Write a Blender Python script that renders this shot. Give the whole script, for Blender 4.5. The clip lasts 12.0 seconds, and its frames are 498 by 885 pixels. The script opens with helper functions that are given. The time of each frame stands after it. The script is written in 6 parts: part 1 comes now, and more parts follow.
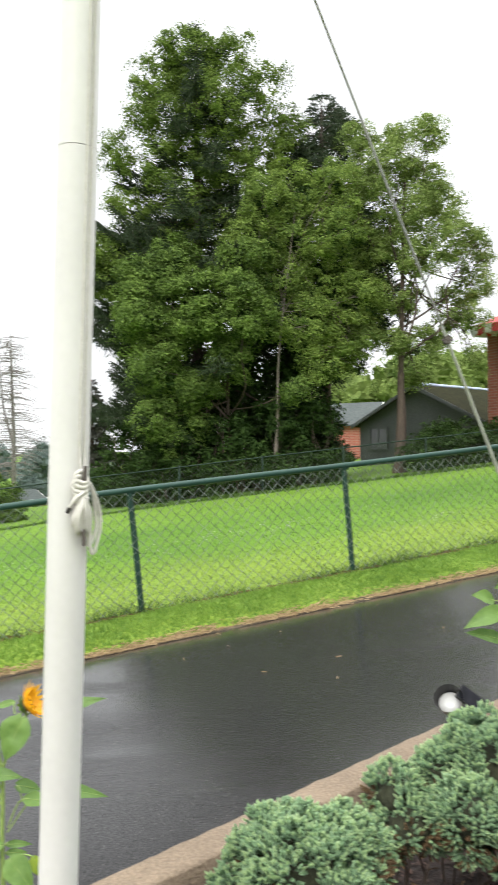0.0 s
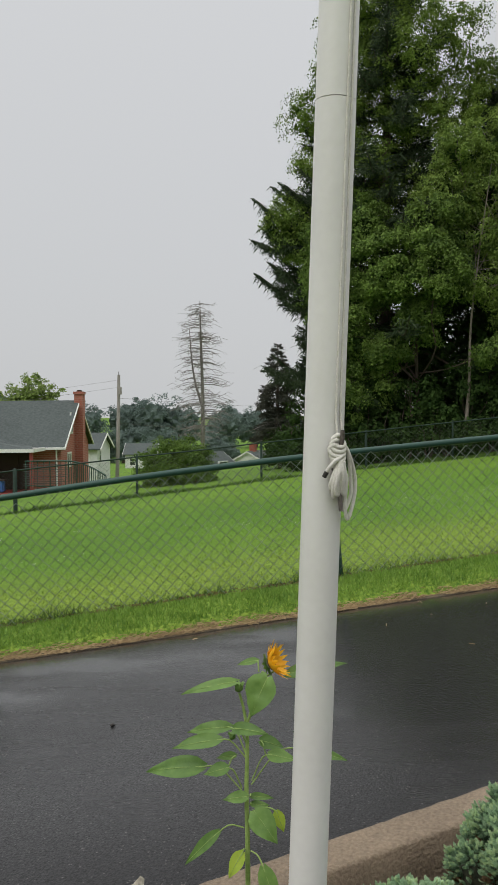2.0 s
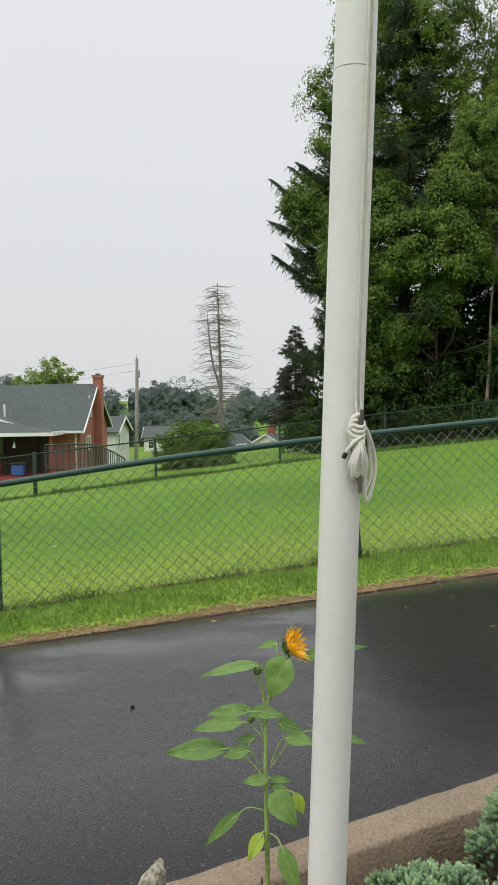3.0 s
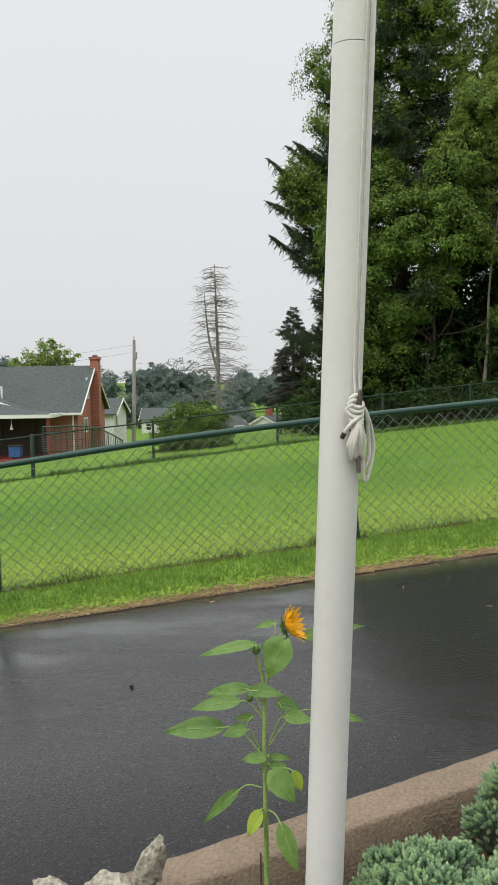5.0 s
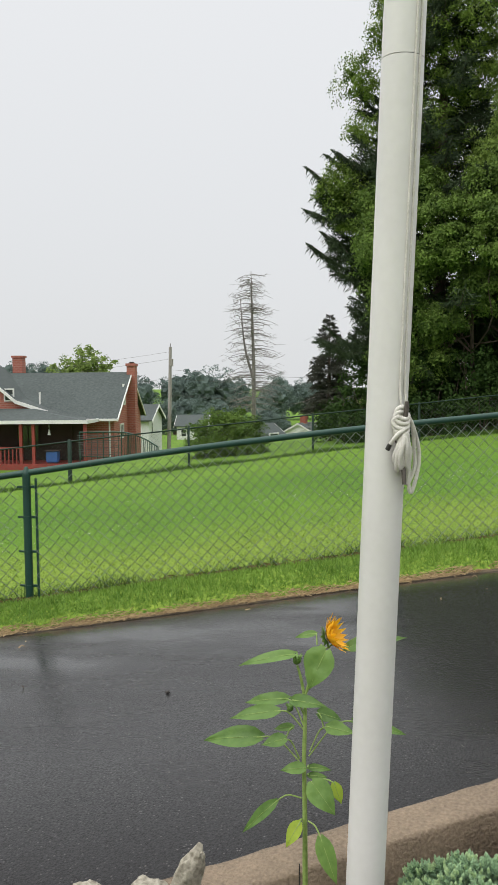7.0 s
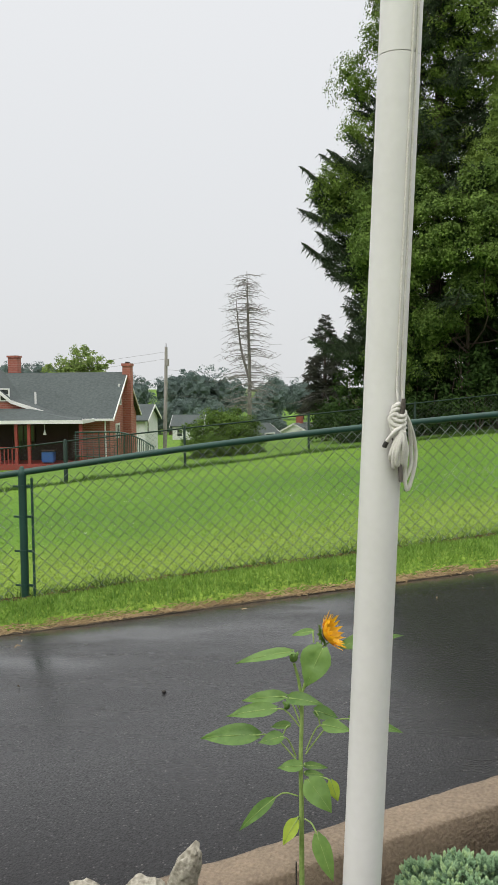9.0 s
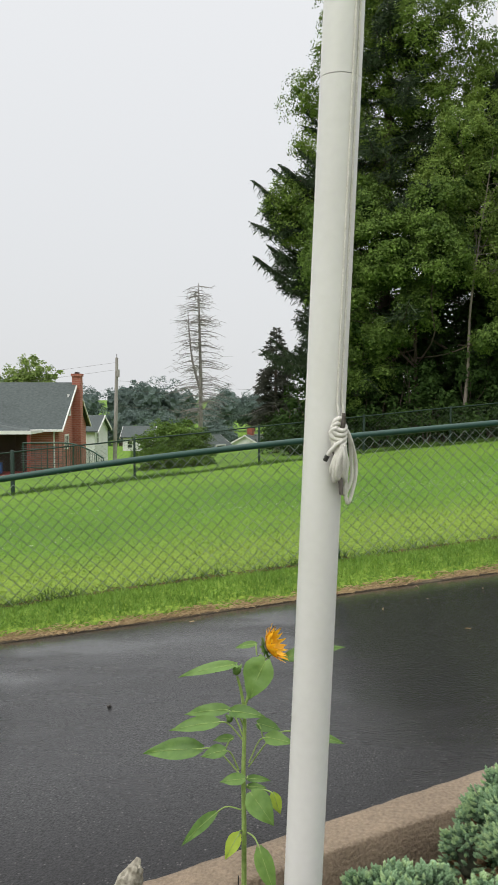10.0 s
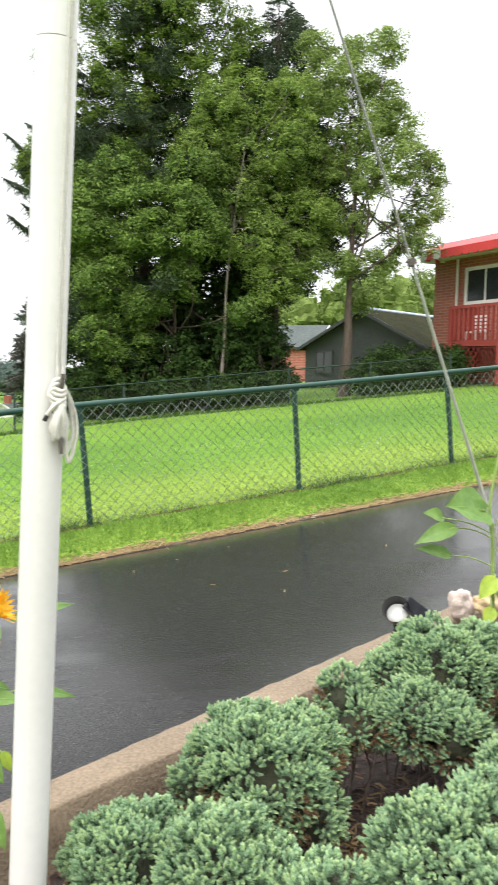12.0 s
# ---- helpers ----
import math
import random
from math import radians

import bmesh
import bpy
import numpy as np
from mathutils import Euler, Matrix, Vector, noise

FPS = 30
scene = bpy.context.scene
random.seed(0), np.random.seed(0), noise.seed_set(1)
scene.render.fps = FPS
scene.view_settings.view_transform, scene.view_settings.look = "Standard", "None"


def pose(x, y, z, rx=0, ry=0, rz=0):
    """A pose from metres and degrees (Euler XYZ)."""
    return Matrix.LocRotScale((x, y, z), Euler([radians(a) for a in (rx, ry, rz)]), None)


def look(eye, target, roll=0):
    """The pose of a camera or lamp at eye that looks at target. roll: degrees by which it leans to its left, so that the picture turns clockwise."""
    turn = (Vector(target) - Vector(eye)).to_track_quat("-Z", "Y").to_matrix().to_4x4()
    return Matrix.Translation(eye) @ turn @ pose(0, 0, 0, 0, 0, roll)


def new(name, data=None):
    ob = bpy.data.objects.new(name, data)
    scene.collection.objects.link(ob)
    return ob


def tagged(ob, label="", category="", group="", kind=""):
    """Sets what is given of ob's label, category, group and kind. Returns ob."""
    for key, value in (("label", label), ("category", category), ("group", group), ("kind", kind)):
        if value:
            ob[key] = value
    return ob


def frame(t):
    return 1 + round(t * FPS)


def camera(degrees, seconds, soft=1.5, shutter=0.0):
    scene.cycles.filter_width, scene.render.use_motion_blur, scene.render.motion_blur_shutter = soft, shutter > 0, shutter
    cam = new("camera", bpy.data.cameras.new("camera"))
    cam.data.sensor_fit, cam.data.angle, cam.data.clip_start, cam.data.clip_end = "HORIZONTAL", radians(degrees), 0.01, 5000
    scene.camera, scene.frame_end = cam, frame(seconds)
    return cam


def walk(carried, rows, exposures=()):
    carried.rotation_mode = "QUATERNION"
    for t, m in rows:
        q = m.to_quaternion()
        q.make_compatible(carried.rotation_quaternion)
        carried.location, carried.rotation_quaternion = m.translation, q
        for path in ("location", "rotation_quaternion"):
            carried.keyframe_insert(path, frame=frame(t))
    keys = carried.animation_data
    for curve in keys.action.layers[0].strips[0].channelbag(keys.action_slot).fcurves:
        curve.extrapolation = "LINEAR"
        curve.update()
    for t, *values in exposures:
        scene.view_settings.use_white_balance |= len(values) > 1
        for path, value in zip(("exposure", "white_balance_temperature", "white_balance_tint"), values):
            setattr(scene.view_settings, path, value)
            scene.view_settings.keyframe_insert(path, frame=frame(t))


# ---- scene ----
cam = camera(34.8, 12.0, soft=1.25, shutter=0.4)
PATH = [
    (0, (0.1334, 0.0608, 1.2433), (0.1154, 1.6208, 1.2535), -0.8),
    (0.5, (0.0725, 0.0585, 1.2511), (-0.103, 1.6084, 1.2722), -1.3),
    (1, (0.0203, 0.0858, 1.2441), (-0.2738, 1.6177, 1.2316), -1.1),
    (1.5, (-0.007, 0.0897, 1.2425), (-0.358, 1.6091, 1.202), -0.6),
    (2, (-0.0109, 0.0874, 1.2441), (-0.3799, 1.6021, 1.1879), -0.5),
    (2.5, (-0.014, 0.0952, 1.2441), (-0.4009, 1.6045, 1.1708), -0.5),
    (3, (-0.0156, 0.1123, 1.2394), (-0.4196, 1.6169, 1.1497), -0.8),
    (4.8, (-0.0257, 0.1076, 1.2379), (-0.4313, 1.6084, 1.1115), -0.9),
    (5, (-0.0172, 0.1131, 1.2371), (-0.4165, 1.6162, 1.1115), -0.9),
    (5.5, (-0.0187, 0.124, 1.2363), (-0.4173, 1.6271, 1.1123), -0.6),
    (6, (-0.0281, 0.1123, 1.2464), (-0.4563, 1.6084, 1.1357), -0.4),
    (6.5, (-0.0281, 0.1061, 1.2425), (-0.4828, 1.5951, 1.1419), -0.5),
    (7, (-0.0343, 0.1014, 1.2433), (-0.4984, 1.5865, 1.1326), -0.5),
    (9, (-0.0359, 0.1006, 1.2386), (-0.4922, 1.5881, 1.1279), -0.5),
    (9.5, (-0.025, 0.0991, 1.2402), (-0.4391, 1.6006, 1.1544), -0.2),
    (10, (-0.0187, 0.0983, 1.2418), (-0.383, 1.613, 1.1536), 0.0),
    (10.5, (-0.0117, 0.0998, 1.241), (-0.3362, 1.6224, 1.1482), -0.1),
    (11, (-0.0023, 0.0952, 1.2418), (-0.2504, 1.6318, 1.1388), 0.3),
    (11.5, (0.0312, 0.0702, 1.234), (-0.0257, 1.6232, 1.0982), 1.3),
    (12, (0.0679, 0.0429, 1.2301), (0.1622, 1.5935, 1.085), 1.0),
]
walk(cam, [(t, look(eye, aim, roll)) for t, eye, aim, roll in PATH],
     exposures=[(0, 0.75), (0.5, 0.35), (1, 0.0), (1.5, -0.25), (2, -0.3), (2.5, -0.08), (3, 0.02), (5, 0.05), (6.5, 0.08), (9, 0.08), (10.5, 0.12), (11, 0.3), (11.5, 0.58), (12, 0.95)])

# ---- world and sun ----
world = bpy.data.worlds.new("overcast_world")
scene.world = world
world.use_nodes = True
wn = world.node_tree
wn.nodes.clear()
w_out = wn.nodes.new("ShaderNodeOutputWorld")
w_bg = wn.nodes.new("ShaderNodeBackground")
w_sky = wn.nodes.new("ShaderNodeTexSky")
w_sky.sky_type = "NISHITA"
w_sky.sun_disc = False
w_sky.sun_elevation = radians(55)
w_sky.sun_rotation = radians(200)
w_sky.dust_density = 6
w_dim = wn.nodes.new("ShaderNodeMix")
w_dim.data_type = "RGBA"
w_dim.blend_type = "MULTIPLY"
w_dim.inputs[0].default_value = 1.0
w_dim.inputs[7].default_value = (0.08, 0.08, 0.08, 1)
w_co = wn.nodes.new("ShaderNodeTexCoord")
w_sep = wn.nodes.new("ShaderNodeSeparateXYZ")
w_ramp = wn.nodes.new("ShaderNodeValToRGB")
w_noise = wn.nodes.new("ShaderNodeTexNoise")
w_noise.inputs["Scale"].default_value = 1.6
w_noise.inputs["Detail"].default_value = 3
w_add = wn.nodes.new("ShaderNodeMath")
w_add.operation = "MULTIPLY_ADD"
w_add.inputs[1].default_value = 0.10
ramp = w_ramp.color_ramp
ramp.elements[0].position, ramp.elements[0].color = 0.0, (0.74, 0.755, 0.77, 1)
ramp.elements[1].position, ramp.elements[1].color = 1.0, (2.9, 2.92, 2.95, 1)
mid = ramp.elements.new(0.55)
mid.color = (0.86, 0.872, 0.89, 1)
w_mix = wn.nodes.new("ShaderNodeMix")
w_mix.data_type = "RGBA"
w_mix.inputs[0].default_value = 0.9
wn.links.new(w_co.outputs["Generated"], w_sep.inputs[0])
wn.links.new(w_co.outputs["Generated"], w_noise.inputs["Vector"])
wn.links.new(w_noise.outputs["Fac"], w_add.inputs[0])
wn.links.new(w_sep.outputs["Z"], w_add.inputs[2])
wn.links.new(w_add.outputs[0], w_ramp.inputs[0])
wn.links.new(w_sky.outputs[0], w_dim.inputs[6])
wn.links.new(w_dim.outputs[2], w_mix.inputs[6])
wn.links.new(w_ramp.outputs[0], w_mix.inputs[7])
wn.links.new(w_mix.outputs[2], w_bg.inputs["Color"])
w_bg.inputs["Strength"].default_value = 1.0
wn.links.new(w_bg.outputs[0], w_out.inputs[0])

sun = new("sun", bpy.data.lights.new("sun", "SUN"))
sun.data.energy = 1.1
sun.data.angle = radians(25)
sun.data.color = (1.0, 0.97, 0.92)
sun.matrix_world = look((-12, -12, 22), (0, 6, 0))


# ---- materials ----
def mat(name, dark, light, scale=4.0, rough=(0.6, 0.9), metal=0.0, bump=0.2, fine=40.0, rand="", spread=0.25, spec=0.5, through_light=0.0, stain=0.35, stretch=(1, 1, 1), turn=0.0, speck=None, half=0.2):
    """Two scales of noise between two colours, with roughness and relief."""
    m = bpy.data.materials.new(name)
    m.use_nodes = True
    nt = m.node_tree
    bsdf = nt.nodes["Principled BSDF"]
    out = nt.nodes["Material Output"]
    co = nt.nodes.new("ShaderNodeTexCoord")
    mp = nt.nodes.new("ShaderNodeMapping")
    mp.inputs["Scale"].default_value = stretch
    mp.inputs["Rotation"].default_value = (0, 0, radians(turn))
    nt.links.new(co.outputs["Object"], mp.inputs["Vector"])
    big = nt.nodes.new("ShaderNodeTexNoise")
    big.inputs["Scale"].default_value, big.inputs["Detail"].default_value = scale, 5
    small = nt.nodes.new("ShaderNodeTexNoise")
    small.inputs["Scale"].default_value, small.inputs["Detail"].default_value = fine, 6
    for n in (big, small):
        nt.links.new(mp.outputs[0], n.inputs["Vector"])
    fac = nt.nodes.new("ShaderNodeMix")
    fac.data_type = "FLOAT"
    fac.inputs[0].default_value = 1 - stain
    nt.links.new(big.outputs["Fac"], fac.inputs[2])
    nt.links.new(small.outputs["Fac"], fac.inputs[3])
    rng = nt.nodes.new("ShaderNodeMapRange")
    rng.inputs[1].default_value, rng.inputs[2].default_value = 0.5 - half, 0.5 + half
    nt.links.new(fac.outputs[0], rng.inputs[0])
    value = rng.outputs[0]
    if rand:
        if rand == "island":
            src = nt.nodes.new("ShaderNodeNewGeometry").outputs["Random Per Island"]
        else:
            src = nt.nodes.new("ShaderNodeObjectInfo").outputs["Random"]
        mixr = nt.nodes.new("ShaderNodeMix")
        mixr.data_type = "FLOAT"
        mixr.inputs[0].default_value = spread
        nt.links.new(value, mixr.inputs[2])
        nt.links.new(src, mixr.inputs[3])
        value = mixr.outputs[0]
    col = nt.nodes.new("ShaderNodeMix")
    col.data_type = "RGBA"
    col.inputs[6].default_value, col.inputs[7].default_value = (*dark, 1), (*light, 1)
    nt.links.new(value, col.inputs[0])
    colour = col.outputs[2]
    if speck:
        # pebbles of the aggregate: (cells per metre, share, light colour, dark colour)
        for shift, tone, part_of in ((0, speck[2], speck[1]), (3.7, speck[3], speck[1])):
            off = nt.nodes.new("ShaderNodeVectorMath")
            off.inputs[1].default_value = (shift, shift, shift)
            nt.links.new(co.outputs["Object"], off.inputs[0])
            cell = nt.nodes.new("ShaderNodeTexVoronoi")
            cell.inputs["Scale"].default_value = speck[0] * (1 if shift == 0 else 0.6)
            nt.links.new(off.outputs[0], cell.inputs["Vector"])
            grey = nt.nodes.new("ShaderNodeSeparateColor")
            nt.links.new(cell.outputs["Color"], grey.inputs[0])
            pick = nt.nodes.new("ShaderNodeMath")
            pick.operation = "GREATER_THAN"
            pick.inputs[1].default_value = 1 - part_of
            nt.links.new(grey.outputs[0], pick.inputs[0])
            near = nt.nodes.new("ShaderNodeMapRange")
            near.inputs[1].default_value, near.inputs[2].default_value = 0.85, 0.85
            nt.links.new(cell.outputs["Distance"], near.inputs[0])
            both = nt.nodes.new("ShaderNodeMath")
            both.operation = "MULTIPLY"
            nt.links.new(pick.outputs[0], both.inputs[0])
            nt.links.new(near.outputs[0], both.inputs[1])
            over = nt.nodes.new("ShaderNodeMix")
            over.data_type = "RGBA"
            over.inputs[7].default_value = (*tone, 1)
            nt.links.new(both.outputs[0], over.inputs[0])
            nt.links.new(colour, over.inputs[6])
            colour = over.outputs[2]
    nt.links.new(colour, bsdf.inputs["Base Color"])
    rr = nt.nodes.new("ShaderNodeMapRange")
    rr.inputs[3].default_value, rr.inputs[4].default_value = rough
    nt.links.new(big.outputs["Fac"], rr.inputs[0])
    nt.links.new(rr.outputs[0], bsdf.inputs["Roughness"])
    bsdf.inputs["Metallic"].default_value = metal
    bsdf.inputs["Specular IOR Level"].default_value = spec
    if bump:
        b = nt.nodes.new("ShaderNodeBump")
        b.inputs["Strength"].default_value, b.inputs["Distance"].default_value = bump, 0.01
        nt.links.new(small.outputs["Fac"], b.inputs["Height"])
        nt.links.new(b.outputs[0], bsdf.inputs["Normal"])
    if through_light:
        tr = nt.nodes.new("ShaderNodeBsdfTranslucent")
        nt.links.new(col.outputs[2], tr.inputs["Color"])
        ms = nt.nodes.new("ShaderNodeMixShader")
        ms.inputs[0].default_value = through_light
        nt.links.new(bsdf.outputs[0], ms.inputs[1])
        nt.links.new(tr.outputs[0], ms.inputs[2])
        nt.links.new(ms.outputs[0], out.inputs["Surface"])
    return m


def asphalt_material():
    """Rain-wet asphalt: dark aggregate under a water film that lies in long streaks and thins by the bed wall."""
    m = bpy.data.materials.new("wet_asphalt")
    m.use_nodes = True
    nt = m.node_tree
    bsdf = nt.nodes["Principled BSDF"]
    co = nt.nodes.new("ShaderNodeTexCoord")

    def noise_of(scale, detail, rough, stretch=(1, 1, 1), turn=0.0):
        mp = nt.nodes.new("ShaderNodeMapping")
        mp.inputs["Rotation"].default_value = (0, 0, radians(turn))
        mp.inputs["Scale"].default_value = stretch
        nt.links.new(co.outputs["Object"], mp.inputs["Vector"])
        n = nt.nodes.new("ShaderNodeTexNoise")
        n.inputs["Scale"].default_value, n.inputs["Detail"].default_value, n.inputs["Roughness"].default_value = scale, detail, rough
        nt.links.new(mp.outputs[0], n.inputs["Vector"])
        return n.outputs["Fac"]

    def ranged(src, a0, a1, b0=0.0, b1=1.0):
        r = nt.nodes.new("ShaderNodeMapRange")
        for k, val in zip((1, 2, 3, 4), (a0, a1, b0, b1)):
            r.inputs[k].default_value = val
        nt.links.new(src, r.inputs[0])
        return r.outputs[0]

    def maths(op, p, q):
        n = nt.nodes.new("ShaderNodeMath")
        n.operation = op
        for k, val in enumerate((p, q)):
            if isinstance(val, (int, float)):
                n.inputs[k].default_value = val
            else:
                nt.links.new(val, n.inputs[k])
        return n.outputs[0]

    streaks = noise_of(1.0, 6, 0.62, (0.55, 2.6, 1), -21)
    blots = noise_of(0.75, 5, 0.6, (0.7, 1.3, 1), -21)
    grain = noise_of(70, 6, 0.7)
    fine = noise_of(210, 4, 0.6)
    mottle = noise_of(110, 8, 0.75)
    across = nt.nodes.new("ShaderNodeVectorMath")
    across.operation = "DOT_PRODUCT"
    across.inputs[1].default_value = (-0.3655, 0.9308, 0)
    nt.links.new(co.outputs["Object"], across.inputs[0])
    # the film: fuller over the middle and far half, broken up in streaks
    level = maths("ADD", maths("MULTIPLY", streaks, 1.5), maths("MULTIPLY", blots, 1.3))
    level = maths("ADD", level, ranged(across.outputs["Value"], 2.5, 4.3, -0.38, 0.12))
    along = nt.nodes.new("ShaderNodeVectorMath")
    along.operation = "DOT_PRODUCT"
    along.inputs[1].default_value = (0.9308, 0.3655, 0)
    nt.links.new(co.outputs["Object"], along.inputs[0])
    level = maths("ADD", level, ranged(along.outputs["Value"], 0.2, 1.7, 0.0, 0.42))
    film = ranged(level, 1.2, 1.66)
    stone = nt.nodes.new("ShaderNodeTexVoronoi")
    stone.inputs["Scale"].default_value = 95
    nt.links.new(co.outputs["Object"], stone.inputs["Vector"])
    tone = nt.nodes.new("ShaderNodeSeparateColor")
    nt.links.new(stone.outputs["Color"], tone.inputs[0])
    chip = maths("MULTIPLY", ranged(tone.outputs[1], 0.84, 1.0), ranged(stone.outputs["Distance"], 0.42, 0.2))
    col = nt.nodes.new("ShaderNodeMix")
    col.data_type = "RGBA"
    col.inputs[6].default_value, col.inputs[7].default_value = (0.002, 0.0018, 0.002, 1), (0.015, 0.0138, 0.0143, 1)
    nt.links.new(maths("MULTIPLY", grain, ranged(tone.outputs[0], 0, 1, 0.5, 1.4)), col.inputs[0])
    chips = nt.nodes.new("ShaderNodeMix")
    chips.data_type = "RGBA"
    chips.inputs[7].default_value = (0.14, 0.13, 0.122, 1)
    nt.links.new(chip, chips.inputs[0])
    nt.links.new(col.outputs[2], chips.inputs[6])
    nt.links.new(chips.outputs[2], bsdf.inputs["Base Color"])
    nt.links.new(ranged(film, 0, 1, 0.62, 0.45), bsdf.inputs["Roughness"])
    bsdf.inputs["Specular IOR Level"].default_value = 0.10
    high = maths("ADD", maths("MULTIPLY", stone.outputs["Distance"], 0.9), maths("ADD", grain, maths("MULTIPLY", fine, 0.4)))
    b = nt.nodes.new("ShaderNodeBump")
    b.inputs["Distance"].default_value, b.inputs["Strength"].default_value = 0.005, 0.9
    nt.links.new(high, b.inputs["Height"])
    nt.links.new(b.outputs[0], bsdf.inputs["Normal"])
    # the water surface: nearly level where it stands, following the stones where it is thin
    skin = nt.nodes.new("ShaderNodeBump")
    skin.inputs["Distance"].default_value = 0.004
    nt.links.new(ranged(film, 0, 1, 0.12, 0.03), skin.inputs["Strength"])
    nt.links.new(high, skin.inputs["Height"])
    nt.links.new(skin.outputs[0], bsdf.inputs["Coat Normal"])
    nt.links.new(maths("MAXIMUM", ranged(film, 0, 1, 0.0, 1.0), maths("MULTIPLY", ranged(mottle, 0.39, 0.56, 0.34, 0.84), ranged(across.outputs["Value"], 2.3, 3.3, 0.30, 1.0))), bsdf.inputs["Coat Weight"])
    nt.links.new(ranged(film, 0, 1, 0.34, 0.17), bsdf.inputs["Coat Roughness"])
    bsdf.inputs["Coat IOR"].default_value = 1.9
    return m


M_ASPHALT = asphalt_material()


def mowing_bands(m):
    """Tint by distance from the fence: sunburnt lime strip, deep green swathe, paler top."""
    nt = m.node_tree
    bsdf = nt.nodes["Principled BSDF"]
    co = nt.nodes.new("ShaderNodeTexCoord")
    dot = nt.nodes.new("ShaderNodeVectorMath")
    dot.operation = "DOT_PRODUCT"
    dot.inputs[1].default_value = (-0.3655, 0.9308, 0)
    nt.links.new(co.outputs["Object"], dot.inputs[0])
    wav = nt.nodes.new("ShaderNodeTexNoise")
    wav.inputs["Scale"].default_value, wav.inputs["Detail"].default_value = 0.35, 4
    nt.links.new(co.outputs["Object"], wav.inputs["Vector"])
    add = nt.nodes.new("ShaderNodeMath")
    add.operation = "MULTIPLY_ADD"
    add.inputs[1].default_value = 4.5
    nt.links.new(wav.outputs["Fac"], add.inputs[0])
    nt.links.new(dot.outputs["Value"], add.inputs[2])
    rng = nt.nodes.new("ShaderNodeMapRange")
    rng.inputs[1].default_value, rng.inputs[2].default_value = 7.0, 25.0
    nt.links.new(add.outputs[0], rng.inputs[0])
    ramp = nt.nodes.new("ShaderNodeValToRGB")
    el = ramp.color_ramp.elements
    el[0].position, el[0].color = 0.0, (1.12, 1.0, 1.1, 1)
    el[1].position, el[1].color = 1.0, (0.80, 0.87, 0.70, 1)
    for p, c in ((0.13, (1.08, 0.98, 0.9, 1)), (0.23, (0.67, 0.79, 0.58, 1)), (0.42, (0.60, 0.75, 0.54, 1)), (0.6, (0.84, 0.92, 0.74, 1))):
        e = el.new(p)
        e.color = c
    nt.links.new(rng.outputs[0], ramp.inputs[0])
    old = bsdf.inputs["Base Color"].links[0].from_socket
    mul = nt.nodes.new("ShaderNodeMix")
    mul.data_type, mul.blend_type = "RGBA", "MULTIPLY"
    mul.inputs[0].default_value = 1.0
    nt.links.new(old, mul.inputs[6])
    nt.links.new(ramp.outputs[0], mul.inputs[7])
    nt.links.new(mul.outputs[2], bsdf.inputs["Base Color"])
    for n in nt.nodes:
        if n.type == "BSDF_TRANSLUCENT":
            nt.links.new(mul.outputs[2], n.inputs["Color"])
    return m


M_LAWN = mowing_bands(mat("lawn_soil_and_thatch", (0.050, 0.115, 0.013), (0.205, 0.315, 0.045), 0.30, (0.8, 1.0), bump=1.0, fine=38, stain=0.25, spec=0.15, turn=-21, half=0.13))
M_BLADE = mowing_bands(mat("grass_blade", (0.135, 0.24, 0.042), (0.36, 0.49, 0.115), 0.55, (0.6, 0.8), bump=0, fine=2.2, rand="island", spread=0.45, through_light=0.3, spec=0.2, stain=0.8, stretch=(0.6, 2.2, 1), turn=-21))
M_VERGE = mat("verge_blade", (0.070, 0.160, 0.021), (0.28, 0.435, 0.070), 1.2, (0.55, 0.75), bump=0, fine=9, rand="island", spread=0.5, through_light=0.25, spec=0.35)
M_WEED = mat("weed_blade", (0.03, 0.07, 0.012), (0.105, 0.175, 0.035), 0.8, (0.5, 0.7), bump=0, fine=5, rand="island", spread=0.5, through_light=0.25, spec=0.2)
M_STRAW = mat("dry_thatch", (0.16, 0.10, 0.045), (0.52, 0.385, 0.205), 6, (0.7, 0.95), bump=0, rand="island", spread=0.7)
M_CLOVER = mat("clover_flower", (0.55, 0.58, 0.5), (0.8, 0.8, 0.74), 9, (0.7, 0.9), bump=0, rand="island")
M_SOIL = mat("bark_mulch", (0.008, 0.005, 0.004), (0.042, 0.024, 0.018), 9, (0.75, 1.0), bump=1.0, fine=55)
M_CHIP = mat("mulch_shred", (0.016, 0.008, 0.006), (0.12, 0.066, 0.048), 9, (0.7, 0.95), bump=0.2, rand="island", spread=0.7)
M_WALL = mat("weathered_concrete", (0.090, 0.064, 0.043), (0.290, 0.222, 0.152), 6, (0.75, 0.95), bump=0.7, fine=110, stain=0.4, speck=(170, 0.2, (0.46, 0.39, 0.30), (0.085, 0.060, 0.042)), half=0.24)
M_POLE = mat("white_pole_paint", (0.60, 0.588, 0.565), (0.69, 0.678, 0.658), 3, (0.3, 0.45), bump=0.03, fine=60, stain=0.7)
M_ROPE = mat("grey_white_cord", (0.48, 0.46, 0.41), (0.70, 0.68, 0.63), 60, (0.8, 0.95), bump=0.25, fine=420)
M_CLEAT = mat("weathered_steel", (0.045, 0.038, 0.034), (0.14, 0.12, 0.105), 30, (0.5, 0.75), metal=0.3, bump=0.3, fine=150)
M_TAPE = mat("black_tape", (0.012, 0.011, 0.010), (0.04, 0.035, 0.03), 60, (0.5, 0.7), bump=0.2)
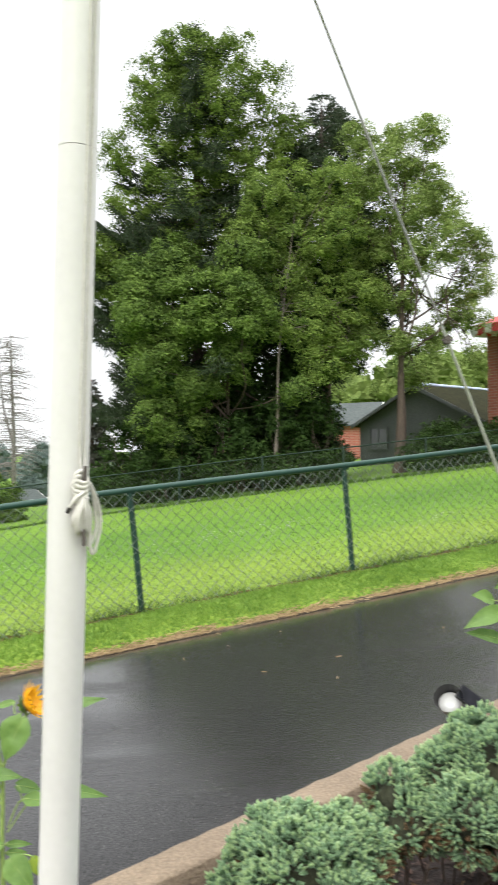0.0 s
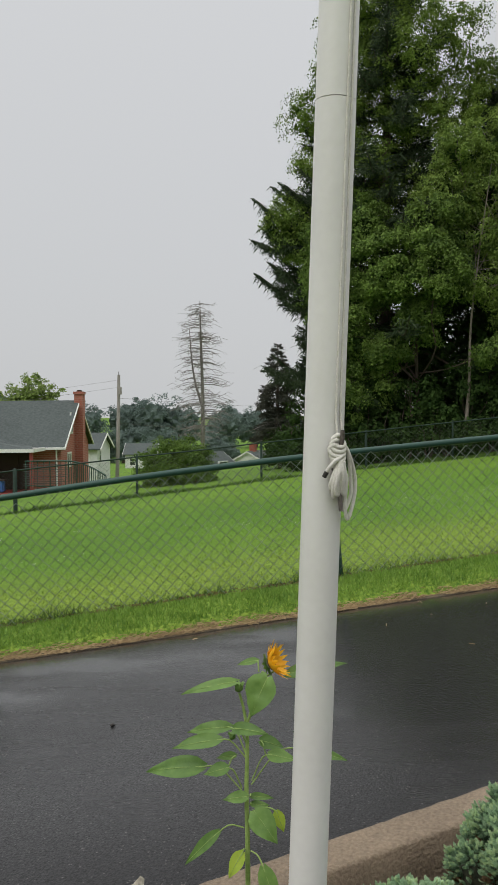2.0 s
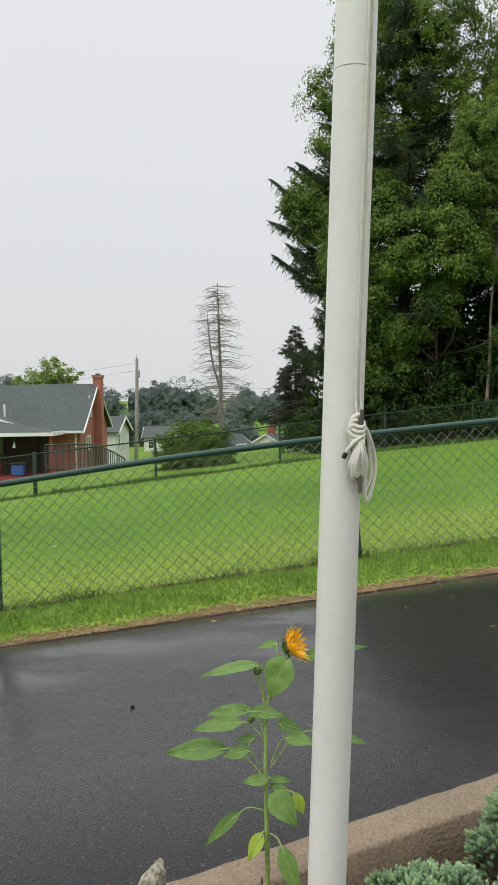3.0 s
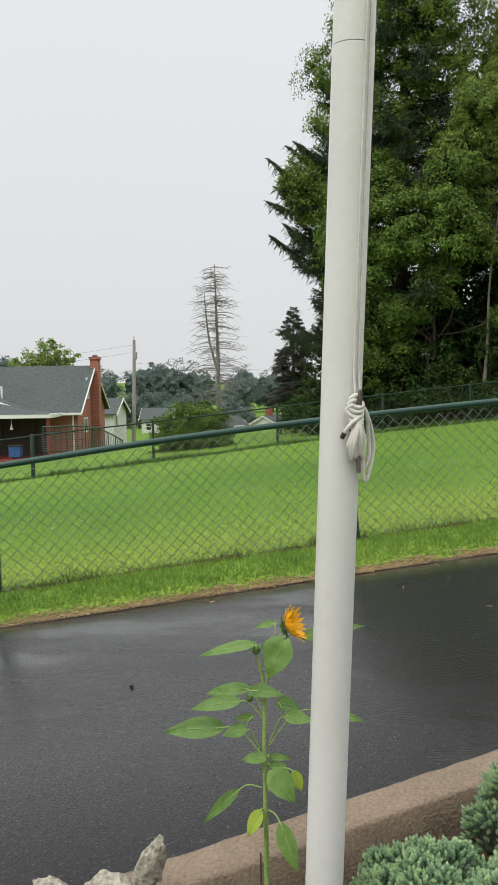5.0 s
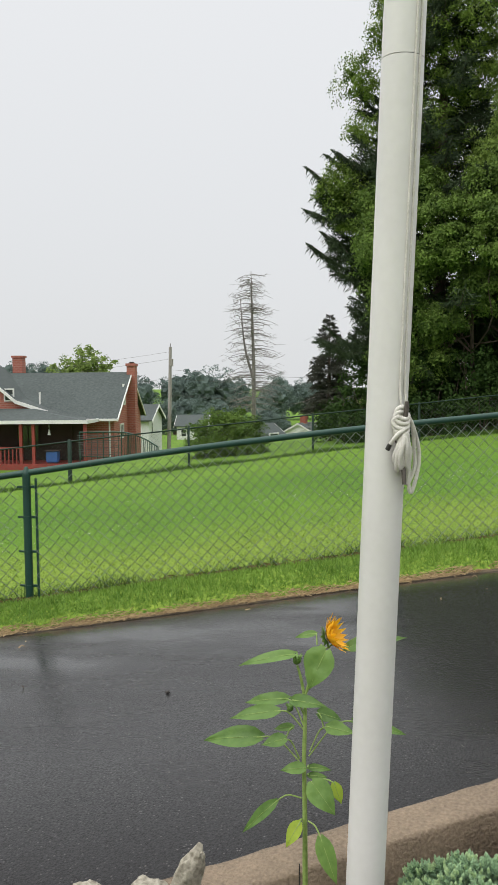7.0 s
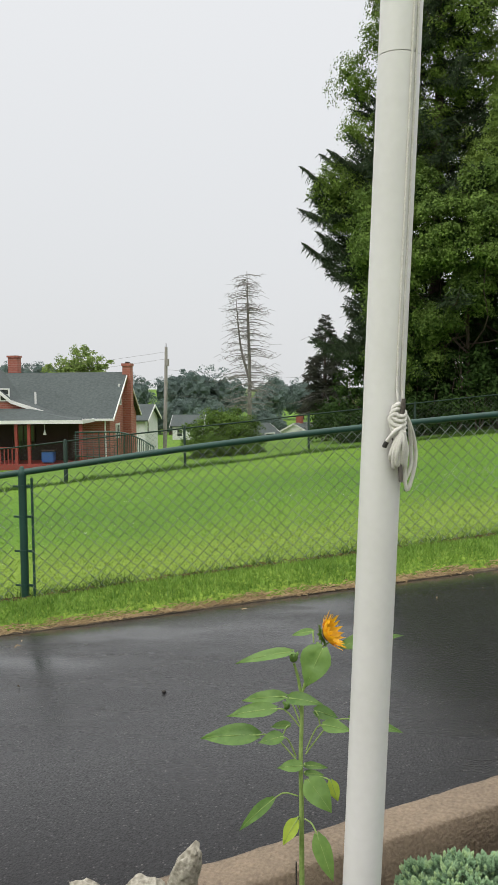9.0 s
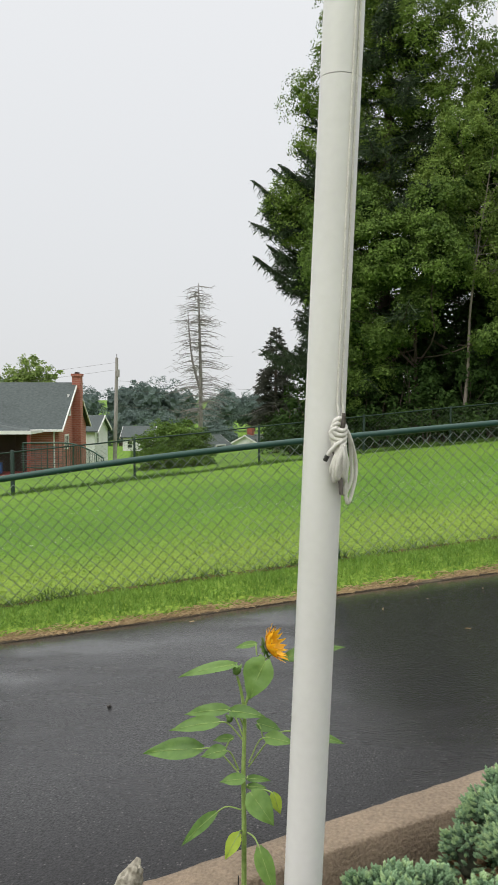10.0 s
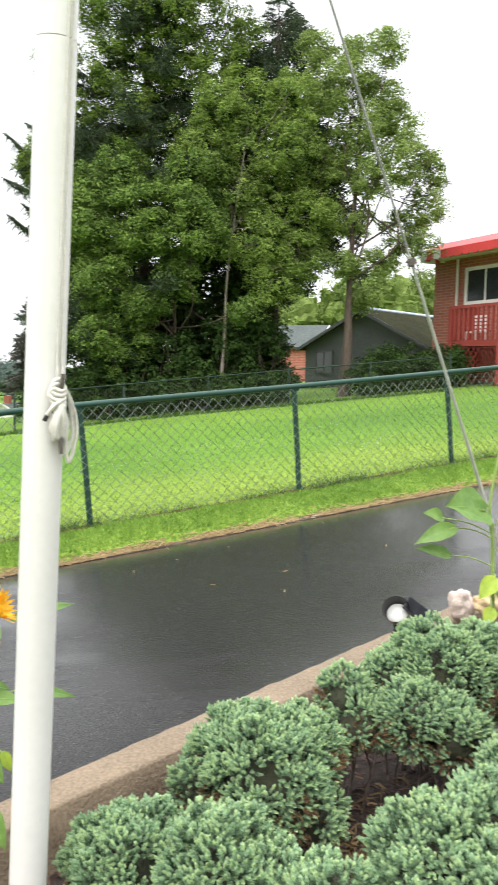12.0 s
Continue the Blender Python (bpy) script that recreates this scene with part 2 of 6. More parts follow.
M_VINYL = mat("green_vinyl", (0.004, 0.032, 0.021), (0.008, 0.052, 0.035), 6, (0.45, 0.6), bump=0.05, fine=80, stain=0.6)
M_WIRE = mat("green_wire", (0.014, 0.032, 0.022), (0.17, 0.21, 0.175), 5, (0.3, 0.45), bump=0, fine=30, spec=0.8, half=0.1)
M_FARPOST = mat("dull_green_post", (0.010, 0.024, 0.018), (0.025, 0.045, 0.034), 3, (0.6, 0.8), bump=0, spec=0.3)
M_EDGE = mat("edge_dirt", (0.028, 0.022, 0.013), (0.14, 0.105, 0.06), 7, (0.85, 1.0), bump=1.0, fine=60)
M_FARWIRE = mat("dull_fence_wire", (0.05, 0.07, 0.055), (0.11, 0.13, 0.11), 3, (0.5, 0.7), bump=0)
M_BARK = mat("bark", (0.035, 0.026, 0.020), (0.13, 0.095, 0.075), 5, (0.8, 1.0), bump=1.0, fine=22, stretch=(1, 1, 0.25))
# grey of dead wood, lightened further to carry distance haze
M_GREYBARK = mat("grey_hazed_dead_bark", (0.14, 0.125, 0.115), (0.27, 0.25, 0.235), 4, (0.8, 1.0), bump=0.8, fine=20, stretch=(1, 1, 0.25))
M_PALEBARK = mat("pale_bark", (0.10, 0.085, 0.07), (0.26, 0.22, 0.185), 4, (0.8, 1.0), bump=0.6, fine=25, stretch=(1, 1, 0.3))
M_SPRUCE = mat("spruce_needles", (0.012, 0.024, 0.012), (0.055, 0.082, 0.034), 0.5, (0.6, 0.85), bump=0, fine=3, rand="island", spread=0.55, spec=0.2, through_light=0.08)
M_VINE = mat("vine_leaves", (0.024, 0.055, 0.011), (0.245, 0.345, 0.068), 0.7, (0.6, 0.8), bump=0, fine=3, rand="island", spread=0.45, spec=0.1, through_light=0.22, half=0.12)
M_YOUNG = mat("young_maple_leaves", (0.040, 0.080, 0.018), (0.30, 0.41, 0.095), 0.7, (0.6, 0.8), bump=0, fine=3, rand="island", spread=0.45, spec=0.1, through_light=0.3, half=0.12)
M_ASHLEAF = mat("ash_leaves", (0.014, 0.038, 0.010), (0.205, 0.305, 0.066), 0.7, (0.6, 0.8), bump=0, fine=3, rand="island", spread=0.45, spec=0.1, through_light=0.16, half=0.12)
M_MAPLE = mat("maple_leaves", (0.07, 0.115, 0.030), (0.33, 0.43, 0.125), 0.6, (0.6, 0.8), bump=0, fine=3, rand="island", spread=0.5, spec=0.1, through_light=0.35, half=0.13)
# also used inside crowns and hollows, its darkness standing in for shade
M_UNDER_SHADE = mat("undergrowth_and_shade_leaves", (0.012, 0.030, 0.008), (0.055, 0.10, 0.022), 0.8, (0.6, 0.8), bump=0, fine=3, rand="island", spread=0.55, through_light=0.2, spec=0.1)
M_HEDGE = mat("clipped_shrub_leaves", (0.025, 0.062, 0.010), (0.165, 0.26, 0.042), 0.8, (0.5, 0.75), bump=0, fine=3, rand="island", spread=0.4, through_light=0.2, spec=0.2)
M_BROWN = mat("browning_needles", (0.012, 0.018, 0.011), (0.052, 0.050, 0.030), 0.5, (0.7, 0.9), bump=0, fine=2, rand="island", spread=0.5)
# distance haze is mixed into this leaf colour: paler and bluer
M_FARHAZE = mat("haze_tinted_foliage", (0.115, 0.155, 0.142), (0.165, 0.215, 0.190), 0.08, (0.9, 1.0), bump=0, fine=0.7, rand="island", spread=0.25, spec=0.1, through_light=0.35)
# darker copy of the needle green, painting the shade between shoots
M_JUNDARK = mat("juniper_needles_shade_tone", (0.12, 0.20, 0.12), (0.25, 0.37, 0.22), 5, (0.6, 0.85), bump=0, fine=30, rand="island", spread=0.5, spec=0.12, through_light=0.12)
M_JUNIPER = mat("blue_juniper_needles", (0.21, 0.335, 0.20), (0.40, 0.545, 0.325), 5, (0.6, 0.85), bump=0, fine=30, rand="island", spread=0.5, spec=0.12, through_light=0.2)
M_JUNTIP = mat("juniper_new_tips", (0.32, 0.45, 0.24), (0.50, 0.63, 0.35), 5, (0.6, 0.85), bump=0, fine=30, rand="island", spread=0.5, spec=0.12, through_light=0.2)
M_DEADNEEDLE = mat("brown_inner_needles", (0.06, 0.035, 0.018), (0.26, 0.17, 0.08), 9, (0.8, 1.0), bump=0, rand="island", spread=0.6)
# dark twig colour of the juniper cores, painting their gaps as shade
M_GAPSHADE = mat("inner_twigs_and_shade", (0.016, 0.020, 0.010), (0.055, 0.058, 0.03), 12, (0.9, 1.0), bump=0.8, fine=60)
M_SUNLEAF = mat("sunflower_leaf", (0.055, 0.13, 0.021), (0.185, 0.315, 0.066), 14, (0.45, 0.65), bump=0.25, fine=45, through_light=0.3, rand="object", spread=0.35)
M_YELLOWLEAF = mat("yellowing_leaf", (0.22, 0.34, 0.03), (0.42, 0.52, 0.06), 8, (0.5, 0.7), bump=0.2, fine=45, through_light=0.3)
M_STEM = mat("sunflower_stem", (0.16, 0.25, 0.05), (0.30, 0.40, 0.12), 12, (0.6, 0.8), bump=0.3, fine=90)
M_PETAL = mat("sunflower_petal", (0.80, 0.36, 0.006), (0.95, 0.60, 0.02), 14, (0.5, 0.7), bump=0.1, fine=80, through_light=0.3, rand="island", spread=0.5)
M_DISC = mat("sunflower_disc", (0.035, 0.02, 0.01), (0.16, 0.09, 0.02), 60, (0.8, 1.0), bump=0.8, fine=200)
M_STONE = mat("lichened_stone", (0.10, 0.085, 0.055), (0.45, 0.42, 0.34), 22, (0.55, 0.85), bump=0.8, fine=80)
M_PINK = mat("pale_pink_stone", (0.42, 0.30, 0.25), (0.70, 0.60, 0.54), 14, (0.7, 0.9), bump=0.5, fine=80)
M_TAN = mat("tan_sandstone", (0.34, 0.24, 0.12), (0.60, 0.47, 0.28), 12, (0.7, 0.9), bump=0.5, fine=80)
M_BLACK = mat("black_plastic", (0.008, 0.008, 0.008), (0.02, 0.02, 0.02), 20, (0.3, 0.45), bump=0.05, fine=150)
M_LENS = mat("frosted_lens", (0.38, 0.38, 0.37), (0.48, 0.48, 0.46), 20, (0.15, 0.25), bump=0.02)
M_SOLAR = mat("solar_glass", (0.008, 0.009, 0.012), (0.02, 0.02, 0.026), 20, (0.2, 0.3), bump=0, spec=0.1)
M_CABLE = mat("guy_strand", (0.26, 0.26, 0.24), (0.44, 0.44, 0.41), 40, (0.4, 0.6), metal=0.5, bump=0.5, fine=300)
M_GUARD = mat("weathered_cord_sleeve", (0.36, 0.38, 0.33), (0.55, 0.57, 0.50), 40, (0.6, 0.85), bump=0.4, fine=200)


def brick_material(name, a, c, mortar, long=0.25, high=0.085):
    """Coursed brickwork, in relief, for walls seen from far off."""
    m = mat(name, a, c, 1.2, (0.75, 0.95), bump=0.3, fine=16)
    nt = m.node_tree
    bsdf = nt.nodes["Principled BSDF"]
    co = nt.nodes.new("ShaderNodeTexCoord")
    mp = nt.nodes.new("ShaderNodeMapping")
    mp.inputs["Rotation"].default_value = (radians(90), 0, 0)
    uvw = nt.nodes.new("ShaderNodeVectorMath")
    uvw.operation = "MULTIPLY_ADD"
    sep = nt.nodes.new("ShaderNodeSeparateXYZ")
    com = nt.nodes.new("ShaderNodeCombineXYZ")
    add = nt.nodes.new("ShaderNodeMath")
    nt.links.new(co.outputs["Object"], sep.inputs[0])
    nt.links.new(sep.outputs[0], add.inputs[0])
    nt.links.new(sep.outputs[1], add.inputs[1])
    nt.links.new(add.outputs[0], com.inputs[0])
    nt.links.new(sep.outputs[2], com.inputs[1])
    br = nt.nodes.new("ShaderNodeTexBrick")
    br.inputs["Scale"].default_value = 1.0
    br.inputs["Brick Width"].default_value, br.inputs["Row Height"].default_value, br.inputs["Mortar Size"].default_value = long, high, 0.012
    old = bsdf.inputs["Base Color"].links[0].from_socket
    dim = nt.nodes.new("ShaderNodeMix")
    dim.data_type, dim.blend_type = "RGBA", "MULTIPLY"
    dim.inputs[0].default_value = 1.0
    dim.inputs[7].default_value = (0.78, 0.78, 0.78, 1)
    nt.links.new(old, dim.inputs[6])
    nt.links.new(old, br.inputs["Color1"])
    nt.links.new(dim.outputs[2], br.inputs["Color2"])
    br.inputs["Mortar"].default_value = (*mortar, 1)
    nt.links.new(com.outputs[0], br.inputs["Vector"])
    nt.links.new(br.outputs["Color"], bsdf.inputs["Base Color"])
    nt.nodes.remove(mp)
    nt.nodes.remove(uvw)
    return m


M_BRICK = brick_material("red_brick", (0.29, 0.072, 0.050), (0.45, 0.145, 0.102), (0.36, 0.19, 0.15))
M_CHIMNEY = mat("chimney_brick", (0.17, 0.042, 0.028), (0.36, 0.105, 0.07), 1.2, (0.75, 0.95), bump=0.4, fine=16, rand="object", spread=0.4)
M_MORTAR = mat("brick_mortar", (0.20, 0.075, 0.055), (0.34, 0.16, 0.12), 3, (0.8, 1.0), bump=0.5, fine=20)
M_SHINGLE = mat("grey_shingles", (0.030, 0.040, 0.038), (0.075, 0.090, 0.085), 0.9, (0.8, 0.95), bump=0.7, fine=9)
M_TRIM = mat("white_trim", (0.62, 0.61, 0.59), (0.80, 0.79, 0.77), 2, (0.4, 0.6), bump=0.05)
M_GLASS = mat("window_glass", (0.015, 0.018, 0.02), (0.05, 0.055, 0.06), 2, (0.05, 0.12), bump=0, spec=0.8)
M_REDWOOD = mat("red_painted_wood", (0.17, 0.022, 0.018), (0.32, 0.052, 0.040), 3, (0.5, 0.75), bump=0.3, fine=30, rand="object", spread=0.3)
M_AWNING = mat("red_awning", (0.42, 0.03, 0.035), (0.58, 0.06, 0.06), 2, (0.5, 0.7), bump=0.1, fine=20)
M_GREYSIDE = mat("dark_grey_siding", (0.055, 0.060, 0.062), (0.10, 0.108, 0.108), 1.5, (0.6, 0.85), bump=0.2, fine=20)
M_WHITESIDE = mat("white_siding", (0.55, 0.56, 0.55), (0.72, 0.72, 0.70), 1, (0.6, 0.8), bump=0.1, fine=10)
M_TARP = mat("blue_grey_metal_ridge", (0.28, 0.36, 0.55), (0.55, 0.62, 0.75), 3, (0.3, 0.5), bump=0.2)
M_UTIL = mat("grey_utility_wood", (0.22, 0.20, 0.185), (0.38, 0.35, 0.33), 2, (0.8, 0.95), bump=0.4, fine=20, stretch=(1, 1, 0.1))
# dark fittings; inside the porch this near-black stands in for shade
M_DARK = mat("dark_parts_and_porch_shade", (0.030, 0.020, 0.018), (0.065, 0.042, 0.036), 2, (0.8, 0.95), bump=0.2)


# ---- mesh helpers ----
K = 0.78                          # the plan below is drawn in units of 0.78 m
rnd = random.Random(7)
nrg = np.random.default_rng(11)


def thing(name, x, y, z, label, category, group="", kind=""):
    ob = new(name)
    ob.location = (x * K, y * K, z * K)
    ob.empty_display_size = 0.1
    bpy.context.view_layer.update()
    return tagged(ob, label, category, group, kind)


def link_mesh(name, me, material, parent=None, label="", smooth=False):
    if material is not None:
        me.materials.append(material)
    if smooth:
        me.polygons.foreach_set("use_smooth", [len(p.vertices) <= 4 for p in me.polygons])
    ob = new(name, me)
    if parent is not None:
        ob.parent = parent
        if parent.parent is None:
            ob.matrix_parent_inverse = Matrix.Translation(parent.location).inverted()
    return tagged(ob, label)


def part(name, bm, material, parent=None, label="", smooth=False):
    """One bmesh, given in world metres, as one mesh object under a thing or a part."""
    me = bpy.data.meshes.new(name)
    bmesh.ops.scale(bm, vec=(K, K, K), verts=bm.verts)
    bm.to_mesh(me)
    bm.free()
    return link_mesh(name, me, material, parent, label, smooth)


def sheet(name, verts, faces, material, parent=None, label="", smooth=False):
    """A mesh from computed arrays of corners and faces."""
    me = bpy.data.meshes.new(name)
    verts = np.asarray(verts, dtype=np.float32).reshape(-1, 3) * K
    faces = np.asarray(faces, dtype=np.int32)
    k = faces.shape[1]
    me.vertices.add(len(verts))
    me.vertices.foreach_set("co", verts.ravel())
    me.loops.add(faces.size)
    me.loops.foreach_set("vertex_index", faces.ravel())
    me.polygons.add(len(faces))
    me.polygons.foreach_set("loop_start", np.arange(0, faces.size, k, dtype=np.int32))
    me.update(calc_edges=True)
    me.validate()
    return link_mesh(name, me, material, parent, label, smooth)


def box(bm, x0, x1, y0, y1, z0, z1, bevel=0.0, m=None):
    made = bmesh.ops.create_cube(bm, size=1)["verts"]
    for v in made:
        v.co = Vector(((x0 + x1) / 2 + v.co.x * (x1 - x0), (y0 + y1) / 2 + v.co.y * (y1 - y0), (z0 + z1) / 2 + v.co.z * (z1 - z0)))
    if bevel:
        edges = {e for v in made for e in v.link_edges}
        made = [v for v in bmesh.ops.bevel(bm, geom=list(edges), offset=bevel, segments=2, affect="EDGES")["verts"]]
    if m is not None:
        bmesh.ops.transform(bm, matrix=m, verts=list({v for v in made}))
    return made


def tube(bm, pts, radii, sides=8, caps=True):
    """A round bar along pts; radii: one, or one for each point."""
    pts = [Vector(p) for p in pts]
    if not isinstance(radii, (list, tuple)):
        radii = [radii] * len(pts)
    rings = []
    prev = None
    for i, p in enumerate(pts):
        t = (pts[min(i + 1, len(pts) - 1)] - pts[max(i - 1, 0)]).normalized()
        if prev is None:
            ref = Vector((1, 0, 0)) if abs(t.x) < 0.8 else Vector((0, 1, 0))
            u = t.cross(ref).normalized()
        else:
            u = (prev - t * prev.dot(t)).normalized()
        prev = u
        v = t.cross(u)
        rings.append([bm.verts.new(p + (u * math.cos(a) + v * math.sin(a)) * radii[i]) for a in (2 * math.pi * k / sides for k in range(sides))])
    for a, b in zip(rings, rings[1:]):
        for k in range(sides):
            bm.faces.new((a[k], a[(k + 1) % sides], b[(k + 1) % sides], b[k]))
    if caps and sides > 2:
        for ring, flip in ((rings[0], True), (rings[-1], False)):
            lid = [bm.verts.new(v.co) for v in ring]
            bm.faces.new(lid[::-1] if flip else lid)
    return rings


def curve_pts(keys, n=24):
    """A smooth line through the keys (Catmull-Rom)."""
    keys = [Vector(k) for k in keys]
    ext = [keys[0] * 2 - keys[1]] + keys + [keys[-1] * 2 - keys[-2]]
    out = []
    spans = len(keys) - 1
    for i in range(n + 1):
        f = min(i / n * spans, spans - 1e-6)
        k = int(f)
        t = f - k
        a, b, c, d = ext[k:k + 4]
        out.append(0.5 * ((2 * b) + (c - a) * t + (2 * a - 5 * b + 4 * c - d) * t * t + (3 * b - a - 3 * c + d) * t ** 3))
    return out


def lump(bm, centre, radii, seed, amount=0.25, freq=1.6, level=4, turn=None):
    """A rounded stone-like body."""
    made = bmesh.ops.create_icosphere(bm, subdivisions=level, radius=1)["verts"]
    shift = Vector((seed * 7.1, seed * 3.3, seed * 1.7))
    for v in made:
        n = v.co.normalized()
        k = 1 + amount * noise.noise(n * freq + shift) + amount * 0.35 * noise.noise(n * freq * 3 + shift)
        c = Vector((n.x * radii[0], n.y * radii[1], n.z * radii[2])) * k
        if turn is not None:
            c = turn @ c
        v.co = c + Vector(centre)
    return made


# ---- the lie of the land ----
FX, FY = -0.954, 7.692            # foot of the fence post nearest the flagpole
DX, DY = 0.9308, 0.3655           # along the fence
NX, NY = -0.3655, 0.9308          # away from the driveway
EDGE = -0.72                      # driveway edge, off the fence


def fence_point(s, off):
    return FX + DX * s + NX * off, FY + DY * s + NY * off


def drive_z(x, y):
    return -0.329 + 0.0971 * x + 0.0428 * y


def smooth01(a, b, v):
    t = min(max((v - a) / (b - a), 0.0), 1.0)
    return t * t * (3 - 2 * t)


def rail_foot(s):
    return 0.105 * s - 0.03 * smooth01(-1.5, -4.5, s)


def ground_z(x, y):
    s = (x - FX) * DX + (y - FY) * DY
    off = (x - FX) * NX + (y - FY) * NY
    sc = max(min(s, 24.0), -30.0)
    if off >= 0:
        xc = max(min(x, 16.0), -24.0)
        yc = min(y, 45.0)
        plain = 0.1 * xc + 0.003 * yc - 0.02
        down = smooth01(28, 75, y) * smooth01(4, -14, x) * 1.6 + smooth01(60, 160, y) * 3.0 + smooth01(-13, -24, x) * 0.4
        k = math.exp(-off / 4.0)
        return (plain - down) * (1 - k) + rail_foot(sc) * k + 0.02 * noise.noise(Vector((x * 0.4, y * 0.4, 0)))
    ex, ey = fence_point(sc, EDGE)
    edge = drive_z(ex, ey) + 0.03
    if off >= EDGE:
        k = off / EDGE
        if k > 0.86:
            edge -= 0.045 * (k - 0.86) / 0.14
        return rail_foot(sc) * (1 - k) + edge * k + 0.055 * math.sin(math.pi * min(k, 1.0) ** 0.9) ** 0.8 + 0.012 * noise.noise(Vector((x * 2.3, y * 2.3, 1)))
    px, py = fence_point(sc, max(off, -12.0))
    return drive_z(px, py) - 0.07


def graded(near, step, far, growth=1.22):
    out = list(np.arange(-near, near + step / 2, step))
    d = step
    hi = [near]
    while hi[-1] < far:
        d *= growth
        hi.append(hi[-1] + d)
    return [-v for v in hi[1:]][::-1] + out + hi[1:]


s_lines = graded(16, 0.5, 2600)
o_lines = [-2600, -1500, -800, -400, -200, -100, -50, -25, -12, -8, -4, -2, -1, EDGE - 0.015, EDGE, -0.69, -0.66, -0.62, -0.54, -0.45, -0.36, -0.27, -0.18, -0.1, -0.05, 0]
v = 0.0
st = 0.25
while v < 2600:
    v += st
    st = min(st * (1.0 if v < 4 else 1.03 if v < 40 else 1.2), 400)
    o_lines.append(v)
gv = []
for o in o_lines:
    for s in s_lines:
        x, y = fence_point(s, o)
        gv.append((x, y, ground_z(x, y)))
ns = len(s_lines)
gf = [(r * ns + c, r * ns + c + 1, (r + 1) * ns + c + 1, (r + 1) * ns + c) for r in range(len(o_lines) - 1) for c in range(ns - 1)]
ground = sheet("ground", gv, gf, M_LAWN, smooth=True)
tagged(ground, "mown green lawn sloping up beyond the driveway", "ground", kind="structure")

# driveway: one slab with an uneven edge against the grass
bm = bmesh.new()
ss = [-46 + 0.25 * i for i in range(int(92 / 0.25) + 1)]
rows = []
for o in (EDGE, EDGE - 0.08, -1.2, -2, -3, -4, -6, -9):
    row = []
    for s in ss:
        j = 0.03 * noise.noise(Vector((s * 1.7, 3.1, 0))) + 0.015 * noise.noise(Vector((s * 6, 9, 0))) if o > EDGE - 0.05 else 0
        x, y = fence_point(s, o + j)
        row.append(bm.verts.new((x, y, drive_z(x, y) - (0.004 if o > EDGE - 0.05 else 0) + 0.006 * noise.noise(Vector((x * 0.6, y * 0.6, 2))))))
    rows.append(row)
low = []
for s, v0 in zip(ss, rows[0]):
    low.append(bm.verts.new((v0.co.x, v0.co.y, v0.co.z - 0.06)))
for a, b in zip([low] + rows, rows):
    for i in range(len(ss) - 1):
        bm.faces.new((a[i], b[i], b[i + 1], a[i + 1]))
driveway = part("driveway", bm, M_ASPHALT, smooth=True)
tagged(driveway, "rain-wet dark asphalt driveway with glossy patches", "driveway", kind="structure")

# ---- planter wall and bed ----
WX, WY = -0.02, 2.99               # a point of the wall's outer edge
EX, EY = 0.817, 0.577              # along the wall
IX, IY = 0.577, -0.817             # towards the bed
WALL_W = 0.165


def wall_top(x, y):
    return 0.183 + 0.09 * (x + 0.185) + 0.05 * (y - 2.774)


def soil_z(x, y):
    return wall_top(x, y) - 0.235 + 0.02 * noise.noise(Vector((x * 3, y * 3, 4))) + 0.012 * noise.noise(Vector((x * 11, y * 11, 4)))


bm = bmesh.new()
prof = [(-0.004, -0.75), (-0.004, -0.3), (0.0, -0.018), (0.008, -0.004), (0.03, 0.0), (0.065, 0.002), (0.10, 0.002), (0.135, 0.0), (0.157, -0.003), (0.165, -0.012), (0.167, -0.12), (0.168, -0.3), (0.168, -0.75)]
last = None
a = -4.4
while a < 5.6:
    ring = []
    for k, (w, z) in enumerate(prof):
        x = WX + EX * a + IX * w
        y = WY + EY * a + IY * w
        p = Vector((x * 9, y * 9, z * 9))
        jw = 0.006 * noise.noise(p) + 0.003 * noise.noise(p * 4)
        jz = 0.004 * noise.noise(p * 1.3 + Vector((5, 5, 5))) + 0.003 * noise.noise(p * 5)
        ring.append(bm.verts.new((x + IX * jw, y + IY * jw, wall_top(x, y) + z + jz)))
    if last:
        for k in range(len(ring) - 1):
            bm.faces.new((last[k], last[k + 1], ring[k + 1], ring[k]))
    last = ring
    a += 0.03
planter_wall = part("planter_wall", bm, M_WALL, smooth=True)
tagged(planter_wall, "low weathered tan concrete wall edging the planting bed", "wall", kind="structure")

bv, bf = [], []
nu, nw = 150, 84
for i in range(nu):
    for j in range(nw):
        a = -4.4 + 10.0 * i / (nu - 1)
        w = WALL_W - 0.03 + 5.4 * (j / (nw - 1)) ** 1.5
        x, y = WX + EX * a + IX * w, WY + EY * a + IY * w
        bv.append((x, y, soil_z(x, y)))
bf = [(i * nw + j, i * nw + j + 1, (i + 1) * nw + j + 1, (i + 1) * nw + j) for i in range(nu - 1) for j in range(nw - 1)]
bed = sheet("planting_bed", bv, bf, M_SOIL, smooth=True)
tagged(bed, "dark brown shredded bark mulch of the planting bed", "soil", kind="structure")

# shredded mulch: thin curled slivers lying on the bed
cv, cf = [], []
